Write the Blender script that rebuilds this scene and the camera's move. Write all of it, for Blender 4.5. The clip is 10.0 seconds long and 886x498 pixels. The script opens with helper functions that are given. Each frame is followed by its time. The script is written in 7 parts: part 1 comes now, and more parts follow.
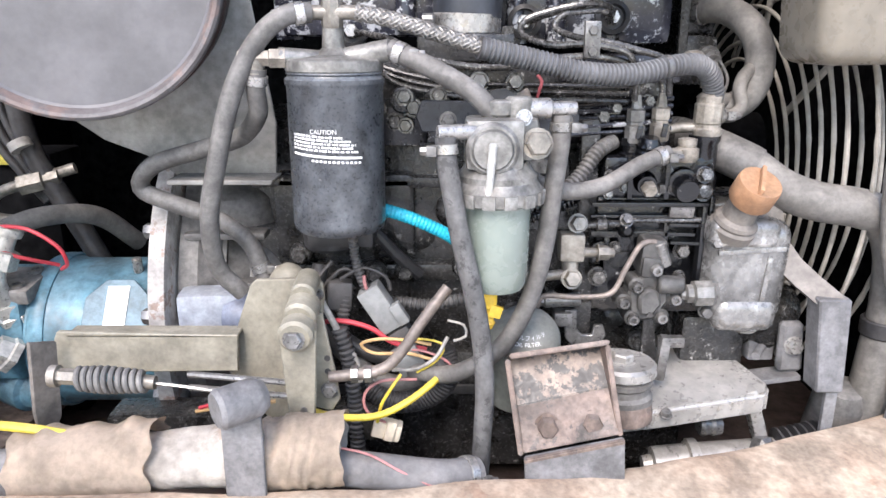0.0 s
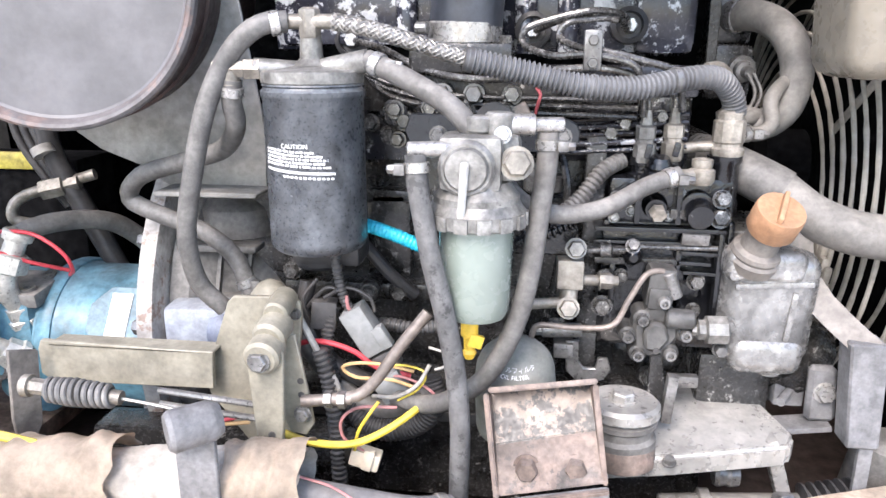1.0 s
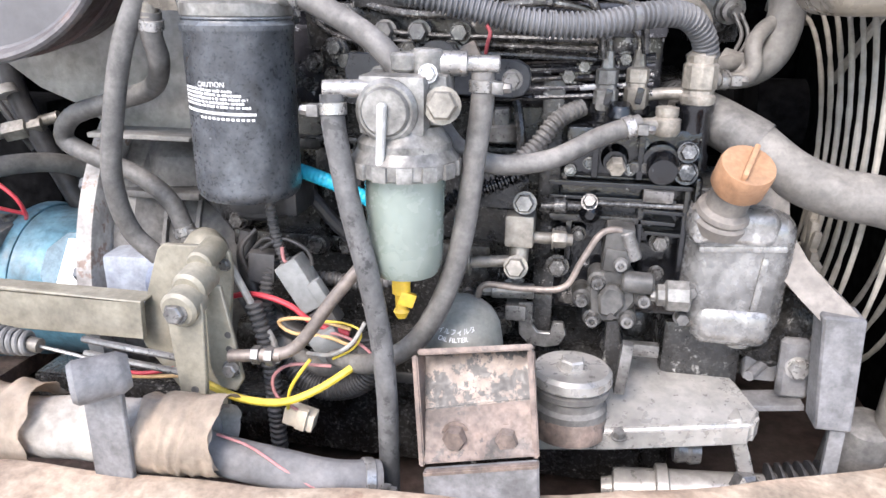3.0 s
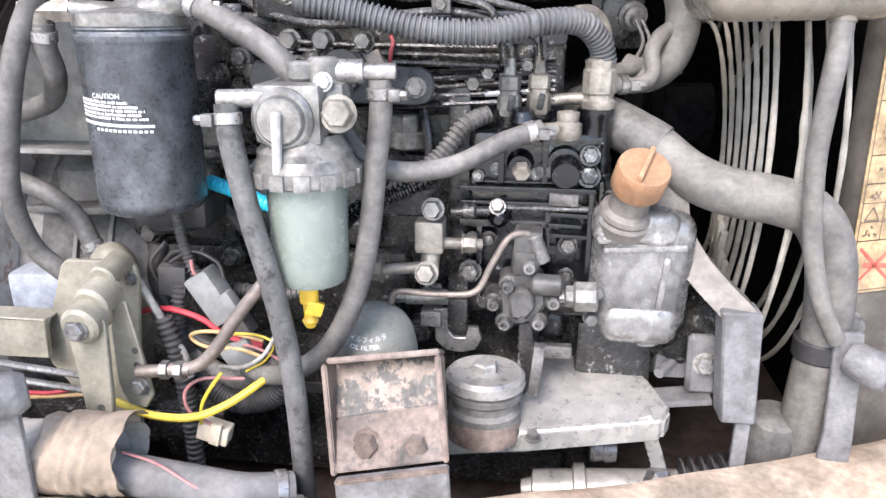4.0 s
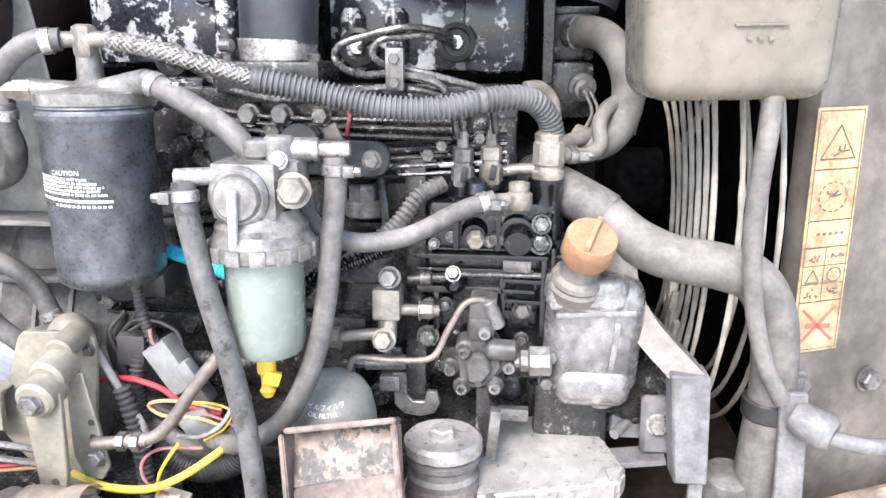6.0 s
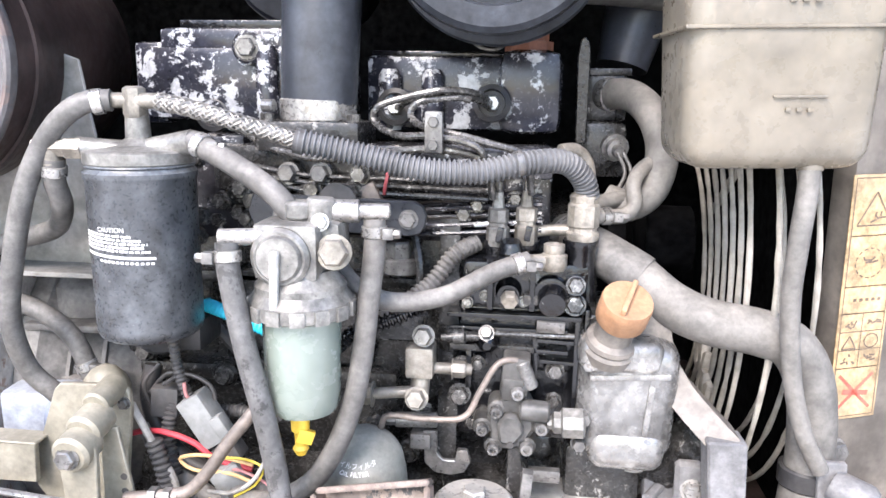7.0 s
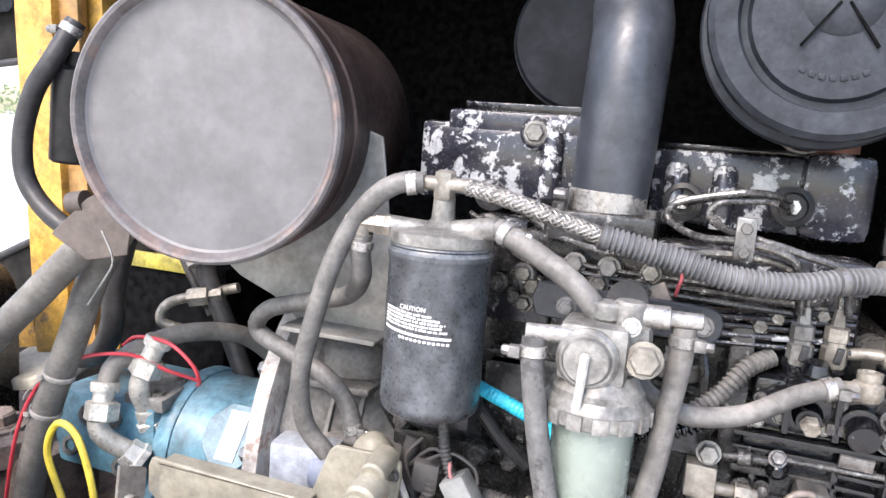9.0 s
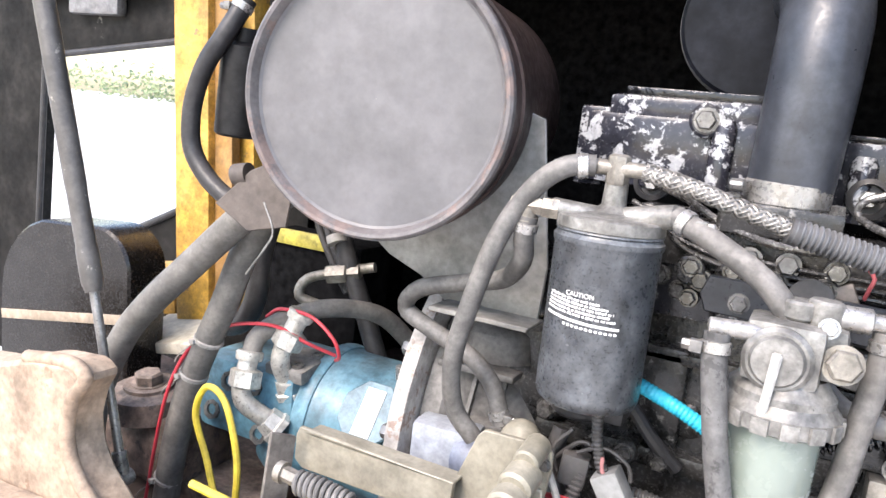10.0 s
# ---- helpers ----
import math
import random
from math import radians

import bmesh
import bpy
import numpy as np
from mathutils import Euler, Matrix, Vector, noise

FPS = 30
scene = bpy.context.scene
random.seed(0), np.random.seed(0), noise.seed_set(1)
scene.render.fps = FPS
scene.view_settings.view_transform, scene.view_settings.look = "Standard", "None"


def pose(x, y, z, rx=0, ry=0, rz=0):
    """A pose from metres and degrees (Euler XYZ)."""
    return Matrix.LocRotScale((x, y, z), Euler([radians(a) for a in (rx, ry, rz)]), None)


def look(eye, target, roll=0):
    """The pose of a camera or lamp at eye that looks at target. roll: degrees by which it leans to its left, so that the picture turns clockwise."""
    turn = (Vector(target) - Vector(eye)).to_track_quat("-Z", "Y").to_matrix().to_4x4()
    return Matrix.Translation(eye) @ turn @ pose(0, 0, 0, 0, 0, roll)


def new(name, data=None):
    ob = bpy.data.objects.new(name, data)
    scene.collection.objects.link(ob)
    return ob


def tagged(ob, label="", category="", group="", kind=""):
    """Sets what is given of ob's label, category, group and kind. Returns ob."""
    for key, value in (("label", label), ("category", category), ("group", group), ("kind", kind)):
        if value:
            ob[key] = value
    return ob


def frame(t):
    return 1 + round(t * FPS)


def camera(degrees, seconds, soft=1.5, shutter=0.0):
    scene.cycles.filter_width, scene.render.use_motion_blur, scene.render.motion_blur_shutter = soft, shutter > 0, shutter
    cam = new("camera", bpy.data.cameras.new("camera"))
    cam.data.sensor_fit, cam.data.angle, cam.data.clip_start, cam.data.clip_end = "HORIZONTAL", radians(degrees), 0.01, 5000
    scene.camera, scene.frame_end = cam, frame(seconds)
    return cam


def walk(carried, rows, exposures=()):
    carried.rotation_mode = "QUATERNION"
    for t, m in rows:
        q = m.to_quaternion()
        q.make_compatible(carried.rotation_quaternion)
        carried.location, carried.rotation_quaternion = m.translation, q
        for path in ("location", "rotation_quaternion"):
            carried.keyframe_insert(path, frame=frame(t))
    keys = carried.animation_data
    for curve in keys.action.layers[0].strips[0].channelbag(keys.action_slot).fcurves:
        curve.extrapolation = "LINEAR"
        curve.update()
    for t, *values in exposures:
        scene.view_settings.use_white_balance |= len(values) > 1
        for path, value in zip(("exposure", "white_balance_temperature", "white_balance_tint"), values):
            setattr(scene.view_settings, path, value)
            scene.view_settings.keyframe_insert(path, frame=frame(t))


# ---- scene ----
cam = camera(62.5, 10.0)
PATH = [
    (0, (0.007, 0.003, 1.5), (0.007, 1.922, 0.936), 0.1),
    (0.5, (0.025, 0.02, 1.507), (-0.036, 1.943, 0.961), 0.4),
    (1, (0.103, 0.055, 1.504), (-0.133, 1.963, 0.953), 0.1),
    (1.5, (0.167, 0.077, 1.48), (-0.223, 1.945, 0.88), 0.4),
    (2, (0.175, 0.099, 1.481), (-0.213, 1.944, 0.814), 0.4),
    (3.5, (0.211, 0.116, 1.487), (-0.093, 1.982, 0.837), 0.4),
    (4, (0.235, 0.118, 1.484), (-0.005, 1.999, 0.85), 0.1),
    (4.5, (0.251, 0.115, 1.49), (0.057, 2.005, 0.867), -0.3),
    (5, (0.255, 0.112, 1.494), (0.074, 2.013, 0.898), -0.4),
    (6.5, (0.247, 0.111, 1.521), (0.065, 2.045, 1.047), 0.5),
    (7, (0.235, 0.11, 1.53), (0.014, 2.052, 1.108), 0.8),
    (7.5, (0.22, 0.109, 1.534), (-0.039, 2.052, 1.142), 1.3),
    (8, (0.193, 0.108, 1.539), (-0.161, 2.044, 1.182), 2.1),
    (8.5, (0.16, 0.109, 1.547), (-0.309, 2.027, 1.229), 3.2),
    (9, (0.114, 0.103, 1.557), (-0.53, 1.973, 1.261), 4.4),
    (9.5, (0.073, 0.095, 1.557), (-0.723, 1.906, 1.262), 5.8),
    (10, (0.053, 0.09, 1.539), (-0.82, 1.859, 1.205), 6.3),
]
LIGHTER = [(t, e + 0.53, 6500 + 130 * max(0, t - 7.5), 15) for t, e in ((0, 1.04), (0.5, 1.12), (1, 1.32), (2, 1.2), (3.5, 1.17), (4.5, 1.33), (6.5, 1.52), (7.5, 1.55), (8.5, 1.42), (9.5, 1.26), (10, 1.34))]
walk(cam, [(t, look(eye, target, roll)) for t, eye, target, roll in PATH], LIGHTER)

# ---- light ----
world = bpy.data.worlds.new("sky")
scene.world = world
world.use_nodes = True
sky = world.node_tree.nodes.new("ShaderNodeTexSky")
sky.sky_type, sky.sun_disc = "NISHITA", False
sky.sun_elevation, sky.sun_rotation = radians(52), radians(200)
sky.dust_density, sky.air_density = 1.5, 1.2
world.node_tree.links.new(sky.outputs[0], world.node_tree.nodes["Background"].inputs[0])
world.node_tree.nodes["Background"].inputs[1].default_value = 0.15
sun = new("sun", bpy.data.lights.new("sun", "SUN"))
sun.data.energy, sun.data.angle, sun.data.color = 1.5, radians(28), (1.0, 0.95, 0.89)
sun.matrix_world = look((-1.2, -3.2, 5.0), (0, 0.7, 1.3))


# ---- materials ----
def mat(name, base, rough=0.6, metal=0.0, var=0.25, dust=0.3, tint=(0.40, 0.355, 0.31), size=60.0, bump=0.12, chips=None, chip_size=40.0, chip_cut=0.55, coat=0.0, grime=0.22, spec=0.5):
    """Grain, stains, settled dust and optional paint chips on a base colour."""
    m = bpy.data.materials.new(name)
    m.use_nodes = True
    nt = m.node_tree
    n, l = nt.nodes, nt.links
    b = n["Principled BSDF"]
    tc = n.new("ShaderNodeTexCoord")
    oi = n.new("ShaderNodeObjectInfo")
    add = n.new("ShaderNodeVectorMath")
    add.operation = "ADD"
    l.new(tc.outputs["Object"], add.inputs[0])
    l.new(oi.outputs["Random"], add.inputs[1])

    def nz(scale, detail, rough_=0.6):
        t = n.new("ShaderNodeTexNoise")
        t.inputs["Scale"].default_value, t.inputs["Detail"].default_value, t.inputs["Roughness"].default_value = scale, detail, rough_
        l.new(add.outputs[0], t.inputs["Vector"])
        return t.outputs["Fac"]

    def rng(src, a, c, lo, hi):
        r = n.new("ShaderNodeMapRange")
        for i, v in zip((1, 2, 3, 4), (a, c, lo, hi)):
            r.inputs[i].default_value = v
        l.new(src, r.inputs[0])
        return r.outputs[0]

    def mix(fac, a, c):
        x = n.new("ShaderNodeMix")
        x.data_type = "RGBA"
        l.new(fac, x.inputs[0])
        for i, v in ((6, a), (7, c)):
            if isinstance(v, tuple):
                x.inputs[i].default_value = (*v, 1)
            else:
                l.new(v, x.inputs[i])
        return x.outputs[2]

    fine, mid, large = nz(size * 4, 4), nz(size, 5), nz(size / 2.6, 6, 0.66)
    dark = tuple(v * (1 - var) for v in base)
    light = tuple(min(1, v * (1 + var) + 0.01) for v in base)
    col = mix(rng(mid, 0.3, 0.7, 0, 1), dark, light)
    rgh = rng(fine, 0.3, 0.7, max(0.05, rough - 0.12), min(1, rough + 0.12))
    if chips:
        chip = rng(nz(chip_size, 9, 0.72), chip_cut, chip_cut + 0.03, 0, 1)
        col = mix(chip, col, chips)
    if dust:
        geo = n.new("ShaderNodeNewGeometry")
        sep = n.new("ShaderNodeSeparateXYZ")
        l.new(geo.outputs["Normal"], sep.inputs[0])
        up = rng(sep.outputs["Z"], -0.3, 1.0, 0.35, 1.0)
        mul = n.new("ShaderNodeMath")
        mul.operation = "MULTIPLY"
        l.new(up, mul.inputs[0])
        l.new(rng(large, 0.3, 0.7, dust * 0.3, min(1, dust * 1.6)), mul.inputs[1])
        mul2 = n.new("ShaderNodeMath")
        mul2.operation = "MULTIPLY"
        l.new(mul.outputs[0], mul2.inputs[0])
        l.new(rng(fine, 0.3, 0.65, 0.85, 1.05), mul2.inputs[1])
        mul2.use_clamp = True
        col = mix(mul2.outputs[0], col, tint)
        ra = n.new("ShaderNodeMath")
        ra.operation = "MULTIPLY_ADD"
        l.new(mul2.outputs[0], ra.inputs[0])
        ra.inputs[1].default_value = 0.22
        l.new(rgh, ra.inputs[2])
        ra.use_clamp = True
        rgh = ra.outputs[0]
        if metal:
            sub = rng(mul2.outputs[0], 0, 1, metal, metal * 0.2)
            l.new(sub, b.inputs["Metallic"])
    elif metal:
        b.inputs["Metallic"].default_value = metal
    if grime:
        for src, lo, hi in ((nz(size * 0.55, 7, 0.62), 1 - grime, 1.12), (nz(size * 3.5, 4, 0.6), 1 - grime * 0.5, 1 + grime * 0.15)):
            sc = n.new("ShaderNodeVectorMath")
            sc.operation = "SCALE"
            l.new(col, sc.inputs[0])
            l.new(rng(src, 0.36, 0.6, lo, hi), sc.inputs["Scale"])
            col = sc.outputs[0]
    l.new(col, b.inputs["Base Color"])
    l.new(rgh, b.inputs["Roughness"])
    b.inputs["Coat Weight"].default_value = coat
    b.inputs["Specular IOR Level"].default_value = spec
    if bump:
        bp = n.new("ShaderNodeBump")
        bp.inputs["Strength"].default_value, bp.inputs["Distance"].default_value = bump, 0.0015
        l.new(mid, bp.inputs["Height"])
        bp2 = n.new("ShaderNodeBump")
        bp2.inputs["Strength"].default_value, bp2.inputs["Distance"].default_value = bump, 0.0004
        l.new(fine, bp2.inputs["Height"])
        l.new(bp.outputs[0], bp2.inputs["Normal"])
        l.new(bp2.outputs[0], b.inputs["Normal"])
    return m


RUBBER = mat("dusty_rubber", (0.075, 0.073, 0.071), 0.5, dust=0.62, var=0.3, tint=(0.27, 0.252, 0.23), grime=0.4)
RUBBER_WORN = mat("worn_rubber", (0.085, 0.084, 0.084), 0.5, dust=0.4, var=0.3, tint=(0.26, 0.25, 0.24), chips=(0.018, 0.018, 0.019), chip_size=70, chip_cut=0.55, grime=0.35)
RUBBER_DARK = mat("dark_rubber", (0.014, 0.015, 0.018), 0.42, dust=0.1, var=0.25, spec=0.35)
RUBBER_PALE = mat("pale_dusty_rubber", (0.115, 0.11, 0.102), 0.55, dust=0.55, var=0.2, tint=(0.285, 0.263, 0.235), grime=0.3)
PLASTIC_GREY = mat("conduit_grey", (0.075, 0.078, 0.084), 0.4, dust=0.4, var=0.2, tint=(0.29, 0.285, 0.28), bump=0.1)
PLASTIC_BLACK = mat("black_plastic", (0.03, 0.032, 0.036), 0.45, dust=0.18, var=0.2)
DUCT = mat("duct_rubber", (0.023, 0.027, 0.036), 0.38, dust=0.16, var=0.25, tint=(0.17, 0.18, 0.20), grime=0.25)
CANISTER = mat("navy_black_paint", (0.004, 0.005, 0.009), 0.42, dust=0.03, var=0.35, tint=(0.10, 0.115, 0.14), size=30, grime=0.4, spec=0.15)
LID = mat("dusty_black_lid", (0.013, 0.016, 0.022), 0.42, dust=0.16, var=0.3, tint=(0.13, 0.14, 0.16), grime=0.35, spec=0.25)
FILTER_BLACK = mat("filter_paint", (0.010, 0.013, 0.019), 0.28, dust=0.75, var=0.35, tint=(0.235, 0.252, 0.268), size=75, bump=0.06, grime=0.5, chips=(0.26, 0.27, 0.28), chip_size=60, chip_cut=0.69, spec=0.6)
ENGINE = mat("peeling_black_paint", (0.007, 0.008, 0.014), 0.18, dust=0.06, chips=(0.44, 0.44, 0.45), chip_size=55, chip_cut=0.57, bump=0.3, grime=0.35)
ENGINE_HEAVY = mat("heavily_peeled_paint", (0.009, 0.011, 0.022), 0.2, dust=0.06, chips=(0.42, 0.43, 0.45), chip_size=34, chip_cut=0.528, bump=0.15, grime=0.35)
ENGINE_GREY = mat("grimy_engine_grey", (0.012, 0.012, 0.0125), 0.22, dust=0.15, var=0.5, tint=(0.24, 0.225, 0.205), chips=(0.30, 0.29, 0.275), chip_size=80, chip_cut=0.60, bump=0.6, grime=0.6)
ENGINE_DARK = mat("oily_black_paint", (0.0028, 0.0032, 0.005), 0.12, dust=0.0, var=0.4, size=40, chips=(0.36, 0.35, 0.34), chip_size=75, chip_cut=0.635, bump=0.9, grime=0.4, spec=0.6)
BOLT_DARK = mat("grimy_bolt_steel", (0.10, 0.097, 0.094), 0.24, metal=0.55, dust=0.22, var=0.45, tint=(0.26, 0.245, 0.225), chips=(0.36, 0.35, 0.33), chip_size=160, chip_cut=0.57, grime=0.6)
TAN_PAINT = mat("dusty_tan_paint", (0.15, 0.135, 0.12), 0.5, dust=0.45, var=0.25, tint=(0.23, 0.205, 0.18), grime=0.35)
PALE_DUST = mat("pale_dusted_plate", (0.50, 0.46, 0.38), 0.8, dust=0.5, var=0.3, tint=(0.6, 0.56, 0.44), size=20, grime=0.35)
ALU = mat("dull_aluminium", (0.25, 0.245, 0.232), 0.36, metal=0.5, dust=0.45, var=0.3, tint=(0.265, 0.25, 0.225), grime=0.5)
ALU_COVER = mat("worn_cast_cover", (0.28, 0.275, 0.268), 0.25, metal=0.55, dust=0.3, var=0.3, chips=(0.52, 0.52, 0.51), chip_size=38, chip_cut=0.575, tint=(0.22, 0.205, 0.18), size=38, grime=0.55)
STEEL = mat("dull_steel", (0.21, 0.205, 0.20), 0.32, metal=0.65, dust=0.3, var=0.3, tint=(0.31, 0.295, 0.27), grime=0.45)
BRIGHT = mat("bright_zinc", (0.41, 0.40, 0.385), 0.28, metal=0.75, dust=0.25, var=0.2, grime=0.4)
BRAID = mat("woven_wire", (0.30, 0.285, 0.265), 0.35, metal=0.5, dust=0.35, var=0.35, tint=(0.36, 0.335, 0.30), grime=0.5)
FEED = mat("grimy_pump_grey", (0.055, 0.054, 0.052), 0.36, dust=0.35, var=0.35, tint=(0.21, 0.20, 0.185), size=50, grime=0.5)
BRASS = mat("dusty_brass", (0.28, 0.255, 0.215), 0.36, metal=0.5, dust=0.45, var=0.35, tint=(0.33, 0.305, 0.275), grime=0.45)
COPPER = mat("dull_copper", (0.22, 0.18, 0.155), 0.42, metal=0.4, dust=0.45, var=0.25, tint=(0.27, 0.24, 0.215), grime=0.4)
OLIVE = mat("olive_plate", (0.24, 0.22, 0.17), 0.5, dust=0.5, var=0.18, tint=(0.36, 0.335, 0.275), metal=0.25)
RUST = mat("rusty_steel", (0.155, 0.105, 0.082), 0.6, dust=0.5, var=0.4, tint=(0.30, 0.255, 0.225), size=45, chips=(0.045, 0.037, 0.033), chip_size=40, chip_cut=0.57, grime=0.55)
RUST_STAINED = mat("stained_rusty_steel", (0.20, 0.145, 0.11), 0.42, dust=0.12, var=0.4, tint=(0.32, 0.285, 0.25), size=45, chips=(0.016, 0.015, 0.015), chip_size=42, chip_cut=0.49, grime=0.5)
BELL = mat("dusty_bell_grey", (0.11, 0.107, 0.103), 0.5, dust=0.65, var=0.35, tint=(0.29, 0.272, 0.25), size=40, grime=0.5)
RAIL = mat("dusty_rail", (0.36, 0.25, 0.175), 0.75, dust=0.6, var=0.25, tint=(0.47, 0.39, 0.30), size=40, chips=(0.27, 0.145, 0.09), chip_size=18, chip_cut=0.62, grime=0.4)
GREY_PAINT = mat("dusty_grey_paint", (0.15, 0.15, 0.156), 0.45, dust=0.45, var=0.2, tint=(0.245, 0.235, 0.225), size=70, grime=0.35)
MOUNT = mat("cast_mount", (0.42, 0.405, 0.38), 0.27, metal=0.5, dust=0.4, var=0.2, tint=(0.44, 0.415, 0.38), size=26, grime=0.35)
BLUE = mat("blue_pump_paint", (0.075, 0.22, 0.30), 0.4, dust=0.42, var=0.4, tint=(0.24, 0.30, 0.325), size=34, grime=0.45, chips=(0.24, 0.16, 0.14), chip_size=30, chip_cut=0.68)
WHITE = mat("white_label", (0.8, 0.8, 0.78), 0.6, dust=0.1, var=0.05, grime=0.05)
WHITE_PAINT = mat("worn_white_edge", (0.36, 0.345, 0.33), 0.6, dust=0.3, var=0.2, chips=(0.24, 0.165, 0.135), chip_size=40, chip_cut=0.57, grime=0.3)
CLOTH = mat("dirty_cloth", (0.40, 0.37, 0.33), 0.9, dust=0.35, var=0.2, tint=(0.39, 0.345, 0.30), size=34, bump=0.4, chips=(0.30, 0.235, 0.185), chip_size=14, chip_cut=0.60, grime=0.35)
CLOTH_TAN = mat("tan_torn_cloth", (0.52, 0.43, 0.34), 0.9, dust=0.35, var=0.2, tint=(0.55, 0.45, 0.36), size=34, bump=0.4, grime=0.25)
FOAM = mat("grey_foam", (0.13, 0.13, 0.135), 0.85, dust=0.25, var=0.15)
DRUM = mat("grey_brown_drum", (0.115, 0.113, 0.117), 0.42, dust=0.16, var=0.08, tint=(0.165, 0.14, 0.13), size=30, bump=0.05, grime=0.14, chips=(0.2, 0.2, 0.2), chip_size=120, chip_cut=0.76)
DRUM_RIM = mat("rusty_drum_rim", (0.105, 0.100, 0.102), 0.5, dust=0.3, var=0.25, tint=(0.20, 0.155, 0.14), chips=(0.165, 0.122, 0.11), chip_size=14, chip_cut=0.52, grime=0.3)
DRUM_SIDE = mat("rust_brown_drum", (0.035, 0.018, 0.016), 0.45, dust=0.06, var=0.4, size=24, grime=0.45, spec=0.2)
SHEET = mat("dusty_sheet", (0.21, 0.205, 0.19), 0.55, dust=0.6, var=0.3, tint=(0.36, 0.34, 0.31), size=30, grime=0.4)
RESERVOIR = mat("stained_tank_plastic", (0.165, 0.15, 0.125), 0.28, dust=0.4, var=0.14, tint=(0.225, 0.17, 0.095), size=20, bump=0.03, grime=0.22)
BOWL = mat("cloudy_bowl", (0.16, 0.20, 0.18), 0.2, dust=0.35, var=0.15, tint=(0.25, 0.24, 0.185), size=14, bump=0.02, coat=0.4, grime=0.1)
YELLOW_TAP = mat("yellow_plastic", (0.78, 0.5, 0.03), 0.45, dust=0.15, var=0.1)
YELLOW_WIRE = mat("yellow_wire", (0.66, 0.50, 0.03), 0.45, dust=0.2, var=0.15, grime=0.2)
RED_WIRE = mat("red_wire", (0.5, 0.025, 0.045), 0.45, dust=0.1, var=0.1, grime=0.05)
ORANGE_WIRE = mat("tan_wire", (0.6, 0.38, 0.16), 0.5, dust=0.15, var=0.1)
PINK_WIRE = mat("pink_wire", (0.45, 0.18, 0.18), 0.5, dust=0.2, var=0.1)
BLACK_WIRE = mat("black_wire", (0.02, 0.02, 0.022), 0.5, dust=0.15, var=0.1)
WHITE_WIRE = mat("grey_white_wire", (0.33, 0.32, 0.30), 0.5, dust=0.3, var=0.2, grime=0.3)
CYAN = mat("cyan_hose", (0.0, 0.42, 0.6), 0.4, dust=0.05, var=0.1, grime=0.03)
CAP = mat("terracotta_cap", (0.34, 0.175, 0.09), 0.55, dust=0.45, var=0.2, tint=(0.38, 0.25, 0.155), grime=0.25)
ORANGE_CAP = mat("orange_cap", (0.3, 0.1, 0.045), 0.6, dust=0.2, var=0.2)
YELLOW_PAINT = mat("yellow_machine_paint", (0.62, 0.34, 0.035), 0.5, dust=0.5, var=0.25, tint=(0.46, 0.31, 0.16), chips=(0.2, 0.12, 0.07), chip_size=22, chip_cut=0.62, grime=0.4)
LABEL = mat("faded_orange_label", (0.50, 0.33, 0.15), 0.5, dust=0.75, var=0.2, tint=(0.40, 0.335, 0.25), grime=0.45)
INK = mat("label_ink", (0.12, 0.08, 0.05), 0.6, dust=0.2, var=0.1)
RED_INK = mat("label_red", (0.5, 0.08, 0.05), 0.6, dust=0.2, var=0.1)
CONNECTOR = mat("grey_connector", (0.2, 0.21, 0.21), 0.45, dust=0.35, var=0.1, tint=(0.3, 0.29, 0.28), grime=0.2)
CREAM = mat("cream_connector", (0.62, 0.54, 0.42), 0.5, dust=0.2, var=0.1)
# near-black that puts the shade of the bay's depth into the colour
BAY_SHADE = mat("bay_shade_black", (0.0015, 0.0015, 0.002), 0.9, dust=0.0, var=0.4, spec=0.03)
BAY_FLOOR = mat("oily_red_floor", (0.05, 0.03, 0.026), 0.7, dust=0.1, var=0.4, spec=0.2)
WALL_GREY = mat("streaked_grey_panel", (0.13, 0.115, 0.10), 0.55, dust=0.4, var=0.3, tint=(0.225, 0.192, 0.155), size=20, chips=(0.11, 0.08, 0.06), chip_size=16, chip_cut=0.62, grime=0.4)
FINS = mat("dust_caked_wire", (0.28, 0.26, 0.225), 0.75, dust=0.5, var=0.2, tint=(0.40, 0.37, 0.32))
GROUND = mat("pale_dry_ground", (0.62, 0.59, 0.54), 0.95, grime=0.1, dust=0.0, var=0.15, size=1.5, bump=0.3)
# green paled so that the bushes look overexposed
LEAF_GLARE = mat("leaf_in_glare", (0.30, 0.36, 0.2), 0.7, dust=0.0, var=0.3, size=3)
BLUE_CAP = mat("slate_blue_cap", (0.12, 0.15, 0.22), 0.45, dust=0.2, var=0.15)
PUMP_PANEL = mat("pale_pump_panel", (0.12, 0.22, 0.28), 0.45, dust=0.35, var=0.2, tint=(0.22, 0.255, 0.275), grime=0.3)
PALE_BLUE = mat("pale_blue_grey_paint", (0.30, 0.33, 0.38), 0.5, dust=0.3, var=0.2, tint=(0.33, 0.32, 0.31), grime=0.25)


# ---- shapes ----
def basis(d):
    d = Vector(d).normalized()
    a = Vector((0, 0, 1)) if abs(d.z) < 0.9 else Vector((1, 0, 0))
    u = d.cross(a).normalized()
    return u, u.cross(d).normalized() * -1, d


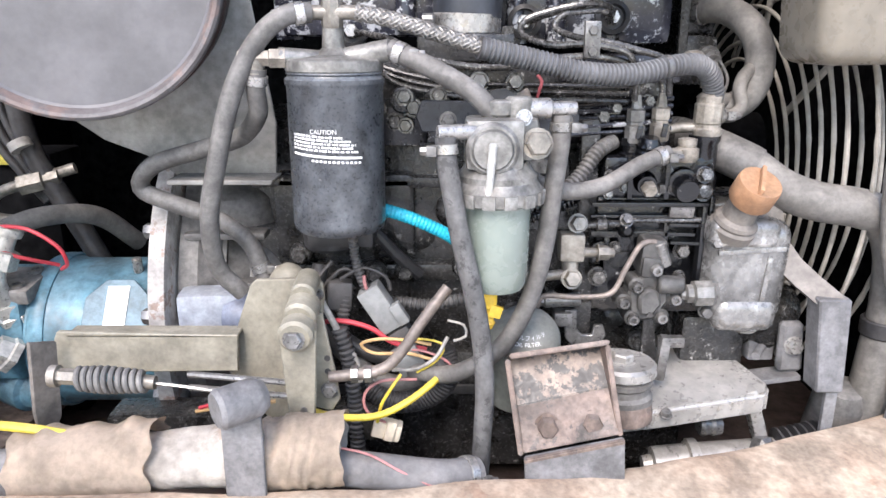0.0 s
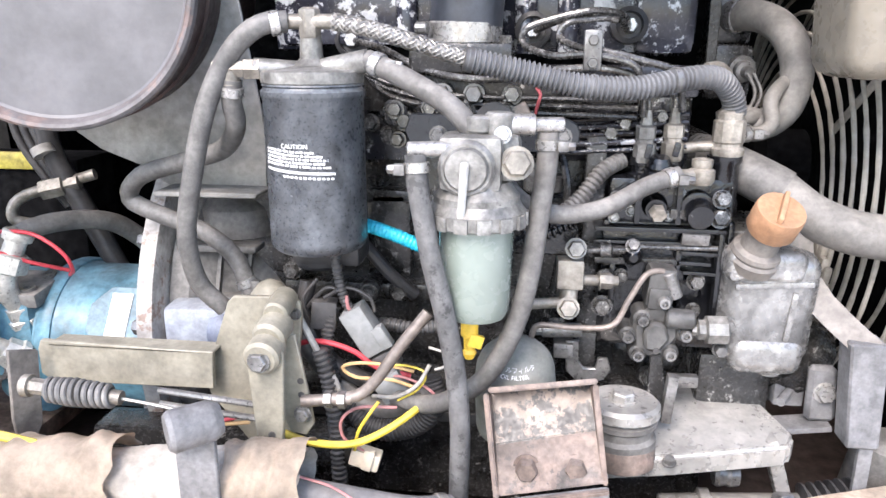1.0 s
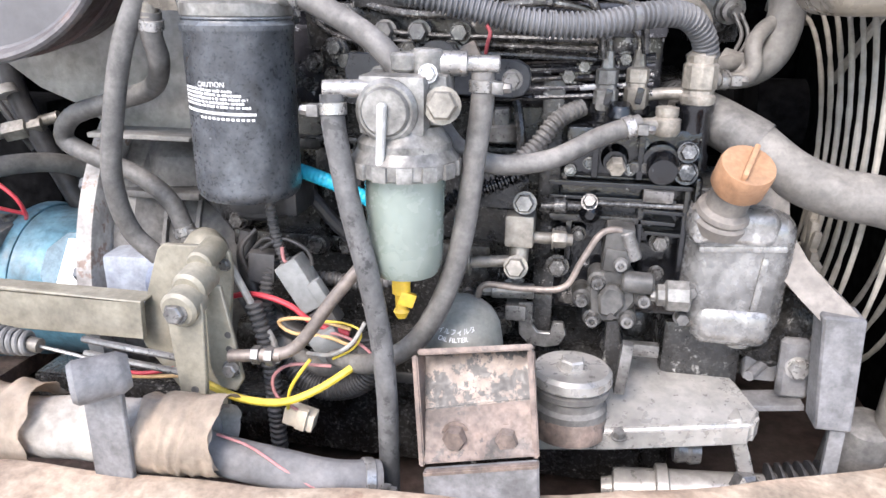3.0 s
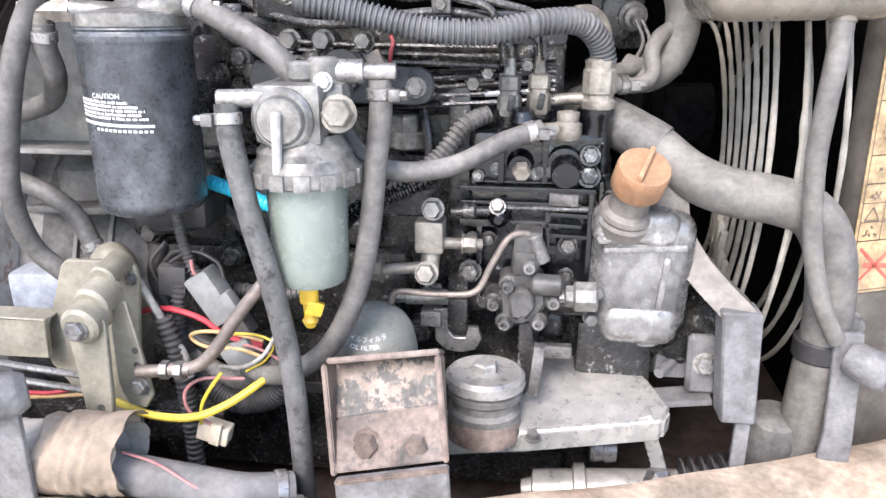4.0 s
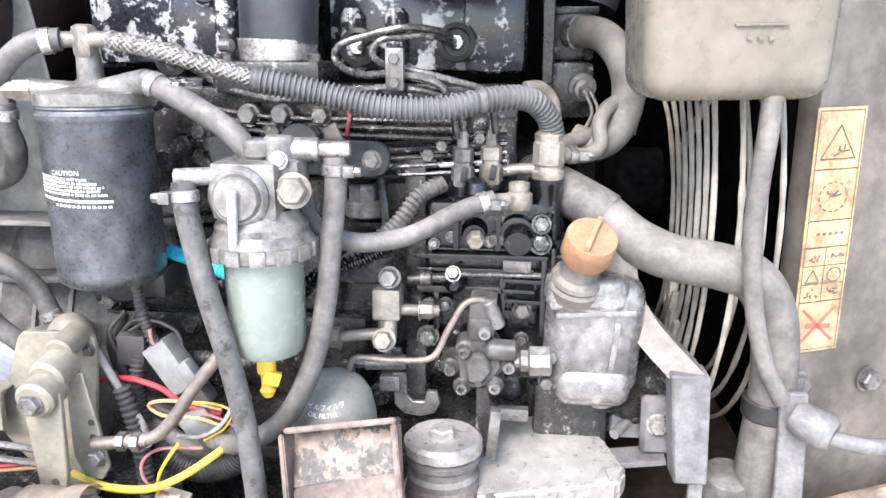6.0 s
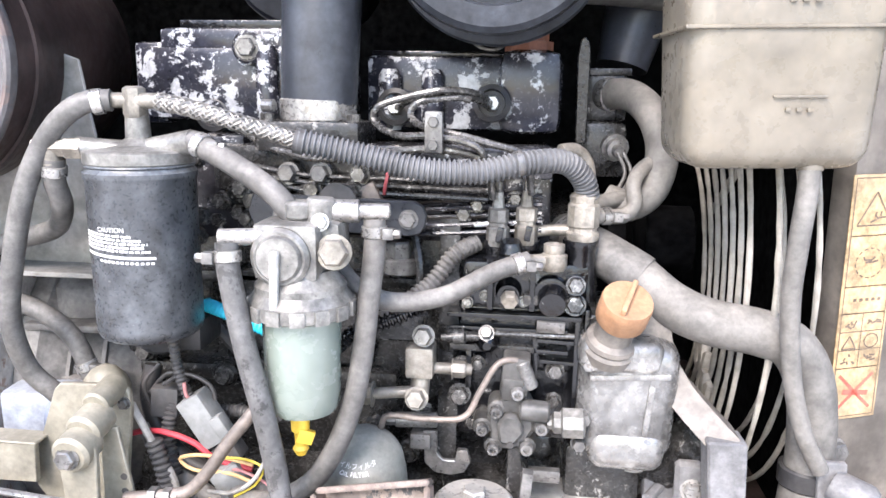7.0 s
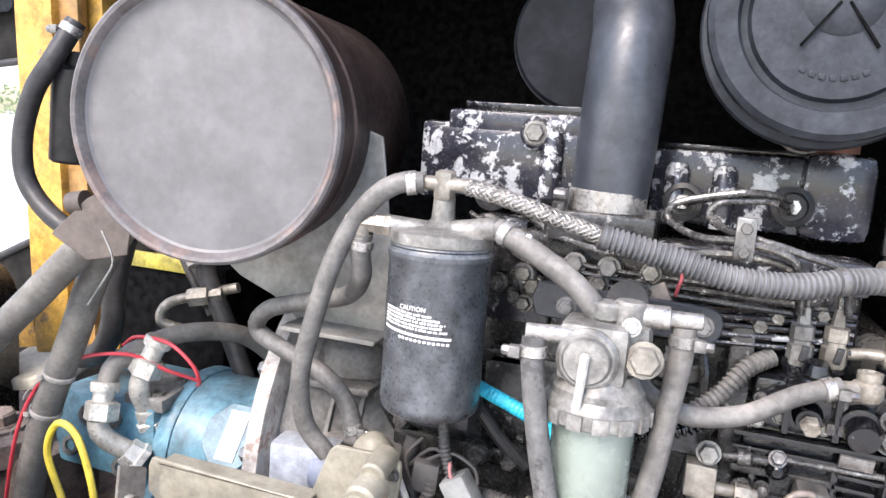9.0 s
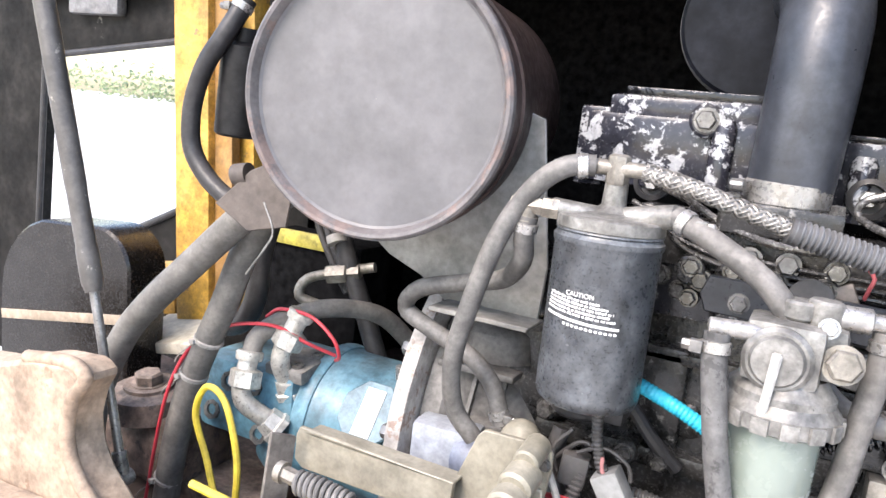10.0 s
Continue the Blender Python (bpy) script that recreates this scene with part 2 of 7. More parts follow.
def lathe(bm, p0, d, prof, seg=24, cap=True):
    """prof: (distance along d, radius) rows, turned round the axis from p0."""
    p0 = Vector(p0)
    u, v, w = basis(d)
    rings = []
    for s, r in prof:
        rings.append([bm.verts.new(p0 + w * s + (u * math.cos(a) + v * math.sin(a)) * max(r, 1e-5)) for a in (2 * math.pi * i / seg for i in range(seg))])
    for a, b in zip(rings, rings[1:]):
        for i in range(seg):
            j = (i + 1) % seg
            bm.faces.new((a[i], a[j], b[j], b[i]))
    if cap:
        bm.faces.new(rings[0][::-1])
        bm.faces.new(rings[-1])
    return bm


def rod(bm, a, b, r, seg=16, bev=0.0):
    a, b = Vector(a), Vector(b)
    ln = (b - a).length
    e = min(bev, r * 0.6, ln * 0.4)
    prof = [(0, r), (ln, r)] if not e else [(0, r - e), (e, r), (ln - e, r), (ln, r - e)]
    return lathe(bm, a, b - a, prof, seg)


def box(bm, c, s, rot=(0, 0, 0), bev=0.0015):
    t = bmesh.new()
    bmesh.ops.create_cube(t, size=1)
    for v in t.verts:
        v.co = Vector((v.co.x * s[0], v.co.y * s[1], v.co.z * s[2]))
    if bev:
        bmesh.ops.bevel(t, geom=t.edges[:], offset=min(bev, min(s) * 0.45), segments=2, affect="EDGES", profile=0.6)
    m = pose(*c, *rot)
    t.transform(m)
    return join(bm, t)


def rbox(bm, c, s, rot, r):
    """A moulded box with generously rounded corners."""
    t = bmesh.new()
    bmesh.ops.create_cube(t, size=1)
    for v in t.verts:
        v.co = Vector((v.co.x * s[0], v.co.y * s[1], v.co.z * s[2]))
    bmesh.ops.bevel(t, geom=t.edges[:], offset=r, segments=5, affect="EDGES", profile=0.5)
    t.transform(pose(*c, *rot))
    return join(bm, t)


def join(bm, t):
    idx = {}
    for v in t.verts:
        idx[v] = bm.verts.new(v.co)
    for f in t.faces:
        bm.faces.new([idx[v] for v in f.verts])
    t.free()
    return bm


def plate(bm, poly, thick, m, bev=0.001, holes=()):
    """A flat outline (x, z) made thick along +y, then placed by m."""
    t = bmesh.new()
    f = t.faces.new([t.verts.new((x, 0, z)) for x, z in poly])
    r = bmesh.ops.extrude_face_region(t, geom=[f])
    for v in r["geom"]:
        if isinstance(v, bmesh.types.BMVert):
            v.co.y += thick
    bmesh.ops.recalc_face_normals(t, faces=t.faces[:])
    if bev:
        bmesh.ops.bevel(t, geom=t.edges[:], offset=min(bev, thick * 0.4), segments=1, affect="EDGES")
    t.transform(m)
    return join(bm, t)


def smooth_path(pts, step=0.006, closed=False):
    P = [Vector(p) for p in pts]
    out = []
    n = len(P)
    for i in range(n - 1):
        p0 = P[i - 1] if i else P[0] * 2 - P[1]
        p1, p2 = P[i], P[i + 1]
        p3 = P[i + 2] if i + 2 < n else P[-1] * 2 - P[-2]
        k = max(2, int((p2 - p1).length / step))
        for j in range(k):
            t = j / k
            out.append(0.5 * ((2 * p1) + (p2 - p0) * t + (2 * p0 - 5 * p1 + 4 * p2 - p3) * t * t + (3 * p1 - p0 - 3 * p2 + p3) * t ** 3))
    out.append(P[-1])
    return out


def tube(bm, pts, r, seg=12, step=0.006, ribs=0.0, amp=0.0, wob=0.0, flat=1.0):
    """A hose along a smooth path; ribs: their pitch; r may be (start, end)."""
    r0, r1 = r if isinstance(r, tuple) else (r, r)
    path = smooth_path(pts, step if not ribs else ribs / 4)
    rings, run = [], 0.0
    u = None
    for i, p in enumerate(path):
        d = (path[min(i + 1, len(path) - 1)] - path[max(i - 1, 0)]).normalized()
        if i:
            run += (p - path[i - 1]).length
        u = basis(d)[0] if u is None else (u - d * u.dot(d)).normalized()
        v = d.cross(u)
        k = i / max(1, len(path) - 1)
        rr = r0 + (r1 - r0) * k
        if ribs:
            rr += amp * (1 if (i % 4) in (1, 2) else -1)
        if wob:
            rr *= 1 + wob * noise.noise(p * 60)
        rings.append([bm.verts.new(p + (u * math.cos(a) + v * math.sin(a) * flat) * rr) for a in (2 * math.pi * j / seg for j in range(seg))])
    for a, b in zip(rings, rings[1:]):
        for j in range(seg):
            bm.faces.new((a[j], a[(j + 1) % seg], b[(j + 1) % seg], b[j]))
    bm.faces.new(rings[0][::-1])
    bm.faces.new(rings[-1])
    return bm


def bolt(bm, p, d, r=0.007, h=0.006, washer=True):
    p, w = Vector(p), Vector(d).normalized()
    s = 0.0
    if washer:
        lathe(bm, p, w, [(0, r * 1.22), (0.0012, r * 1.22)], 16)
        s = 0.0012
    lathe(bm, p + w * s, w, [(0, r), (h * 0.8, r), (h, r * 0.85)], 6)
    return bm


def part(name, bm, material, parent=None, label="", angle=35):
    me = bpy.data.meshes.new(name)
    bmesh.ops.recalc_face_normals(bm, faces=bm.faces[:])
    bm.to_mesh(me)
    bm.free()
    me.materials.append(material)
    me.polygons.foreach_set("use_smooth", [True] * len(me.polygons))
    me.set_sharp_from_angle(angle=radians(angle))
    ob = new(name, me)
    if parent is not None:
        ob.parent = parent
        root = parent
        m = Matrix.Identity(4)
        while root is not None:
            m = root.matrix_basis @ m
            root = root.parent
        if parent.type == "EMPTY":
            ob.matrix_parent_inverse = Matrix.Translation(parent.location).inverted()
    if label:
        ob["label"] = label
    return ob


def thing(name, at, label, category, group="", kind=""):
    ob = new(name)
    ob.empty_display_size = 0.02
    ob.location = at
    return tagged(ob, label, category, group, kind)


B = bmesh.new


def hose(name, pts, r, material, label, group="", seg=12, clamps=(), **kw):
    """A hose as a thing, with worm-drive clamps at the ends named: (index, towards)."""
    th = thing(name, pts[0], label, "hose" if "wire" not in name else "wire", group)
    part("tube", tube(B(), pts, r, seg, **kw), material, th)
    path = [Vector(p) for p in pts]
    rr = r[0] if isinstance(r, tuple) else r
    for i, s in clamps:
        q, d = (path[0], path[1] - path[0]) if i == 0 else (path[-1], path[-2] - path[-1])
        d = d.normalized()
        b = B()
        lathe(b, q + d * 0.006, d, [(0, rr + 0.0005), (0.0005, rr + 0.0015), (0.0085, rr + 0.0015), (0.009, rr + 0.0005)], 20)
        part("clamp_band", b, BRIGHT, th, "worm-drive steel clamp band")
        u = basis(d)[0]
        k = q + d * 0.011 + Vector((s, -0.5, 0)).normalized() * (rr + 0.005)
        b = B()
        box(b, k, (0.009, 0.008, 0.009), bev=0.001)
        bolt(b, k + Vector((s * 0.004, 0, 0)), (s, 0, 0), 0.004, 0.006, False)
        part("clamp_screw", b, STEEL, th)
    return th


def wire(name, pts, r, material, label, **kw):
    ob = part(name, tube(B(), pts, r, 8, step=0.005, **kw), material)
    return tagged(ob, label, "wire")


def text_mesh(body, size):
    c = bpy.data.curves.new("writing", "FONT")
    c.body, c.size, c.align_x = body, size, "CENTER"
    o = bpy.data.objects.new("writing", c)
    scene.collection.objects.link(o)
    dg = bpy.context.evaluated_depsgraph_get()
    dg.update()
    me = bpy.data.meshes.new_from_object(o.evaluated_get(dg))
    bpy.data.objects.remove(o)
    bpy.data.curves.remove(c)
    return me


def mesh_to_bm(me, f):
    b = B()
    b.from_mesh(me)
    for v in b.verts:
        v.co = f(v.co)
    bpy.data.meshes.remove(me)
    return b


# ---- the bay ----
def structure(name, bm, material, label, category):
    return tagged(part(name, bm, material), label, category, kind="structure")


g = B()
box(g, (0, 0, -0.05), (400, 400, 0.1), bev=0)
structure("ground", g, GROUND, "pale dry bare ground outside the machine", "ground")
structure("floor", box(B(), (-0.1, 1.15, 0.93), (2.2, 1.2, 0.02)), BAY_FLOOR, "oily reddish steel floor under the engine", "floor")
# backdrop whose colour stands for the shade behind the engine
structure("wall_back", box(B(), (0.25, 1.75, 1.5), (2.3, 0.03, 1.2)), BAY_SHADE, "near-black backdrop painted as the shade behind the engine", "wall")
# added filler that shuts out the bright ground through the left gap
structure("wall_return", box(B(), (-0.885, 1.54, 1.5), (0.03, 0.43, 1.2)), BAY_SHADE, "added near-black filler panel closing the gap at the left", "wall")
# unseen panel added overhead, sized to keep high sky light off deep parts
structure("ceiling", box(B(), (0.455, 1.36, 1.93), (2.69, 1.28, 0.03)), BAY_SHADE, "added unseen panel that blocks sky light above the engine", "ceiling")
# unseen side panel, added to keep the bay dark on the right
structure("wall_right", box(B(), (0.98, 1.3, 1.5), (0.03, 0.9, 1.2)), BAY_SHADE, "added unseen near-black panel closing off the bay's right side", "wall")

# outer body rail in front of the bay: a swept rounded section
b = B()
line = smooth_path([(-1.3, 0.53, 1.12), (-0.7, 0.54, 1.118), (-0.33, 0.553, 1.117), (-0.1, 0.573, 1.108), (0.02, 0.588, 1.106), (0.18, 0.625, 1.097), (0.33, 0.675, 1.092), (0.55, 0.77, 1.085), (0.9, 0.92, 1.09)], 0.02)
sect = [(0.006, -0.16), (0.006, -0.012), (0.0, -0.003), (-0.012, 0.0), (-0.05, -0.006), (-0.11, -0.02), (-0.15, -0.05), (-0.16, -0.1), (-0.16, -0.4)]
prev = None
for i, p in enumerate(line):
    row = [b.verts.new((p.x, p.y + a, p.z + c + 0.004 * noise.noise(Vector((p.x * 14, a * 30, 0))))) for a, c in sect]
    if prev:
        for j in range(len(sect) - 1):
            b.faces.new((prev[j], row[j], row[j + 1], prev[j + 1]))
    prev = row
structure("frame_rail", b, RAIL, "dusty pinkish-tan rusted body rail before the engine", "rail")

# ---- engine ----
engine = thing("engine", (0.0, 1.0, 0.95), "black diesel engine with peeling paint and grey dust", "engine")
b = B()
box(b, (0.03, 0.98, 1.19), (0.56, 0.30, 0.42), bev=0.01)
part("sump", box(B(), (0.05, 0.90, 1.06), (0.46, 0.2, 0.16), bev=0.02), ENGINE_GREY, engine, "dark oil sump")
for x in (-0.16, -0.05, 0.06):
    part("rib", box(B(), (x, 0.825, 1.30), (0.05, 0.03, 0.10), bev=0.008), ENGINE_GREY, engine)
part("seam_flange", box(B(), (-0.03, 0.822, 1.235), (0.28, 0.03, 0.02), bev=0.005), ENGINE_GREY, engine)
part("seam_flange", box(B(), (0.0, 0.825, 1.34), (0.42, 0.03, 0.012), bev=0.003), ENGINE_GREY, engine)
part("block", b, ENGINE_GREY, engine, "grimy grey cast block")
b = B()
box(b, (0.05, 0.95, 1.425), (0.42, 0.26, 0.085), bev=0.006)
box(b, (-0.06, 0.815, 1.42), (0.10, 0.03, 0.075), bev=0.005)
for x in (-0.03, 0.03, 0.17, 0.22):
    box(b, (x, 0.812, 1.44), (0.03, 0.02, 0.05), bev=0.006)
part("cylinder_head", b, ENGINE, engine, "black head with flaking paint")
b = B()
box(b, (-0.075, 0.945, 1.535), (0.20, 0.17, 0.075), bev=0.008)
box(b, (-0.072, 0.94, 1.577), (0.165, 0.15, 0.03), bev=0.008)
box(b, (-0.168, 0.884, 1.535), (0.034, 0.03, 0.085), bev=0.006)
for x in (-0.035, 0.012):
    lathe(b, (x, 0.858, 1.505), (0, 0, 1), [(0, 0.012), (0.06, 0.012), (0.068, 0.009)], 16)
rod(b, (-0.052, 0.88, 1.571), (-0.052, 0.848, 1.571), 0.017, 24, 0.003)
part("rocker_cover", b, ENGINE_HEAVY, engine, "black rocker cover peeled to bare metal")
b = B()
box(b, (0.165, 0.96, 1.528), (0.2, 0.16, 0.075), bev=0.006)
box(b, (0.235, 0.95, 1.53), (0.065, 0.17, 0.085), bev=0.016)
for x in (0.09, 0.135):
    lathe(b, (x, 0.876, 1.49), (0, 0, 1), [(0, 0.012), (0.055, 0.012), (0.062, 0.008)], 16)
part("rocker_cover", b, ENGINE_HEAVY, engine, "black rocker cover peeled to bare metal")
b = B()
box(b, (-0.07, 0.93, 1.597), (0.15, 0.07, 0.01), bev=0.002)
box(b, (0.15, 0.95, 1.569), (0.17, 0.09, 0.006), bev=0.002)
part("cover_lid", b, ENGINE_DARK, engine)
b = B()
bolt(b, (-0.052, 0.848, 1.571), (0, -1, 0), 0.010, 0.006)
part("cover_bolt", b, STEEL, engine)
b = B()
lathe(b, (0.232, 0.93, 1.571), (0, 0, 1), [(0, 0.026), (0.012, 0.026), (0.013, 0.021), (0.028, 0.021), (0.03, 0.018)], 8)
part("filler_cap", b, ORANGE_CAP, engine, "rusty orange filler cap")
# injectors, ringed by dark rubber
for x, z in ((0.098, 1.513), (0.197, 1.518), (-0.097, 1.503)):
    b = B()
    lathe(b, (x, 0.872, z), (0, -1, 0.1), [(0, 0.019), (0.012, 0.019), (0.014, 0.014), (0.006, 0.013)], 24)
    inj = part("injector_seal", b, RUBBER_DARK, engine)
    part("injector_nut", bolt(B(), (x, 0.868, z), (0, -1, 0.1), 0.0085, 0.012, False), BRIGHT, inj)
# intake manifold and its flange
b = B()
box(b, (0.03, 0.815, 1.487), (0.10, 0.085, 0.028), bev=0.004)
part("manifold_rail", box(B(), (0.03, 0.82, 1.455), (0.20, 0.06, 0.045), bev=0.008), ENGINE_GREY, engine)
part("manifold_rail", box(B(), (0.17, 0.82, 1.465), (0.18, 0.05, 0.03), bev=0.006), ENGINE, engine)
part("manifold_end", box(B(), (-0.07, 0.83, 1.47), (0.06, 0.06, 0.03), bev=0.006), ENGINE, engine)
for x in (-0.035, 0.0, 0.035, 0.075):
    t = part("manifold_boss", rod(B(), (x, 0.80, 1.436), (x, 0.770, 1.434), 0.0135, 16, 0.002), ENGINE_GREY, engine)
part("intake_manifold", b, ENGINE_GREY, engine, "grey cast intake manifold with worn paint")
for x, z in ((-0.033, 1.438), (0.002, 1.440), (0.037, 1.438), (0.075, 1.437), (-0.072, 1.41), (-0.075, 1.465)):
    y = 0.770 if z < 1.45 else 0.772
    part("bolt", bolt(B(), (x, y, z), (0, -1, 0.1), 0.0075, 0.007), BOLT_DARK, engine)
for x, z in ((-0.031, 1.437), (-0.09, 1.385), (0.165, 1.402), (-0.045, 1.41)):
    part("bolt", bolt(B(), (x, 0.797, z), (0, -1, 0), 0.008, 0.008), BOLT_DARK, engine)
for x, z in ((-0.070, 1.238), (-0.036, 1.240), (-0.155, 1.26), (0.03, 1.245), (0.075, 1.172), (0.125, 1.165), (0.09, 1.19), (0.235, 1.155), (-0.11, 1.30)):
    b = B()
    rod(b, (x, 0.84, z), (x, 0.795, z), 0.013, 16, 0.003)
    bs = part("boss", b, ENGINE_GREY, engine)
    part("bolt", bolt(B(), (x, 0.795, z), (0, -1, 0), 0.0085, 0.008), BOLT_DARK, bs)
for x in (-0.01, 0.073):
    part("flange_bolt", bolt(B(), (x, 0.785, 1.501), (0, 0, 1), 0.0065, 0.006), BOLT_DARK, engine)
for x, y, z, r in ((-0.024, 0.775, 1.426, 0.008), (0.013, 0.772, 1.453, 0.0088), (0.044, 0.772, 1.453, 0.0088), (0.081, 0.772, 1.453, 0.008), (-0.033, 0.782, 1.407, 0.007), (-0.062, 0.79, 1.422, 0.0075), (-0.07, 0.80, 1.402, 0.0065), (0.177, 0.79, 1.416, 0.007), (-0.05, 0.79, 1.46, 0.006), (0.19, 0.79, 1.425, 0.006), (0.225, 0.792, 1.432, 0.006)):
    b = B()
    rod(b, (x, y + 0.03, z), (x, y + 0.002, z), r * 1.3, 18, 0.002)
    bs = part("stud_boss", b, ENGINE_GREY, engine)
    part("stud_nut", bolt(B(), (x, y + 0.001, z), (0, -1, 0.1), r, 0.009), STEEL if r > 0.0085 else BOLT_DARK, bs)
part("cable_clip", box(B(), (0.085, 0.775, 1.432), (0.03, 0.012, 0.022), (0, -25, 0), bev=0.003), COPPER, engine, "dusty tan cable clip")
part("red_lead", tube(B(), [(0.104, 0.772, 1.460), (0.108, 0.768, 1.454), (0.106, 0.768, 1.446), (0.104, 0.772, 1.436)], 0.0017, 8), mat("grimy_red", (0.28, 0.02, 0.035), 0.5, dust=0.25), engine, "short red lead")
for x, z, r in ((-0.135, 1.30, 0.02), (-0.02, 1.275, 0.018), (0.02, 1.305, 0.022), (0.09, 1.205, 0.016), (0.135, 1.19, 0.016), (0.215, 1.168, 0.017), (0.26, 1.165, 0.017)):
    b = B()
    lathe(b, (x, 0.84, z), (0, -1, 0), [(0, r), (0.012, r), (0.014, r * 0.8), (0.016, r * 0.45), (0.016, 0.001)], 24)
    part("core_plug", b, ENGINE_GREY, engine)
part("crank_breather", tube(B(), [(-0.13, 0.80, 1.335), (-0.08, 0.79, 1.30), (-0.045, 0.79, 1.262), (-0.02, 0.80, 1.235)], 0.007, 10), RUBBER_DARK, engine)
part("dipstick_tube", tube(B(), [(0.13, 0.79, 1.40), (0.138, 0.775, 1.36), (0.135, 0.78, 1.30), (0.12, 0.80, 1.2)], 0.0042, 8), ENGINE_GREY, engine)
# fine fuel lines and ledges behind the conduit
for k in range(3):
    b = B()
    tube(b, [(-0.10 + 0.012 * k, 0.80, 1.487 - 0.004 * k), (-0.04, 0.78, 1.463 - 0.006 * k), (0.03, 0.772, 1.452 - 0.007 * k), (0.10, 0.775, 1.45 - 0.007 * k), (0.2, 0.778, 1.449 - 0.008 * k)], 0.0028, 8)
    part("fuel_line", b, ENGINE_GREY, engine)
for k in range(5):
    b = B()
    tube(b, [(0.04, 0.79, 1.425 - 0.008 * k), (0.12, 0.786, 1.428 - 0.008 * k), (0.25, 0.788, 1.436 - 0.008 * k)], 0.003, 8)
    part("ledge_line", b, ENGINE if k % 2 else ENGINE_DARK, engine)
# looped injection pipes and their clip
for pts in ([(0.196, 0.86, 1.519), (0.185, 0.82, 1.528), (0.155, 0.80, 1.531), (0.115, 0.80, 1.523), (0.092, 0.80, 1.514), (0.09, 0.80, 1.500), (0.117, 0.775, 1.490), (0.151, 0.76, 1.491), (0.189, 0.755, 1.483), (0.20, 0.76, 1.465), (0.205, 0.772, 1.435)],
            [(0.196, 0.86, 1.515), (0.18, 0.815, 1.524), (0.15, 0.805, 1.523), (0.13, 0.80, 1.519), (0.124, 0.80, 1.507), (0.14, 0.775, 1.498), (0.165, 0.76, 1.494), (0.199, 0.76, 1.486), (0.232, 0.762, 1.474), (0.24, 0.77, 1.44)],
            [(0.1, 0.86, 1.513), (0.12, 0.82, 1.521), (0.15, 0.81, 1.529), (0.18, 0.81, 1.522)],
            [(-0.09, 0.85, 1.503), (-0.05, 0.80, 1.495), (0.0, 0.775, 1.475), (0.06, 0.765, 1.468), (0.13, 0.765, 1.478), (0.17, 0.762, 1.478), (0.21, 0.765, 1.468)]):
    part("injection_pipe", tube(B(), pts, 0.0034, 10, step=0.004), BOLT_DARK, engine)
b = B()
box(b, (0.153, 0.748, 1.495), (0.016, 0.008, 0.036), bev=0.002)
for z in (1.484, 1.504):
    bolt(b, (0.153, 0.744, z), (0, -1, 0), 0.005, 0.004, False)
part("pipe_clip", b, STEEL, engine)
# thermostat housing and lifting eye
b = B()
box(b, (0.318, 0.965, 1.525), (0.045, 0.05, 0.05), bev=0.006)
box(b, (0.318, 0.955, 1.553), (0.052, 0.03, 0.008), bev=0.002)
box(b, (0.315, 0.95, 1.47), (0.05, 0.06, 0.06), bev=0.008)
part("thermostat_housing", b, ENGINE_GREY, engine, "dusty dark thermostat housing")
b = B()
plate(b, [(-0.005, 0), (0.006, 0), (0.0065, 0.095), (0.004, 0.105), (0.0, 0.109), (-0.004, 0.105), (-0.0065, 0.09)], 0.006, pose(0.289, 0.897, 1.478))
part("lifting_eye", b, ENGINE_GREY, engine)
b = B()
lathe(b, (0.325, 0.935, 1.476), (0.15, -1, -0.15), [(0, 0.015), (0.02, 0.015), (0.021, 0.011), (0.03, 0.011), (0.031, 0.007), (0.042, 0.006)], 12)
sens = part("temperature_sensor", b, STEEL, engine, "dusty brass temperature sensor")
b = B()
for s in (0, 0.006):
    tube(b, [(0.328 + s, 0.893, 1.47), (0.336 + s, 0.885, 1.45), (0.325 + s, 0.87, 1.43), (0.305 + s, 0.85, 1.41)], 0.002, 6)
part("sensor_wire", b, RUBBER, sens)
# crank pulley and belt housing right of the block, shade put into their colour
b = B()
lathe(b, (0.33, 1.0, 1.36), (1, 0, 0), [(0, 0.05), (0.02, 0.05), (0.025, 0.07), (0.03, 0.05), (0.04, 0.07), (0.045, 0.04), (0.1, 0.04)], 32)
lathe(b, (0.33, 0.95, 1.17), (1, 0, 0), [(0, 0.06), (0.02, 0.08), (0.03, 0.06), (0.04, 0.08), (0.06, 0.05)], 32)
part("fan_pulley", b, BAY_SHADE, engine, "fan pulley coloured as dark as the shade round it")
# cyl. side small brackets
b = B()
box(b, (0.165, 0.79, 1.30), (0.02, 0.012, 0.23), bev=0.002)
box(b, (0.165, 0.783, 1.185), (0.02, 0.012, 0.05), bev=0.002)
part("bracket_bar", b, ENGINE_GREY, engine)
b = B()
rod(b, (0.115, 0.80, 1.372), (0.115, 0.80, 1.355), 0.021, 24, 0.002)
lathe(b, (0.113, 0.795, 1.372), (0, 0, 1), [(0, 0.014), (0.014, 0.014), (0.016, 0.012)], 6)
part("plug", b, STEEL, engine, "large dusty hexagon plug")
b = B()
tube(b, [(0.10, 0.76, 1.315), (0.125, 0.755, 1.335), (0.15, 0.765, 1.355), (0.17, 0.775, 1.38), (0.19, 0.79, 1.39)], 0.008, 10, ribs=0.005, amp=0.0008)
part("harness_conduit", b, RUBBER, engine)
b = B()
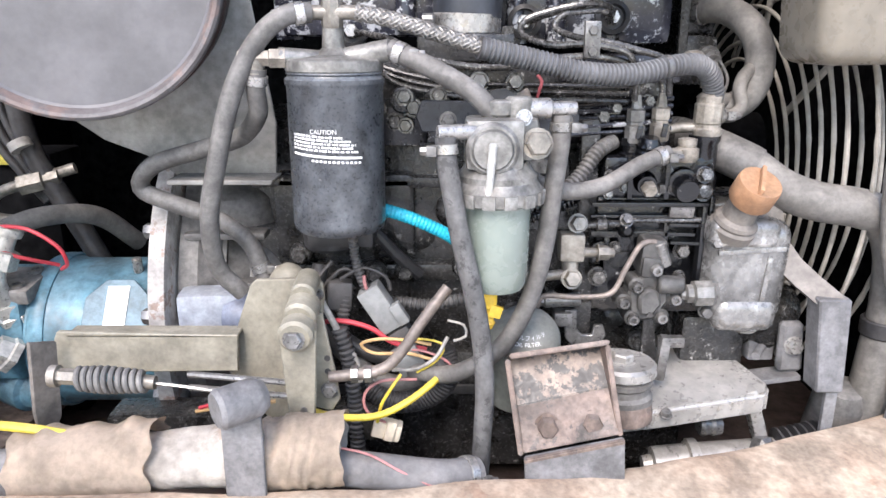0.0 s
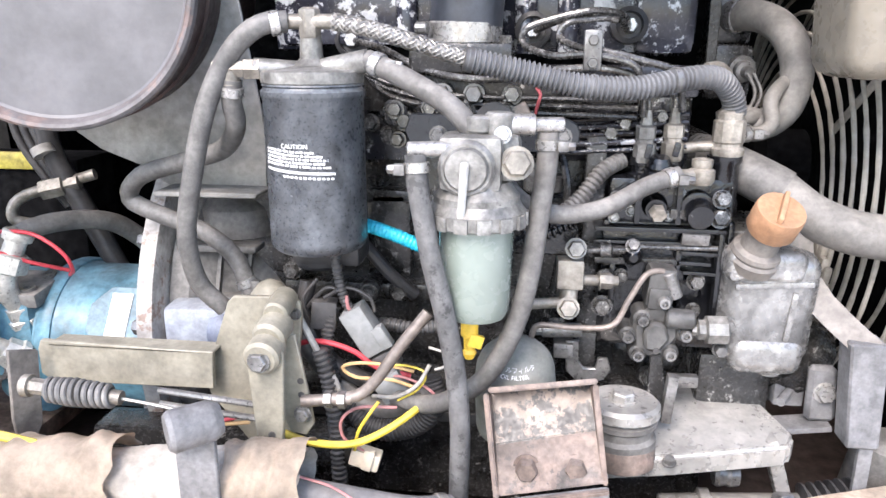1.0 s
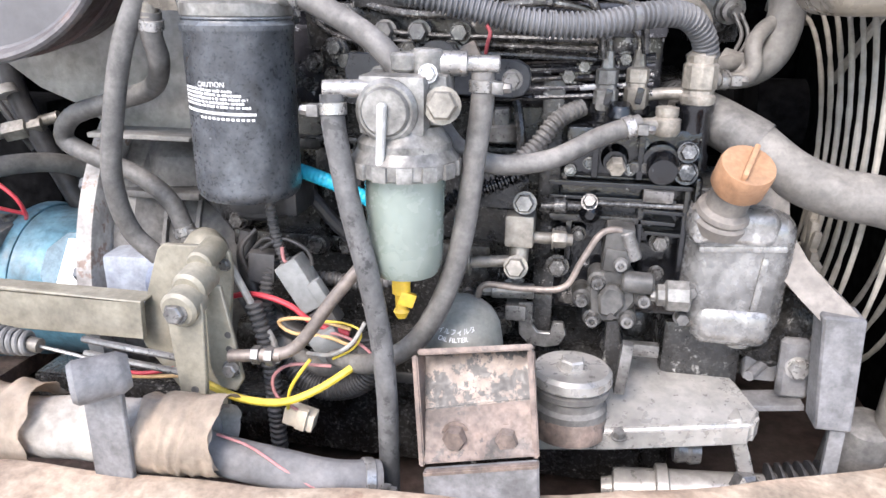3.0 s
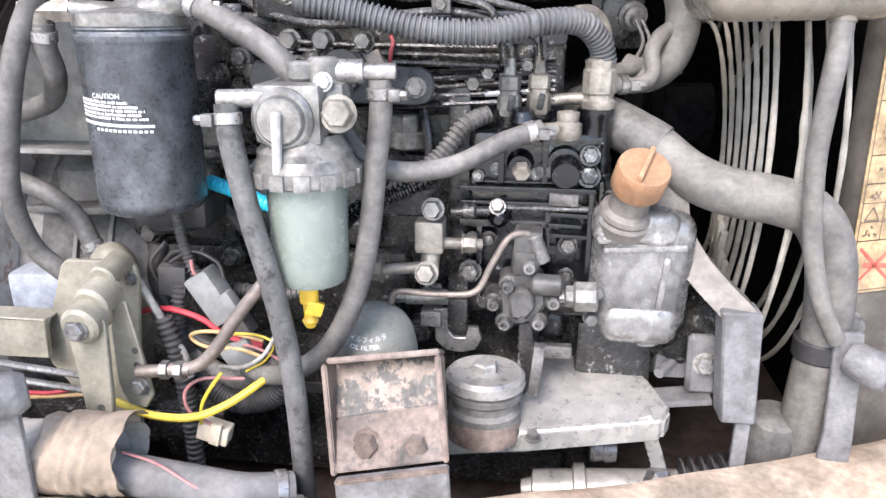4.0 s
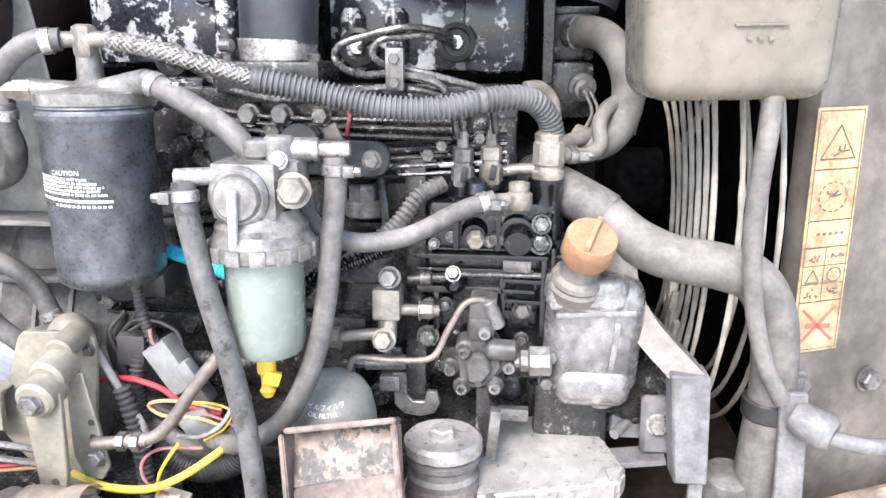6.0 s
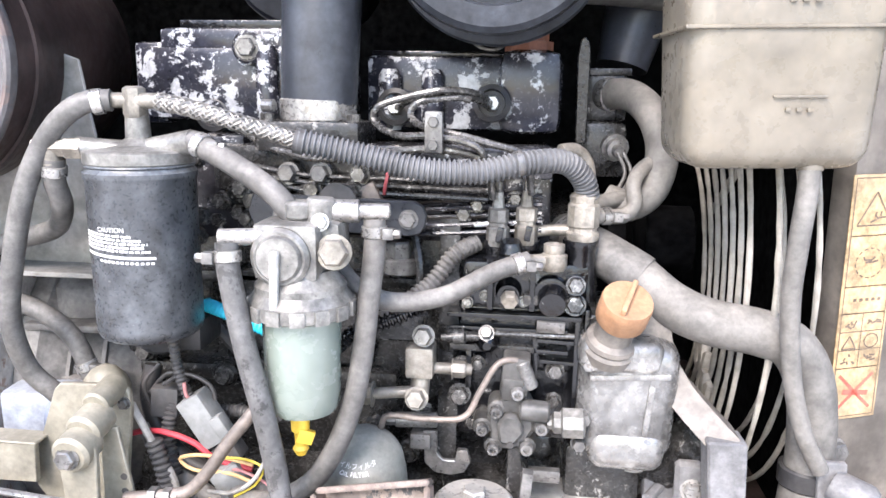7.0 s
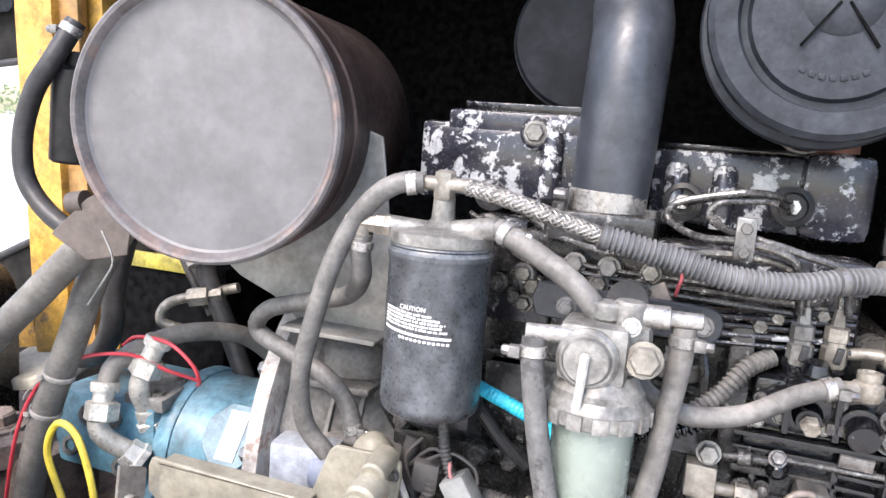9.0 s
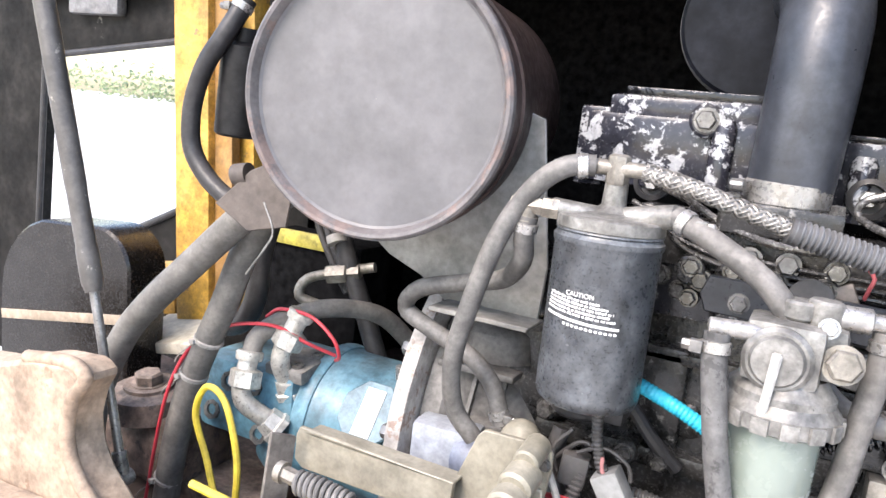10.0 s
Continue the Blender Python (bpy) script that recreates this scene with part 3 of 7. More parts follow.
tube(b, [(0.06, 0.735, 1.29), (0.085, 0.73, 1.315), (0.12, 0.735, 1.328), (0.145, 0.745, 1.34)], 0.0062, 12, ribs=0.0052, amp=0.0014)
part("harness_conduit", b, ENGINE_DARK, engine, "black corrugated conduit")

# ---- injection pump ----
pump = thing("injection_pump", (0.235, 0.82, 1.18), "oily black fuel injection pump with brass valve nuts", "pump")
b = B()
box(b, (0.237, 0.812, 1.353), (0.117, 0.08, 0.046), bev=0.006)
box(b, (0.237, 0.818, 1.300), (0.125, 0.08, 0.065), bev=0.005)
part("body", b, ENGINE_DARK, pump)
part("lower_body", box(B(), (0.235, 0.825, 1.24), (0.13, 0.08, 0.09), bev=0.006), ENGINE_DARK, pump)
b = B()
lathe(b, (0.287, 0.787, 1.340), (0, 0, 1), [(0, 0.0165), (0.012, 0.0165), (0.016, 0.0145), (0.048, 0.0145), (0.052, 0.0165), (0.057, 0.0165), (0.058, 0.013)], 24)
part("corner_column", b, ENGINE_DARK, pump)
part("flange", box(B(), (0.228, 0.772, 1.3265), (0.125, 0.022, 0.0045), bev=0.0012), ENGINE_DARK, pump)
part("flange", box(B(), (0.222, 0.774, 1.3125), (0.112, 0.018, 0.0035), bev=0.001), ENGINE_DARK, pump)
part("flange", box(B(), (0.215, 0.777, 1.292), (0.095, 0.018, 0.007), (0, 0, 0), bev=0.0015), ENGINE_GREY, pump)
for x, w, z in ((0.268, 0.036, 1.3035), (0.264, 0.030, 1.2935), (0.270, 0.034, 1.2835)):
    part("cooling_fin", box(B(), (x, 0.772, z), (w, 0.02, 0.0035), (0, 2, 0), bev=0.0008), ENGINE_DARK, pump)
for x, z0, z1, y in ((0.287, 1.215, 1.325, 0.770), (0.296, 1.225, 1.335, 0.774), (0.249, 1.245, 1.31, 0.776), (0.186, 1.25, 1.29, 0.778), (0.205, 1.332, 1.372, 0.770), (0.244, 1.332, 1.374, 0.770)):
    part("casting_rib", box(B(), (x, y, (z0 + z1) / 2), (0.0055, 0.016, z1 - z0), bev=0.0015), ENGINE_DARK, pump)
# stud boss with its stained nut, the large cap under an arched collar
bs = part("stud_boss", lathe(B(), (0.222, 0.775, 1.350), (0, -1, -0.15), [(0, 0.0125), (0.008, 0.0120), (0.010, 0.0105), (0.016, 0.0100)], 24), ENGINE_DARK, pump)
part("stud_nut", bolt(B(), (0.223, 0.760, 1.346), (0.1, -1, -0.35), 0.0082, 0.010, False), BRASS, bs, "yellow-stained stud nut")
part("collar", lathe(B(), (0.261, 0.776, 1.350), (0, -1, -0.1), [(0, 0.0165), (0.005, 0.0165), (0.007, 0.0145), (0.009, 0.0158), (0.013, 0.0158), (0.014, 0.0125)], 28), ENGINE_DARK, pump)
b = B()
lathe(b, (0.262, 0.764, 1.347), (0, -1, -0.25), [(0, 0.0135), (0.013, 0.0132), (0.0165, 0.0118), (0.017, 0.004)], 24)
part("screw_cap", b, ENGINE_DARK, pump, "glossy black screw cap")
for x, z, r in ((0.283, 1.358, 0.0075), (0.283, 1.340, 0.0085)):
    cb = part("cap_bolt_seat", rod(B(), (x, 0.775, z), (x, 0.764, z), r * 1.25, 18, 0.0015), ENGINE_DARK, pump)
    part("cap_bolt", bolt(B(), (x, 0.764, z), (0, -1, 0.25), r, 0.008), BOLT_DARK, cb)
for x, z in ((0.184, 1.357), (0.200, 1.343), (0.236, 1.339), (0.246, 1.362), (0.184, 1.336)):
    part("small_screw", bolt(B(), (x, 0.771, z), (0, -1, 0.2), 0.0045, 0.005), BOLT_DARK, pump)
part("link_block", box(B(), (0.243, 0.768, 1.343), (0.014, 0.012, 0.010), bev=0.002), BOLT_DARK, pump)
part("maker_plate", box(B(), (0.262, 0.7625, 1.3185), (0.026, 0.005, 0.012), (14, 1, 0), bev=0.001), STEEL, pump, "small dull blank maker plate")
# governor rod with its pivot
b = B()
rod(b, (0.160, 0.763, 1.303), (0.200, 0.763, 1.306), 0.0036, 12)
lathe(b, (0.172, 0.763, 1.304), (1, 0, 0.05), [(0, 0.0075), (0.010, 0.0075), (0.012, 0.005), (0.024, 0.004)], 12)
rod(b, (0.206, 0.766, 1.308), (0.296, 0.766, 1.309), 0.0028, 10)
rdp = part("control_rod", b, BOLT_DARK, pump)
part("pivot_knob", lathe(B(), (0.204, 0.768, 1.300), (0, -1, -0.1), [(0, 0.0095), (0.006, 0.0098), (0.010, 0.0075), (0.013, 0.004)], 20), ENGINE_DARK, rdp)
part("pivot_nut", bolt(B(), (0.203, 0.760, 1.310), (0, -1, 0.5), 0.0062, 0.007), BOLT_DARK, rdp)
for x, z, r in ((0.268, 1.273, 0.0075), (0.268, 1.243, 0.006), (0.180, 1.272, 0.0085), (0.195, 1.276, 0.006), (0.178, 1.243, 0.009)):
    part("plug", bolt(B(), (x, 0.772, z), (0, -1, 0.1), r, 0.010), BOLT_DARK, pump)
for k, (x, z0) in enumerate(((0.210, 1.390), (0.236, 1.392))):
    b = B()
    lathe(b, (x, 0.785, 1.368), (0, 0, 1), [(0, 0.0145), (0.010, 0.0145), (0.012, 0.0115), (0.018, 0.0115), (0.019, 0.0135), (0.027, 0.0135)], 20)
    hd = part("valve_holder", b, ENGINE_DARK, pump)
    b = B()
    lathe(b, (x, 0.78, z0), (0, 0, 1), [(0, 0.0095), (0.002, 0.0108), (0.017, 0.0108), (0.019, 0.0085), (0.022, 0.0085), (0.023, 0.0098), (0.034, 0.0098), (0.036, 0.006), (0.05, 0.0042)], 8)
    part("delivery_nut", b, BRASS if k else ALU, hd, "worn pale union nut")
    part("lock_clip", box(B(), (x + 0.002, 0.769, z0 + 0.012), (0.006, 0.005, 0.014), (0, 10, 0), bev=0.0015), ENGINE_DARK, hd)
    b = B()
    tube(b, [(x, 0.78, z0 + 0.045), (x - 0.001, 0.781, z0 + 0.06), (x - 0.010, 0.788, z0 + 0.068), (x - 0.034, 0.80, z0 + 0.072)], 0.0036, 10, step=0.003)
    part("delivery_pipe", b, BOLT_DARK, hd)
b = B()
lathe(b, (0.288, 0.785, 1.394), (0, 0, 1), [(0, 0.013), (0.006, 0.0155), (0.010, 0.0155), (0.012, 0.0135), (0.015, 0.0135), (0.017, 0.0150), (0.036, 0.0150), (0.038, 0.0130), (0.044, 0.0140), (0.048, 0.009)], 10)
part("banjo_nut", b, BRASS, pump, "dusty brass hexagon fitting")
part("side_pipe", tube(B(), [(0.243, 0.79, 1.402), (0.258, 0.792, 1.404), (0.276, 0.79, 1.405)], 0.0055, 12), BRASS, pump)
b = B()
lathe(b, (0.262, 0.765, 1.372), (0, 0, 1), [(0, 0.010), (0.004, 0.0125), (0.014, 0.0125), (0.016, 0.009), (0.018, 0.0098), (0.024, 0.0098), (0.025, 0.006), (0.023, 0.004)], 14)
rod(b, (0.262, 0.765, 1.381), (0.238, 0.755, 1.381), 0.0065, 14, 0.001)
part("banjo_bolt", b, BRASS, pump, "dusty banjo union")
b = B()
lathe(b, (0.223, 0.770, 1.372), (0, -0.2, 1), [(0, 0.011), (0.003, 0.0125), (0.006, 0.0105), (0.010, 0.0125), (0.013, 0.0105), (0.017, 0.0125), (0.022, 0.0105), (0.026, 0.0085)], 18)
part("knurled_plug", b, ENGINE_DARK, pump)
# feed pump: a lobed casting with sunk cap screws
feed = thing("feed_pump", (0.228, 0.79, 1.2), "grimy grey lift pump bolted to the engine", "pump")
b = B()
plate(b, [(-0.020, -0.020), (-0.006, -0.030), (0.012, -0.026), (0.024, -0.006), (0.022, 0.014), (0.010, 0.030), (-0.008, 0.024), (-0.022, 0.006)], 0.03, pose(0.228, 0.744, 1.229), 0.004)
plate(b, [(-0.010, -0.018), (0.004, -0.020), (0.014, -0.006), (0.008, 0.010), (-0.004, 0.012), (-0.012, 0.002)], 0.012, pose(0.228, 0.735, 1.229), 0.003)
box(b, (0.231, 0.76, 1.272), (0.026, 0.03, 0.04), (0, 4, 0), bev=0.004)
box(b, (0.229, 0.752, 1.262), (0.020, 0.02, 0.022), (0, 4, 0), bev=0.003)
rod(b, (0.236, 0.742, 1.244), (0.264, 0.742, 1.243), 0.0100, 18, 0.002)
part("body", b, FEED, feed)
SCREWS = ((0.234, 1.260), (0.215, 1.241), (0.202, 1.223), (0.213, 1.204), (0.244, 1.206), (0.257, 1.227))
for x, z in SCREWS:
    q = Vector((x, 0, z)) - Vector((0.228, 0, 1.229))
    lobe = part("lobe", rod(box(B(), (x - q.x * 0.3, 0.758, z - q.z * 0.3), (0.016, 0.022, 0.014), (0, -math.degrees(math.atan2(q.z, q.x)), 0), bev=0.003), (x, 0.772, z), (x, 0.743, z), 0.0088, 18, 0.002), FEED, feed)
    part("cap_screw", lathe(B(), (x, 0.744, z), (0, -1, 0), [(0, 0.0062), (0.007, 0.0062), (0.0085, 0.0052), (0.0085, 0.003), (0.004, 0.003)], 16), STEEL if x > 0.23 else BOLT_DARK, lobe)
# black disc drawn for the dark inside the vent
part("vent_hole", rod(B(), (0.229, 0.738, 1.2115), (0.229, 0.7335, 1.2115), 0.0032, 12), BLACK_WIRE, feed)
b = B()
lathe(b, (0.262, 0.742, 1.233), (1, 0, 0.03), [(0, 0.006), (0.004, 0.0065), (0.006, 0.0105), (0.012, 0.0105), (0.014, 0.0145), (0.032, 0.0145), (0.034, 0.012)], 8)
part("outlet_nut", b, ALU, feed, "large pale union nut")
b = B()
plate(b, [(-0.006, -0.06), (0.012, -0.075), (0.016, -0.07), (0.004, 0.01), (-0.006, 0.012)], 0.005, pose(0.232, 0.748, 1.205))
part("stay", b, ENGINE_GREY, feed)
# thin return pipe
hose("fuel_pipe", [(0.104, 0.735, 1.205), (0.108, 0.735, 1.222), (0.115, 0.735, 1.233), (0.149, 0.735, 1.232), (0.185, 0.735, 1.236), (0.200, 0.738, 1.262), (0.215, 0.742, 1.287), (0.232, 0.748, 1.289), (0.243, 0.752, 1.277)], 0.003, COPPER, "thin bent copper fuel pipe", step=0.003)
b = B()
rod(b, (0.236, 0.75, 1.288), (0.246, 0.752, 1.262), 0.0075, 14, 0.001)
tagged(part("pipe_union", b, STEEL), "small dull steel pipe union", "fitting")
b = B()
rod(b, (0.118, 0.757, 1.219), (0.158, 0.757, 1.221), 0.0075, 14, 0.001)
rod(b, (0.108, 0.757, 1.2185), (0.118, 0.757, 1.219), 0.0055, 6)
tagged(part("stop_plunger", b, STEEL), "short dull steel plunger beside the lift pump", "fitting")
# shut-off banjo unit with levers
unit = thing("fuel_valve", (0.145, 0.75, 1.25), "brassy fuel valve with hexagon unions", "valve")
b = B()
box(b, (0.143, 0.75, 1.285), (0.026, 0.028, 0.03), bev=0.003)
rod(b, (0.143, 0.75, 1.27), (0.142, 0.742, 1.246), 0.009, 14, 0.001)
rod(b, (0.143, 0.745, 1.255), (0.09, 0.74, 1.251), 0.0055, 12)
rod(b, (0.155, 0.75, 1.277), (0.19, 0.755, 1.275), 0.0055, 12)
part("body", b, BRASS, unit)
for p, d, r in (((0.147, 0.738, 1.312), (0, -1, 0.2), 0.0085), ((0.142, 0.73, 1.254), (0, -1, 0.3), 0.009), ((0.1, 0.738, 1.252), (-1, 0, 0), 0.010), ((0.172, 0.752, 1.276), (1, 0, 0), 0.008)):
    part("union_nut", bolt(B(), p, d, r, 0.012), STEEL if r == 0.0085 else BRASS, unit)
b = B()
plate(b, [(-0.04, -0.012), (0.02, -0.012), (0.024, 0.018), (0.0, 0.012), (-0.012, 0.004), (-0.03, 0.012)], 0.008, pose(0.125, 0.752, 1.312), 0.002)
part("bracket", b, ENGINE_GREY, unit)
# hook bracket under the valve
b = B()
plate(b, [(-0.02, 0.03), (-0.006, 0.03), (-0.006, 0.008), (0.0, 0.0), (0.012, 0.0), (0.014, 0.012), (0.024, 0.012), (0.028, 0.0), (0.022, -0.012), (0.008, -0.016), (-0.008, -0.014), (-0.018, -0.004)], 0.006, pose(0.163, 0.765, 1.175))
box(b, (0.141, 0.77, 1.195), (0.02, 0.02, 0.016), bev=0.002)
tagged(part("hook_bracket", b, STEEL), "small hooked steel bracket under the fuel valve", "bracket")

# ---- timing cover, oil filler ----
CAPB, CAPD = Vector((0.3205, 0.736, 1.337)), Vector((0.16, -0.62, 0.9)).normalized()
cover = thing("timing_cover", (0.33, 0.8, 1.2), "worn silvery cast timing cover streaked with grime", "engine cover")
b = B()
rbox(b, (0.334, 0.79, 1.254), (0.090, 0.096, 0.118), (0, 2, 0), 0.02)
part("filler_boss", rbox(B(), (0.326, 0.778, 1.298), (0.076, 0.078, 0.034), (0, 0, 0), 0.012), ALU_COVER, cover)
part("drain_boss", lathe(B(), (0.345, 0.765, 1.182), (0, 0, 1), [(0, 0.012), (0.006, 0.018), (0.05, 0.022), (0.08, 0.018)], 20), ALU_COVER, cover)
part("back_case", box(B(), (0.33, 0.86, 1.22), (0.1, 0.1, 0.2), bev=0.02), ALU_COVER, cover)
part("lower_boss", rbox(B(), (0.335, 0.775, 1.208), (0.07, 0.075, 0.04), (0, 0, 0), 0.014), ALU_COVER, cover)
part("casting", b, ALU_COVER, cover)
b = B()
box(b, (0.32, 0.825, 1.145), (0.075, 0.08, 0.09), bev=0.008)
part("lower_case", b, ENGINE_GREY, cover)
b = B()
lathe(b, (0.3135, 0.757, 1.2975), (0.16, -0.46, 1), [(0, 0.024), (0.010, 0.025), (0.013, 0.0225), (0.016, 0.0238), (0.020, 0.0225), (0.023, 0.0175), (0.058, 0.016)], 28)
part("filler_neck", b, TAN_PAINT, cover, "grimy grey oil filler neck")
b = B()
lathe(b, CAPB, CAPD, [(0, 0.0205), (0.003, 0.0225), (0.024, 0.0225), (0.027, 0.0215), (0.0275, 0.003)], 32)
cap = part("oil_cap", b, CAP, cover, "faded terracotta plastic oil cap")
b = B()
box(b, (0, 0, 0.030), (0.039, 0.0045, 0.008), (0, 0, 58), bev=0.0015)
b.transform(Matrix.Translation(CAPB) @ CAPD.to_track_quat("Z", "Y").to_matrix().to_4x4())
part("grip", b, CAP, cap)
part("cast_ledge", box(B(), (0.334, 0.7435, 1.281), (0.072, 0.006, 0.006), (0, -4, 0), bev=0.002), ALU_COVER, cover)
part("cast_ledge", box(B(), (0.352, 0.7425, 1.25), (0.006, 0.005, 0.05), (0, 5, 0), bev=0.002), ALU_COVER, cover)
for p in ((0.295, 0.743, 1.24), (0.292, 0.747, 1.212), (0.297, 0.75, 1.29)):
    part("bolt", bolt(B(), p, (0, -1, 0), 0.0065, 0.008), STEEL, cover)

# ---- black spin-on fuel filter ----
FX, FY = -0.0945, 0.703
filt = thing("fuel_filter", (FX, FY, 1.31), "black spin-on fuel filter with white caution print", "filter")
b = B()
lathe(b, (FX, FY, 1.3150), (0, 0, 1), [(0, 0.030), (0.001, 0.040), (0.004, 0.0432), (0.009, 0.0448), (0.012, 0.0450), (0.1385, 0.0450), (0.1405, 0.0462), (0.1425, 0.0465), (0.1455, 0.0465), (0.1475, 0.0445), (0.149, 0.0438), (0.1505, 0.0452), (0.1525, 0.044)], 48)
part("canister", b, FILTER_BLACK, filt)
b = B()
lathe(b, (FX, FY, 1.4665), (0, 0, 1), [(0, 0.044), (0.0015, 0.0455), (0.0105, 0.0455), (0.012, 0.0435), (0.0125, 0.038), (0.0135, 0.028), (0.0165, 0.012)], 48)
rod(b, (FX, FY, 1.476), (FX + 0.055, FY - 0.01, 1.487), 0.010, 16, 0.002)
rod(b, (FX, FY, 1.476), (FX - 0.05, FY - 0.015, 1.480), 0.009, 16, 0.002)
lathe(b, (FX, FY, 1.482), (0, 0, 1), [(0, 0.018), (0.006, 0.0105), (0.026, 0.0095)], 18)
part("head", b, ALU, filt, "dull aluminium filter head")
b = B()
lathe(b, (FX, FY - 0.002, 1.505), (0, 0, 1), [(0, 0.0085), (0.003, 0.010), (0.02, 0.010), (0.024, 0.0095), (0.026, 0.006)], 8)
rod(b, (FX - 0.022, FY - 0.004, 1.519), (FX + 0.022, FY - 0.004, 1.519), 0.0065, 12)
part("tee_fitting", b, BRASS, filt, "brass tee fitting")
b = B()
lathe(b, (FX - 0.042, FY - 0.014, 1.479), (-1, -0.12, 0.0), [(0, 0.0095), (0.014, 0.0095), (0.015, 0.0078), (0.042, 0.0078), (0.043, 0.006)], 6)
rod(b, (FX - 0.069, FY - 0.017, 1.479), (FX - 0.069, FY - 0.017, 1.464), 0.0078, 12, 0.001)
part("elbow_fitting", b, BRASS, filt, "brass elbow fitting")


def wrap(cx, cy, r, a0, z0, tilt=0.0):
    def f(co):
        a = a0 + co.x / r
        return Vector((cx + math.sin(a) * r, cy - math.cos(a) * r, z0 + co.y + tilt * co.x))
    return f


def bar(x0, x1, h, n=14):
    t = bpy.data.meshes.new("bar")
    xs = [x0 + (x1 - x0) * i / n for i in range(n + 1)]
    t.from_pydata([(x, y, 0) for x in xs for y in (0, h)], [], [(2 * i, 2 * i + 2, 2 * i + 3, 2 * i + 1) for i in range(n)])
    return t


A0 = -0.14
part("print", mesh_to_bm(text_mesh("CAUTION", 0.0056), wrap(FX, FY, 0.0453, A0, 1.4140)), WHITE, filt, "white printed caution heading")
rnd = random.Random(4)
for k, (x0, x1) in enumerate(((-0.033, 0.018), (-0.033, 0.025), (-0.034, 0.030), (-0.034, 0.027), (-0.034, 0.032))):
    b = B()
    x = x0
    while x < x1:
        w = rnd.uniform(0.0009, 0.0036)
        tmp = mesh_to_bm(bar(x, min(x + w, x1), rnd.uniform(0.0016, 0.0022), 2), wrap(FX, FY, 0.0453, A0, 1.4103 - 0.0031 * k, -0.05))
        join(b, tmp)
        x += w + rnd.choice((0.0005, 0.0006, 0.0014))
    part("print", b, WHITE, filt)
part("print", mesh_to_bm(bar(-0.034, 0.036, 0.0022), wrap(FX, FY, 0.0453, A0, 1.3925, -0.05)), WHITE, filt, "white printed line")
b = B()
for k in range(12):
    join(b, mesh_to_bm(bar(-0.012 + 0.004 * k, -0.0095 + 0.004 * k, 0.002, 2), wrap(FX, FY, 0.0453, A0, 1.3882, -0.05)))
part("print", b, WHITE, filt)
# bracket behind and wire stub below
b = B()
box(b, (-0.10, 0.76, 1.30), (0.07, 0.05, 0.03), (0, 0, 0), bev=0.006)
lathe(b, (-0.115, 0.775, 1.275), (0, 0, 1), [(0, 0.026), (0.004, 0.03), (0.03, 0.032)], 24)
tagged(part("filter_bracket", b, RUBBER_DARK), "dark bracket below the fuel filter", "bracket")

# ---- water separator ----
SX, SY = 0.0565, 0.665
sepa = thing("water_separator", (SX, SY, 1.22), "fuel water separator with cloudy green bowl and dusty metal head", "filter")
b = B()
lathe(b, (SX, SY, 1.267), (0, 0, 1), [(0, 0.022), (0.002, 0.027), (0.008, 0.0298), (0.02, 0.031), (0.095, 0.0325)], 40)
part("bowl", b, BOWL, sepa, "cloudy grey-green plastic bowl")
b = B()
lathe(b, (SX, SY, 1.352), (0, 0, 1), [(0, 0.039), (0.002, 0.0425), (0.013, 0.0425), (0.016, 0.040), (0.020, 0.0375), (0.022, 0.036)], 40)
lugs = []
for k in range(14):
    a = 2 * math.pi * k / 14
    lugs.append(box(B(), (SX + 0.0425 * math.cos(a), SY + 0.0425 * math.sin(a), 1.3585), (0.004, 0.012, 0.012), (0, 0, math.degrees(a)), bev=0.001))
ringp = part("clamp_ring", b, ALU, sepa, "notched dusty metal clamp ring")
for t in lugs:
    part("lug", t, ALU, ringp)
b = B()
lathe(b, (SX, SY, 1.372), (0, 0, 1), [(0, 0.037), (0.006, 0.037), (0.010, 0.033), (0.018, 0.028)], 36)
box(b, (SX - 0.004, SY - 0.005, 1.407), (0.052, 0.045, 0.045), bev=0.006)
rod(b, (0.05, SY - 0.02, 1.404), (0.05, 0.632, 1.404), 0.0235, 32, 0.003)
box(b, (0.078, SY + 0.005, 1.41), (0.03, 0.035, 0.04), bev=0.008)
rod(b, (0.074, 0.665, 1.415), (0.0745, 0.665, 1.447), 0.012, 18, 0.002)
rod(b, (0.058, 0.665, 1.43), (0.058, 0.665, 1.444), 0.013, 18, 0.002)
part("head", b, ALU, sepa, "dusty cast aluminium head")
b = B()
rod(b, (0.036, 0.642, 1.419), (0.002, 0.634, 1.4185), 0.0068, 16, 0.001)
part("inlet_pipe", b, BRIGHT, sepa)
b = B()
rod(b, (0.078, 0.668, 1.436), (0.104, 0.672, 1.436), 0.0095, 16, 0.001)
rod(b, (0.10, 0.672, 1.436), (0.128, 0.676, 1.436), 0.0066, 16, 0.001)
part("outlet_pipe", b, BRIGHT, sepa)
b = B()
lathe(b, (0.05, 0.633, 1.404), (0, -1, 0), [(0, 0.0185), (0.002, 0.0185), (0.005, 0.0165), (0.0055, 0.004)], 32)
knob = part("valve_knob", b, ALU, sepa)
b = B()
plate(b, [(-0.0035, 0.004), (0.0035, 0.004), (0.003, -0.045), (-0.003, -0.045)], 0.007, pose(0.0495, 0.6205, 1.407, 5, 4, 0), 0.0015)
part("lever", b, mat("pale_lever", (0.46, 0.46, 0.44), 0.4, dust=0.2, var=0.1), knob, "pale metal tap lever")
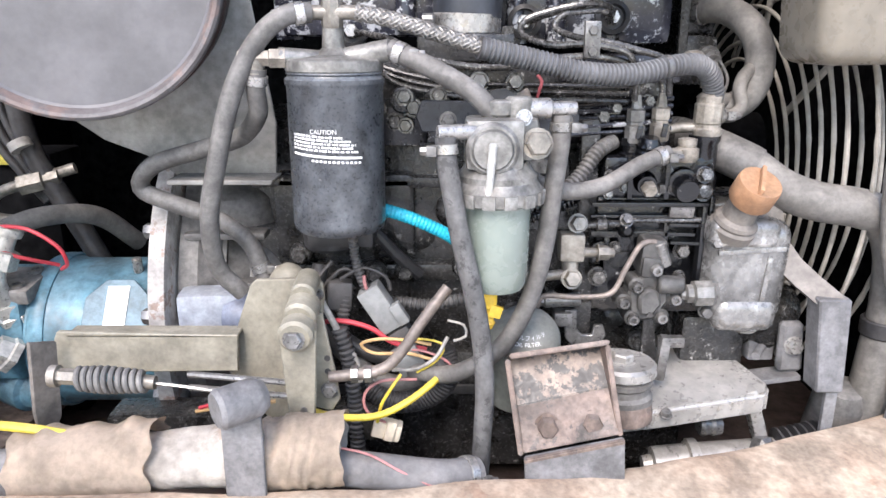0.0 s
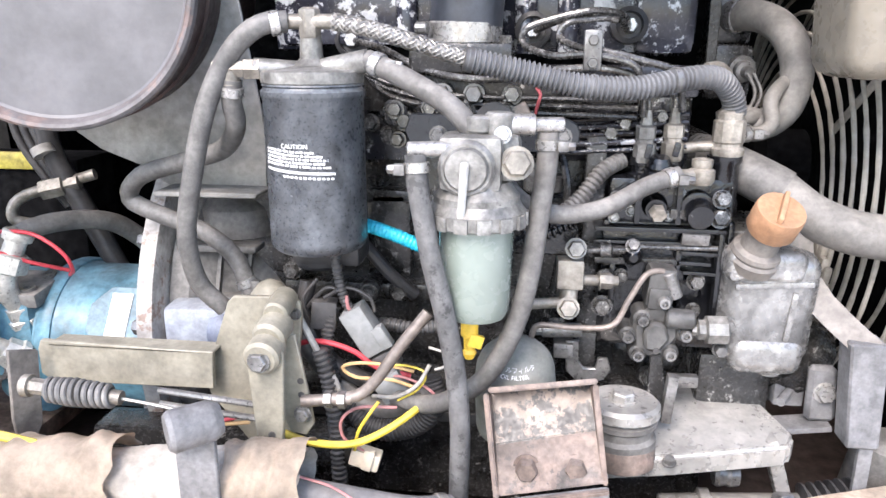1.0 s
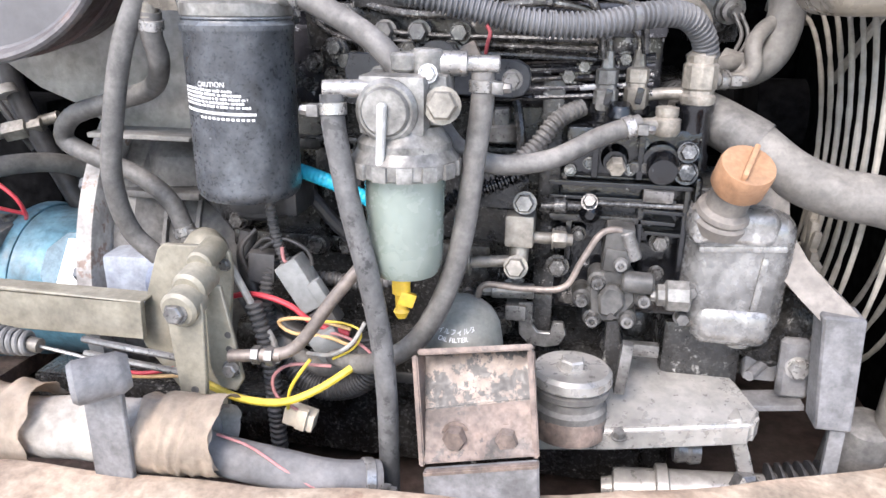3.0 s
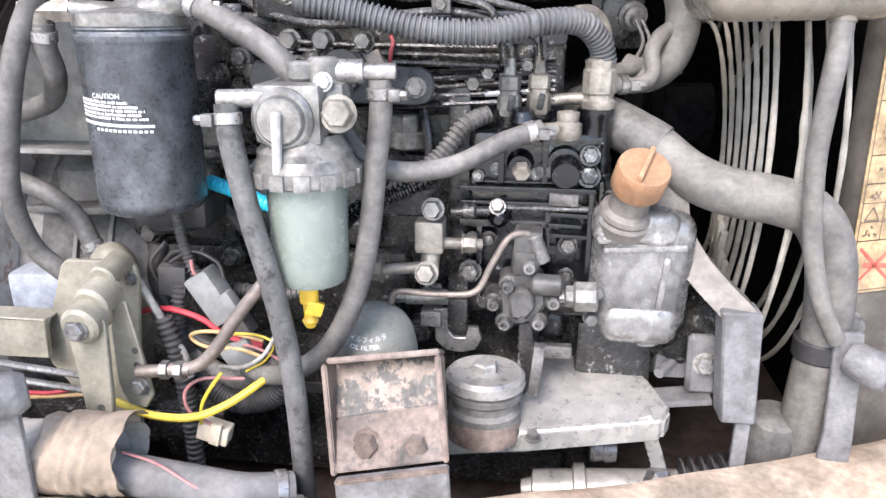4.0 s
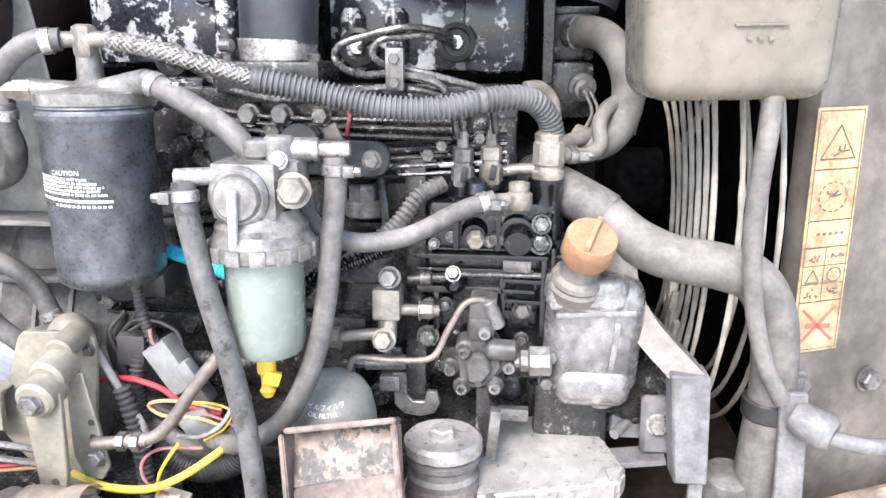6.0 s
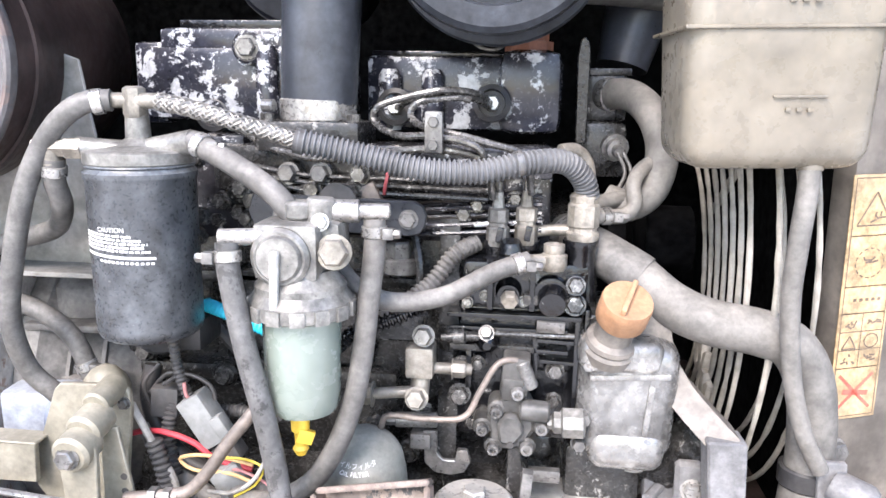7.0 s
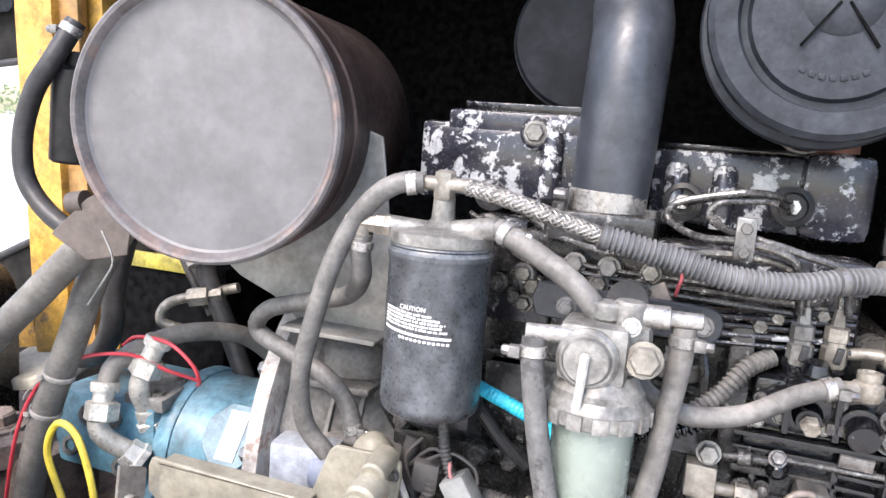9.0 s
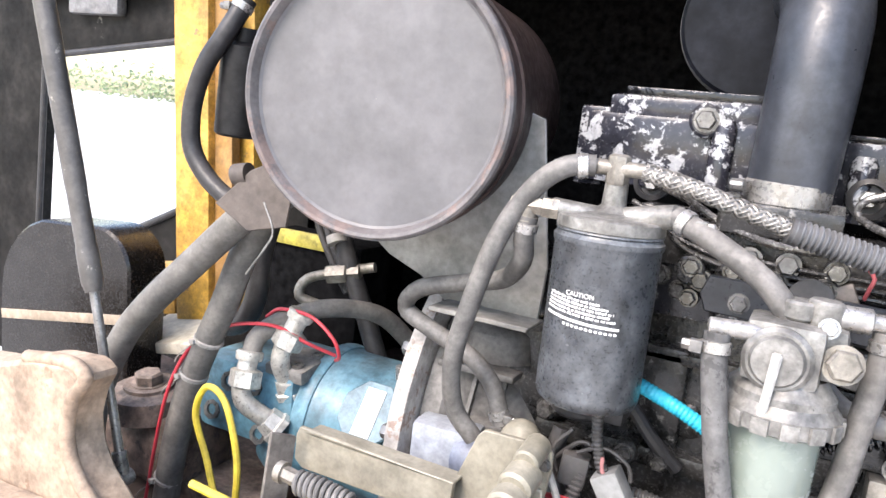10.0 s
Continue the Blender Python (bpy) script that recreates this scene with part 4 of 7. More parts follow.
for p, d, r in (((0.09, 0.645, 1.408), (0.1, -1, 0.15), 0.0115), ((0.078, 0.65, 1.43), (0.05, -1, 0.2), 0.006), ((0.033, 0.64, 1.392), (0, -1, 0), 0.003), ((0.067, 0.64, 1.415), (0, -1, 0), 0.003)):
    part("screw", bolt(B(), p, d, r, 0.01 if r > 0.01 else 0.003), BRASS if r > 0.01 else BRIGHT, sepa)
b = B()
lathe(b, (0.0515, 0.668, 1.267), (0, 0, -1), [(0, 0.0095), (0.003, 0.0095), (0.004, 0.008), (0.02, 0.008), (0.022, 0.0055), (0.034, 0.005), (0.037, 0.007), (0.043, 0.004)], 12)
box(b, (0.057, 0.664, 1.243), (0.014, 0.006, 0.012), (0, 20, 20), bev=0.001)
part("drain_tap", b, YELLOW_TAP, sepa, "yellow plastic drain tap")
# black mounting bar
mb = thing("filter_mount", (0.08, 0.76, 1.405), "black flat mounting bar bolted to the engine", "bracket")
b = B()
plate(b, [(-0.09, -0.012), (0.055, -0.0155), (0.065, -0.013), (0.070, -0.006), (0.071, 0.004), (0.068, 0.012), (0.06, 0.0165), (-0.09, 0.020), (-0.096, 0.004)], 0.008, pose(0.075, 0.754, 1.416))
plate(b, [(-0.02, -0.02), (0.02, -0.02), (0.02, 0.01), (-0.02, 0.01)], 0.02, pose(0.06, 0.70, 1.41))
part("bar", b, mat("navy_black_bar", (0.010, 0.013, 0.019), 0.35, dust=0.12, var=0.3, tint=(0.2, 0.2, 0.2), grime=0.4), mb)
for x in (0.13, 0.012):
    part("bolt", bolt(B(), (x, 0.754, 1.416), (0, -1, 0), 0.0075, 0.006), STEEL, mb)
b = B()
rod(b, (0.065, 0.754, 1.43), (0.065, 0.75, 1.43), 0.018, 20)
part("spacer", b, PLASTIC_BLACK, mb)

# ---- hoses round the filters ----
G = "fuel hoses"
hose("fuel_hose", [(-0.042, 0.693, 1.487), (-0.004, 0.68, 1.471), (0.034, 0.668, 1.450), (0.055, 0.665, 1.428)], 0.0095, RUBBER, "dusty rubber hose from the black filter to the separator", G, clamps=((0, 1),))
hose("fuel_hose", [(-0.113, 0.697, 1.519), (-0.135, 0.69, 1.516), (-0.160, 0.685, 1.495), (-0.185, 0.68, 1.449), (-0.205, 0.68, 1.383), (-0.218, 0.685, 1.326), (-0.218, 0.70, 1.275), (-0.198, 0.71, 1.245)], 0.0092, RUBBER, "long dusty rubber hose looping down to the lever", G, clamps=((0, -1),))
hose("fuel_hose", [(-0.163, 0.687, 1.470), (-0.166, 0.69, 1.450), (-0.168, 0.70, 1.428), (-0.192, 0.722, 1.403), (-0.239, 0.732, 1.388), (-0.287, 0.735, 1.372), (-0.303, 0.74, 1.348), (-0.272, 0.74, 1.332), (-0.226, 0.74, 1.315), (-0.196, 0.74, 1.289), (-0.182, 0.74, 1.253)], 0.0092, RUBBER, "dusty rubber hose bent in a loop beside the sheet bracket", G, clamps=((0, -1), (1, 1)))
hose("fuel_hose", [(0.009, 0.634, 1.415), (0.010, 0.632, 1.395), (0.016, 0.63, 1.361), (0.023, 0.63, 1.324), (0.034, 0.63, 1.277), (0.043, 0.63, 1.226), (0.047, 0.632, 1.175), (0.046, 0.64, 1.12), (0.044, 0.65, 1.05)], 0.0092, RUBBER_WORN, "rubber hose hanging from the separator inlet", G, clamps=((0, -1),))
hose("fuel_hose", [(0.115, 0.676, 1.430), (0.115, 0.676, 1.405), (0.110, 0.674, 1.36), (0.105, 0.672, 1.315), (0.096, 0.67, 1.27), (0.080, 0.668, 1.228), (0.058, 0.67, 1.196), (0.026, 0.675, 1.174), (0.0, 0.69, 1.163), (-0.03, 0.71, 1.16)], 0.0092, RUBBER, "rubber hose curving from the separator outlet", G, clamps=((0, 1),))
hose("fuel_hose", [(0.075, 0.705, 1.385), (0.094, 0.70, 1.365), (0.125, 0.703, 1.353), (0.168, 0.72, 1.356), (0.208, 0.742, 1.373), (0.240, 0.753, 1.383)], 0.0085, RUBBER, "dusty rubber hose from the separator to the injection pump", G, clamps=((1, 1),))
th = hose("braided_hose", [(-0.072, 0.697, 1.519), (-0.041, 0.695, 1.513), (0.004, 0.70, 1.500), (0.05, 0.71, 1.486)], 0.0064, STEEL, "braided steel hose leaving the brass tee", G)
path = smooth_path([(-0.072, 0.697, 1.519), (-0.041, 0.695, 1.513), (0.004, 0.70, 1.500), (0.05, 0.71, 1.486)], 0.0025)
for sgn in (1, -1):
    b = B()
    for k in range(9):
        pts = []
        for i, p in enumerate(path):
            d = (path[min(i + 1, len(path) - 1)] - path[max(i - 1, 0)]).normalized()
            u, v, w = basis(d)
            a = 2 * math.pi * k / 9 + sgn * i * 0.33
            rr = 0.0069 + 0.0006 * math.sin(i * 1.5 + sgn)
            pts.append(p + (u * math.cos(a) + v * math.sin(a)) * rr)
        rings = []
        for i, p in enumerate(pts):
            d = (path[min(i + 1, len(path) - 1)] - path[max(i - 1, 0)]).normalized()
            o = (p - path[i]).normalized()
            s = d.cross(o)
            rings.append([b.verts.new(q) for q in (p - s * 0.0014, p + o * 0.0006, p + s * 0.0014)])
        for x, y in zip(rings, rings[1:]):
            for j in range(2):
                b.faces.new((x[j], x[j + 1], y[j + 1], y[j]))
    tagged(part("braid", b, BRAID, th, "silvery woven wire braid"), kind="stuff")
cond = hose("corrugated_conduit", [(0.042, 0.708, 1.488), (0.096, 0.72, 1.476), (0.144, 0.725, 1.465), (0.192, 0.735, 1.463), (0.24, 0.75, 1.471), (0.268, 0.765, 1.470), (0.285, 0.778, 1.455), (0.292, 0.785, 1.435)], 0.0098, PLASTIC_GREY, "grey corrugated plastic conduit across the engine", ribs=0.0044, amp=0.0012, seg=16)
b = B()
lathe(b, (0.224, 0.7445, 1.4695), (0.048, 0.015, 0.006), [(0, 0.0098), (0.0006, 0.0112), (0.006, 0.0112), (0.0066, 0.0098)], 18)
part("tape_band", b, STEEL, cond, "pale tape band")
b = B()
lathe(b, (0.040, 0.7075, 1.4885), (0.054, 0.012, -0.012), [(0, 0.008), (0.0006, 0.0108), (0.008, 0.0108)], 18)
part("end_cuff", b, PLASTIC_BLACK, cond)
hose("cyan_hose", [(-0.07, 0.76, 1.325), (-0.045, 0.752, 1.320), (-0.021, 0.75, 1.312), (0.008, 0.755, 1.297), (0.03, 0.765, 1.28)], 0.0068, CYAN, "bright cyan plastic hose behind the separator", ribs=0.004, amp=0.0003)

# ---- throttle lever bracket ----
lev = thing("lever_bracket", (-0.16, 0.69, 1.1), "olive steel throttle bracket with pivoting lever and bolts", "bracket")
b = B()
plate(b, [(-0.036, 0.0), (0.024, 0.002), (0.030, -0.004), (0.031, -0.018), (0.022, -0.09), (0.014, -0.165), (-0.02, -0.17), (-0.068, -0.105), (-0.072, -0.088), (-0.042, -0.006)], 0.006, pose(-0.142, 0.686, 1.267))
part("side_plate", b, OLIVE, lev)
b = B()
lathe(b, (-0.152, 0.7155, 1.236), (0, 0, 1), [(0, 0.0225), (0.016, 0.022), (0.026, 0.019), (0.035, 0.012), (0.039, 0.004)], 20)
box(b, (-0.168, 0.7035, 1.244), (0.034, 0.02, 0.022), (0, -14, 0), bev=0.006)
part("hump_cover", b, OLIVE, lev)
b = B()
plate(b, [(-0.008, 0.030), (0.17, 0.026), (0.168, -0.012), (-0.002, -0.014), (-0.012, -0.006), (-0.012, 0.020)], 0.006, pose(-0.365, 0.668, 1.189))
plate(b, [(0.0, 0.0), (0.17, 0.0), (0.17, 0.003), (0.0, 0.003)], 0.025, pose(-0.365, 0.668, 1.213))
part("arm_bar", b, OLIVE, lev)
b = B()
rod(b, (-0.126, 0.69, 1.268), (-0.126, 0.655, 1.262), 0.012, 20, 0.002)
rod(b, (-0.126, 0.665, 1.252), (-0.127, 0.635, 1.246), 0.0155, 24, 0.003)
rod(b, (-0.128, 0.645, 1.238), (-0.128, 0.618, 1.234), 0.0165, 24, 0.003)
part("pivot_boss", b, OLIVE, lev)
part("pivot_bolt", bolt(B(), (-0.129, 0.618, 1.233), (0, -1, 0.05), 0.0085, 0.006), STEEL, lev)
b = B()
plate(b, [(-0.0175, 0.008), (-0.01, 0.019), (0.0, 0.022), (0.01, 0.019), (0.0175, 0.008), (0.014, -0.06), (0.012, -0.083), (0.004, -0.089), (-0.008, -0.088), (-0.012, -0.08)], 0.006, pose(-0.1275, 0.627, 1.228))
arm = part("lever_arm", b, OLIVE, lev)
b = B()
rod(b, (-0.125, 0.626, 1.156), (-0.125, 0.63, 1.156), 0.0035, 10)
tube(b, [(-0.126, 0.622, 1.153), (-0.122, 0.620, 1.140), (-0.128, 0.618, 1.13), (-0.134, 0.618, 1.118)], 0.0013, 6)
part("split_pin", b, STEEL, arm)
b = B()
plate(b, [(-0.012, 0.02), (0.004, 0.02), (0.014, -0.04), (0.018, -0.07), (0.01, -0.083), (-0.006, -0.08), (-0.014, -0.06)], 0.005, pose(-0.113, 0.658, 1.222))
part("second_lever", b, OLIVE, lev)
# solid black discs painted as the dark inside two lever holes
for z in (1.196, 1.182):
    b = B()
    rod(b, (-0.106, 0.6575, z), (-0.106, 0.66, z), 0.0032, 10)
    part("hole", b, BLACK_WIRE, lev)
part("bolt", bolt(B(), (-0.105, 0.657, 1.163), (0, -1, 0), 0.007, 0.006), STEEL, lev)
part("bolt", bolt(B(), (-0.117, 0.686, 1.252), (0, -1, 0), 0.005, 0.004), STEEL, lev)
# link rods
b = B()
rod(b, (-0.105, 0.655, 1.177), (-0.058, 0.66, 1.18), 0.0058, 12)
tube(b, [(-0.078, 0.658, 1.179), (-0.052, 0.662, 1.183), (-0.034, 0.664, 1.200), (-0.012, 0.67, 1.232), (0.012, 0.68, 1.262)], 0.0058, 12)
lk = thing("link_rod", (-0.08, 0.66, 1.18), "dull steel throttle link rod with lock nuts", "rod")
part("rod", b, COPPER, lk)
for x in (-0.083, -0.07):
    b = B()
    lathe(b, (x, 0.658, 1.179), (1, 0, 0.05), [(0, 0.0085), (0.007, 0.0085)], 6)
    part("lock_nut", b, STEEL, lk)
b = B()
for dz in (0, 0.014):
    tube(b, [(-0.235, 0.635, 1.19 - dz), (-0.185, 0.632, 1.187 - dz), (-0.13, 0.635, 1.180 - dz)], 0.0032, 8)
tagged(part("push_rod", b, STEEL), "paired thin dull steel push rods at the lever", "rod")
# spring on the cable
spr = thing("cable_spring", (-0.3, 0.607, 1.185), "dusty coil spring on a control cable", "spring")
b = B()
pts = []
for i in range(10 * 12 + 1):
    a = i / 12 * 2 * math.pi
    k = i / 120
    rr = 0.0108 - 0.004 * abs(k - 0.4)
    pts.append(Vector((-0.325 + 0.062 * k, 0.607 + rr * math.cos(a), 1.199 - 0.003 * k + rr * math.sin(a))))
tube(b, pts, 0.0027, 8, step=0.01)
part("coil", b, BELL, spr)
b = B()
rod(b, (-0.345, 0.612, 1.199), (-0.322, 0.609, 1.199), 0.0075, 6)
rod(b, (-0.352, 0.612, 1.199), (-0.345, 0.612, 1.199), 0.0105, 14)
part("end_fitting", b, BRASS, spr)
part("cable_ferrule", rod(B(), (-0.265, 0.607, 1.196), (-0.255, 0.607, 1.195), 0.0065, 12), BRASS, spr)
b = B()
tube(b, [(-0.26, 0.607, 1.195), (-0.22, 0.605, 1.191), (-0.18, 0.60, 1.187)], 0.0016, 6)
part("cable", b, BRIGHT, spr)
b = B()
plate(b, [(-0.016, 0.052), (0.012, 0.046), (0.014, -0.03), (0.004, -0.052), (-0.008, -0.05), (-0.014, -0.02)], 0.005, pose(-0.374, 0.640, 1.170, 0, 6, 62), 0.001)
part("anchor_plate", b, TAN_PAINT, spr, "grimy brown anchor plate")

# ---- strap post and wrapped pipe ----
post = thing("strap_post", (-0.17, 0.58, 1.09), "grey flat post with a round rubber buffer on top", "post")
b = B()
plate(b, [(-0.018, -0.12), (0.017, -0.12), (0.0175, 0.012), (0.012, 0.018), (-0.012, 0.018), (-0.0175, 0.012)], 0.006, pose(-0.166, 0.560, 1.195))
part("bar", b, GREY_PAINT, post)
b = B()
lathe(b, (-0.153, 0.572, 1.200), (-0.95, -0.75, -0.05), [(-0.006, 0.013), (0, 0.0165), (0.002, 0.0175), (0.034, 0.0180), (0.038, 0.015)], 24)
part("buffer", b, GREY_PAINT, post, "dusty round rubber buffer")
wrapd = thing("wrapped_pipe", (-0.25, 0.6, 1.08), "pipe wrapped in torn dirty beige cloth", "pipe")
b = B()
rod(b, (-0.44, 0.60, 1.10), (-0.10, 0.60, 1.128), 0.024, 24, 0.002)
part("pipe", b, GREY_PAINT, wrapd)
b = B()
seg = 40
rings = []
for i in range(70):
    k = i / 69
    x = -0.36 + 0.275 * k
    row = []
    for j in range(seg):
        a = 2 * math.pi * j / seg
        q = Vector((x * 22, math.cos(a) * 1.4, math.sin(a) * 1.4))
        rr = 0.0262 + 0.0045 * noise.noise(q * 0.6) + 0.0030 * (0.5 - abs(noise.noise(Vector((x * 60 + 3 * math.sin(a), math.sin(a) * 1.2, 0))))) + 0.0014 * noise.noise(q * 2.4)
        row.append(b.verts.new((x + 0.006 * noise.noise(Vector((math.cos(a) * 2, math.sin(a) * 2, k * 3))), 0.60 + rr * math.cos(a), 1.109 + 0.022 * k + rr * math.sin(a))))
    rings.append(row)
for x, y in zip(rings, rings[1:]):
    for j in range(seg):
        b.faces.new((x[j], x[(j + 1) % seg], y[(j + 1) % seg], y[j]))
part("cloth_wrap", b, CLOTH, wrapd, "torn beige cloth wrapping", angle=60)
# torn cloth flaps laid over the wrap, with ragged edges
def flap(x0, x1, a0, a1, sd, puff):
    nu, nv = 34, 30
    t = B()
    grid = []
    for i in range(nu + 1):
        u = i / nu
        row = []
        for j in range(nv + 1):
            v = j / nv
            hem = 0.22 * noise.noise(Vector((u * 5, sd, 0))) + 0.08 * noise.noise(Vector((u * 19, sd, 3)))
            a = radians(a0 + (a1 - a0) * v * (1 + hem * v))
            x = x0 + (x1 - x0) * (u + 0.05 * (noise.noise(Vector((v * 7, sd, 9))) if i in (0, nu) else 0))
            x += 0.006 * noise.noise(Vector((v * 3, u * 2, sd)))
            k = (x + 0.36) / 0.275
            rr = 0.0325 + puff * max(0, math.sin(a)) ** 3 * (0.5 + noise.noise(Vector((u * 4, 0, sd)))) + 0.004 * (0.5 - abs(noise.noise(Vector((u * 6 + v * 2, v * 2, sd))))) + 0.0012 * noise.noise(Vector((u * 22, v * 16, sd)))
            row.append(t.verts.new((x, 0.60 - rr * math.cos(a), 1.109 + 0.022 * k + rr * math.sin(a))))
        grid.append(row)
    for p, q in zip(grid, grid[1:]):
        for j in range(nv):
            t.faces.new((p[j], q[j], q[j + 1], p[j + 1]))
    bmesh.ops.solidify(t, geom=t.faces[:], thickness=0.0016)
    part("cloth_flap", t, CLOTH_TAN, wrapd, "ragged dusty cloth flap", angle=60)


flap(-0.385, -0.255, 150, -50, 1, 0.020)
flap(-0.155, -0.082, 140, -75, 9, 0.004)
hose("foam_hose", [(-0.165, 0.597, 1.128), (-0.12, 0.597, 1.120), (-0.08, 0.598, 1.112), (-0.04, 0.602, 1.104), (0.005, 0.607, 1.096), (0.04, 0.625, 1.088)], 0.0175, FOAM, "dark grey foam-covered hose behind the rail", clamps=((1, 1),))
wire("thin_wire", [(-0.09, 0.595, 1.136), (-0.06, 0.592, 1.13), (-0.03, 0.59, 1.113), (0.0, 0.588, 1.098)], 0.0012, PINK_WIRE, "thin red wire lying along the foam hose")

# ---- bell housing, flange, hydraulic pump ----
bell = thing("bell_housing", (-0.26, 0.95, 0.95), "dusty grey cast bell housing behind the lever", "engine housing")
b = B()
lathe(b, (-0.285, 0.99, 1.17), (1, 0, 0), [(0, 0.235), (0.02, 0.232), (0.05, 0.20), (0.12, 0.165), (0.16, 0.15)], 40)
box(b, (-0.235, 0.80, 1.225), (0.09, 0.03, 0.008), bev=0.003)
box(b, (-0.235, 0.795, 1.285), (0.09, 0.03, 0.008), bev=0.003)
lathe(b, (-0.235, 0.85, 1.29), (0, 0, 1), [(0, 0.05), (0.03, 0.045), (0.045, 0.03)], 24)
part("casting", b, BELL, bell)
for k in range(3):
    b = B()
    lathe(b, (-0.275 + 0.028 * k, 0.99, 1.17), (1, 0, 0), [(0, 0.22 - 0.016 * k), (0.002, 0.228 - 0.018 * k), (0.007, 0.228 - 0.018 * k), (0.009, 0.21 - 0.018 * k)], 40)
    part("rib", b, BELL, bell)
b = B()
lathe(b, (-0.308, 0.99, 1.17), (1, 0, 0), [(0, 0.262), (0.001, 0.264), (0.018, 0.264), (0.019, 0.262)], 72)
part("flange", b, WHITE_PAINT, bell, "pale flange edge with worn paint")
for a in (100, 125, 150, 172, 195, 215, 235):
    p = (-0.309, 0.99 + 0.245 * math.cos(radians(a)), 1.17 + 0.245 * math.sin(radians(a)))
    part("bolt", bolt(B(), p, (-1, 0, 0), 0.009, 0.01), STEEL, bell)
b = B()
box(b, (-0.245, 0.755, 1.205), (0.07, 0.04, 0.055), (0, 0, 5), bev=0.006)
st = part("starter_body", b, PALE_BLUE, bell, "pale blue-grey painted housing")
b = B()
lathe(b, (-0.225, 0.75, 1.205), (1, -0.2, 0), [(0, 0.022), (0.02, 0.026), (0.03, 0.022), (0.034, 0.012)], 24)
part("end_cap", b, BLUE_CAP, st, "slate-blue rounded cap")

hp = thing("hydraulic_pump", (-0.45, 0.9, 1.03), "dusty blue hydraulic pump with a white label", "pump")
PY, PZ = 0.905, 1.125
b = B()
lathe(b, (-0.315, PY, PZ), (-1, 0, 0), [(0, 0.085), (0.004, 0.092), (0.06, 0.094), (0.15, 0.094), (0.16, 0.098), (0.18, 0.098), (0.185, 0.09)], 48)
part("body", b, BLUE, hp)
b = B()
lathe(b, (-0.472, PY, PZ), (-1, 0, 0), [(0, 0.099), (0.004, 0.101), (0.016, 0.101), (0.02, 0.099)], 40)
part("body_band", b, BLUE, hp)
b = B()
box(b, (-0.575, 0.89, 1.145), (0.16, 0.155, 0.105), bev=0.012)
part("side_block", box(B(), (-0.655, 0.88, 1.14), (0.05, 0.10, 0.08), bev=0.015), BLUE, hp)
part("lower_port", lathe(B(), (-0.555, 0.86, 1.075), (0.9, -0.4, -0.1), [(0, 0.028), (0.02, 0.030), (0.05, 0.030), (0.054, 0.024), (0.07, 0.022)], 24), BLUE, hp)
part("end_block", b, BLUE, hp, "blue port block")
b = B()
box(b, (-0.515, 0.850, 1.204), (0.06, 0.07, 0.018), (8, 0, 0), bev=0.003)
pb = part("port_plate", b, BELL, hp, "grey port plate")
for p in ((-0.532, 0.828, 1.209), (-0.502, 0.828, 1.209), (-0.500, 0.868, 1.215)):
    b = B()
    lathe(b, p, (0, -0.15, 1), [(0, 0.009), (0.005, 0.009), (0.005, 0.005), (0.002, 0.005)], 16)
    part("socket_bolt", b, STEEL, pb)
b = B()
oct_ = [(0.043 * math.cos(radians(22.5 + 45 * k)), 0.043 * math.sin(radians(22.5 + 45 * k))) for k in range(8)]
plate(b, oct_, 0.006, pose(-0.385, 0.822, 1.181, -36, 0, 0), 0.001)
lb = part("label_panel", b, PUMP_PANEL, hp, "pale blue octagonal panel")
b = B()
plate(b, [(-0.013, -0.03), (0.013, -0.03), (0.013, 0.031), (-0.013, 0.031)], 0.0016, pose(-0.385, 0.8205, 1.182, -36, 0, 0), 0)
part("label", b, WHITE, lb, "blank white paper label")
for x in (-0.345, -0.375):
    b = B()
    rod(b, (x, 0.875, 1.213), (x, 0.872, 1.232), 0.006, 10, 0.001)
    part("plug", b, BRIGHT, hp)
for p, z in (((-0.545, 0.811), 1.108), ((-0.60, 0.811), 1.168), ((-0.628, 0.811), 1.12), ((-0.558, 0.811), 1.172)):
    b = B()
    lathe(b, (p[0], p[1] + 0.006, z), (0, -1, 0.2), [(0, 0.014), (0.008, 0.014), (0.008, 0.008), (0.002, 0.008)], 8)
    part("port_plug", b, STEEL, hp)
PLATED = mat("plated_union", (0.58, 0.57, 0.53), 0.32, metal=0.45, dust=0.3, var=0.2, tint=(0.42, 0.39, 0.34), grime=0.35)
# elbow unions on the pump
for p0, mid, p1 in (((-0.515, 0.795, 1.142), (-0.545, 0.775, 1.172), (-0.548, 0.787, 1.222)), ((-0.515, 0.825, 1.186), (-0.518, 0.812, 1.225), (-0.502, 0.825, 1.278))):
    el = thing("elbow_union", p0, "plated steel hydraulic elbow union on the blue pump", "fitting", "hydraulic unions")
    b = B()
    tube(b, [p0, mid, p1], 0.0125, 16, step=0.004)
    lathe(b, p1, Vector(p1) - Vector(mid), [(-0.004, 0.0165), (0.0, 0.0175), (0.006, 0.0175), (0.008, 0.0155)], 20)
    part("elbow", b, PLATED, el)
    d = (Vector(p1) - Vector(mid)).normalized()
    b = B()
    lathe(b, Vector(mid) + d * 0.012, d, [(0, 0.018), (0.002, 0.0205), (0.022, 0.0205), (0.024, 0.017)], 6)
    part("swivel_nut", b, PLATED, el)
    d2 = (Vector(p0) - Vector(mid)).normalized()
    b = B()
    lathe(b, Vector(p0) + d2 * -0.006, d2, [(0, 0.017), (0.014, 0.019), (0.016, 0.022), (0.024, 0.022)], 6)
    part("base_nut", b, PLATED, el)
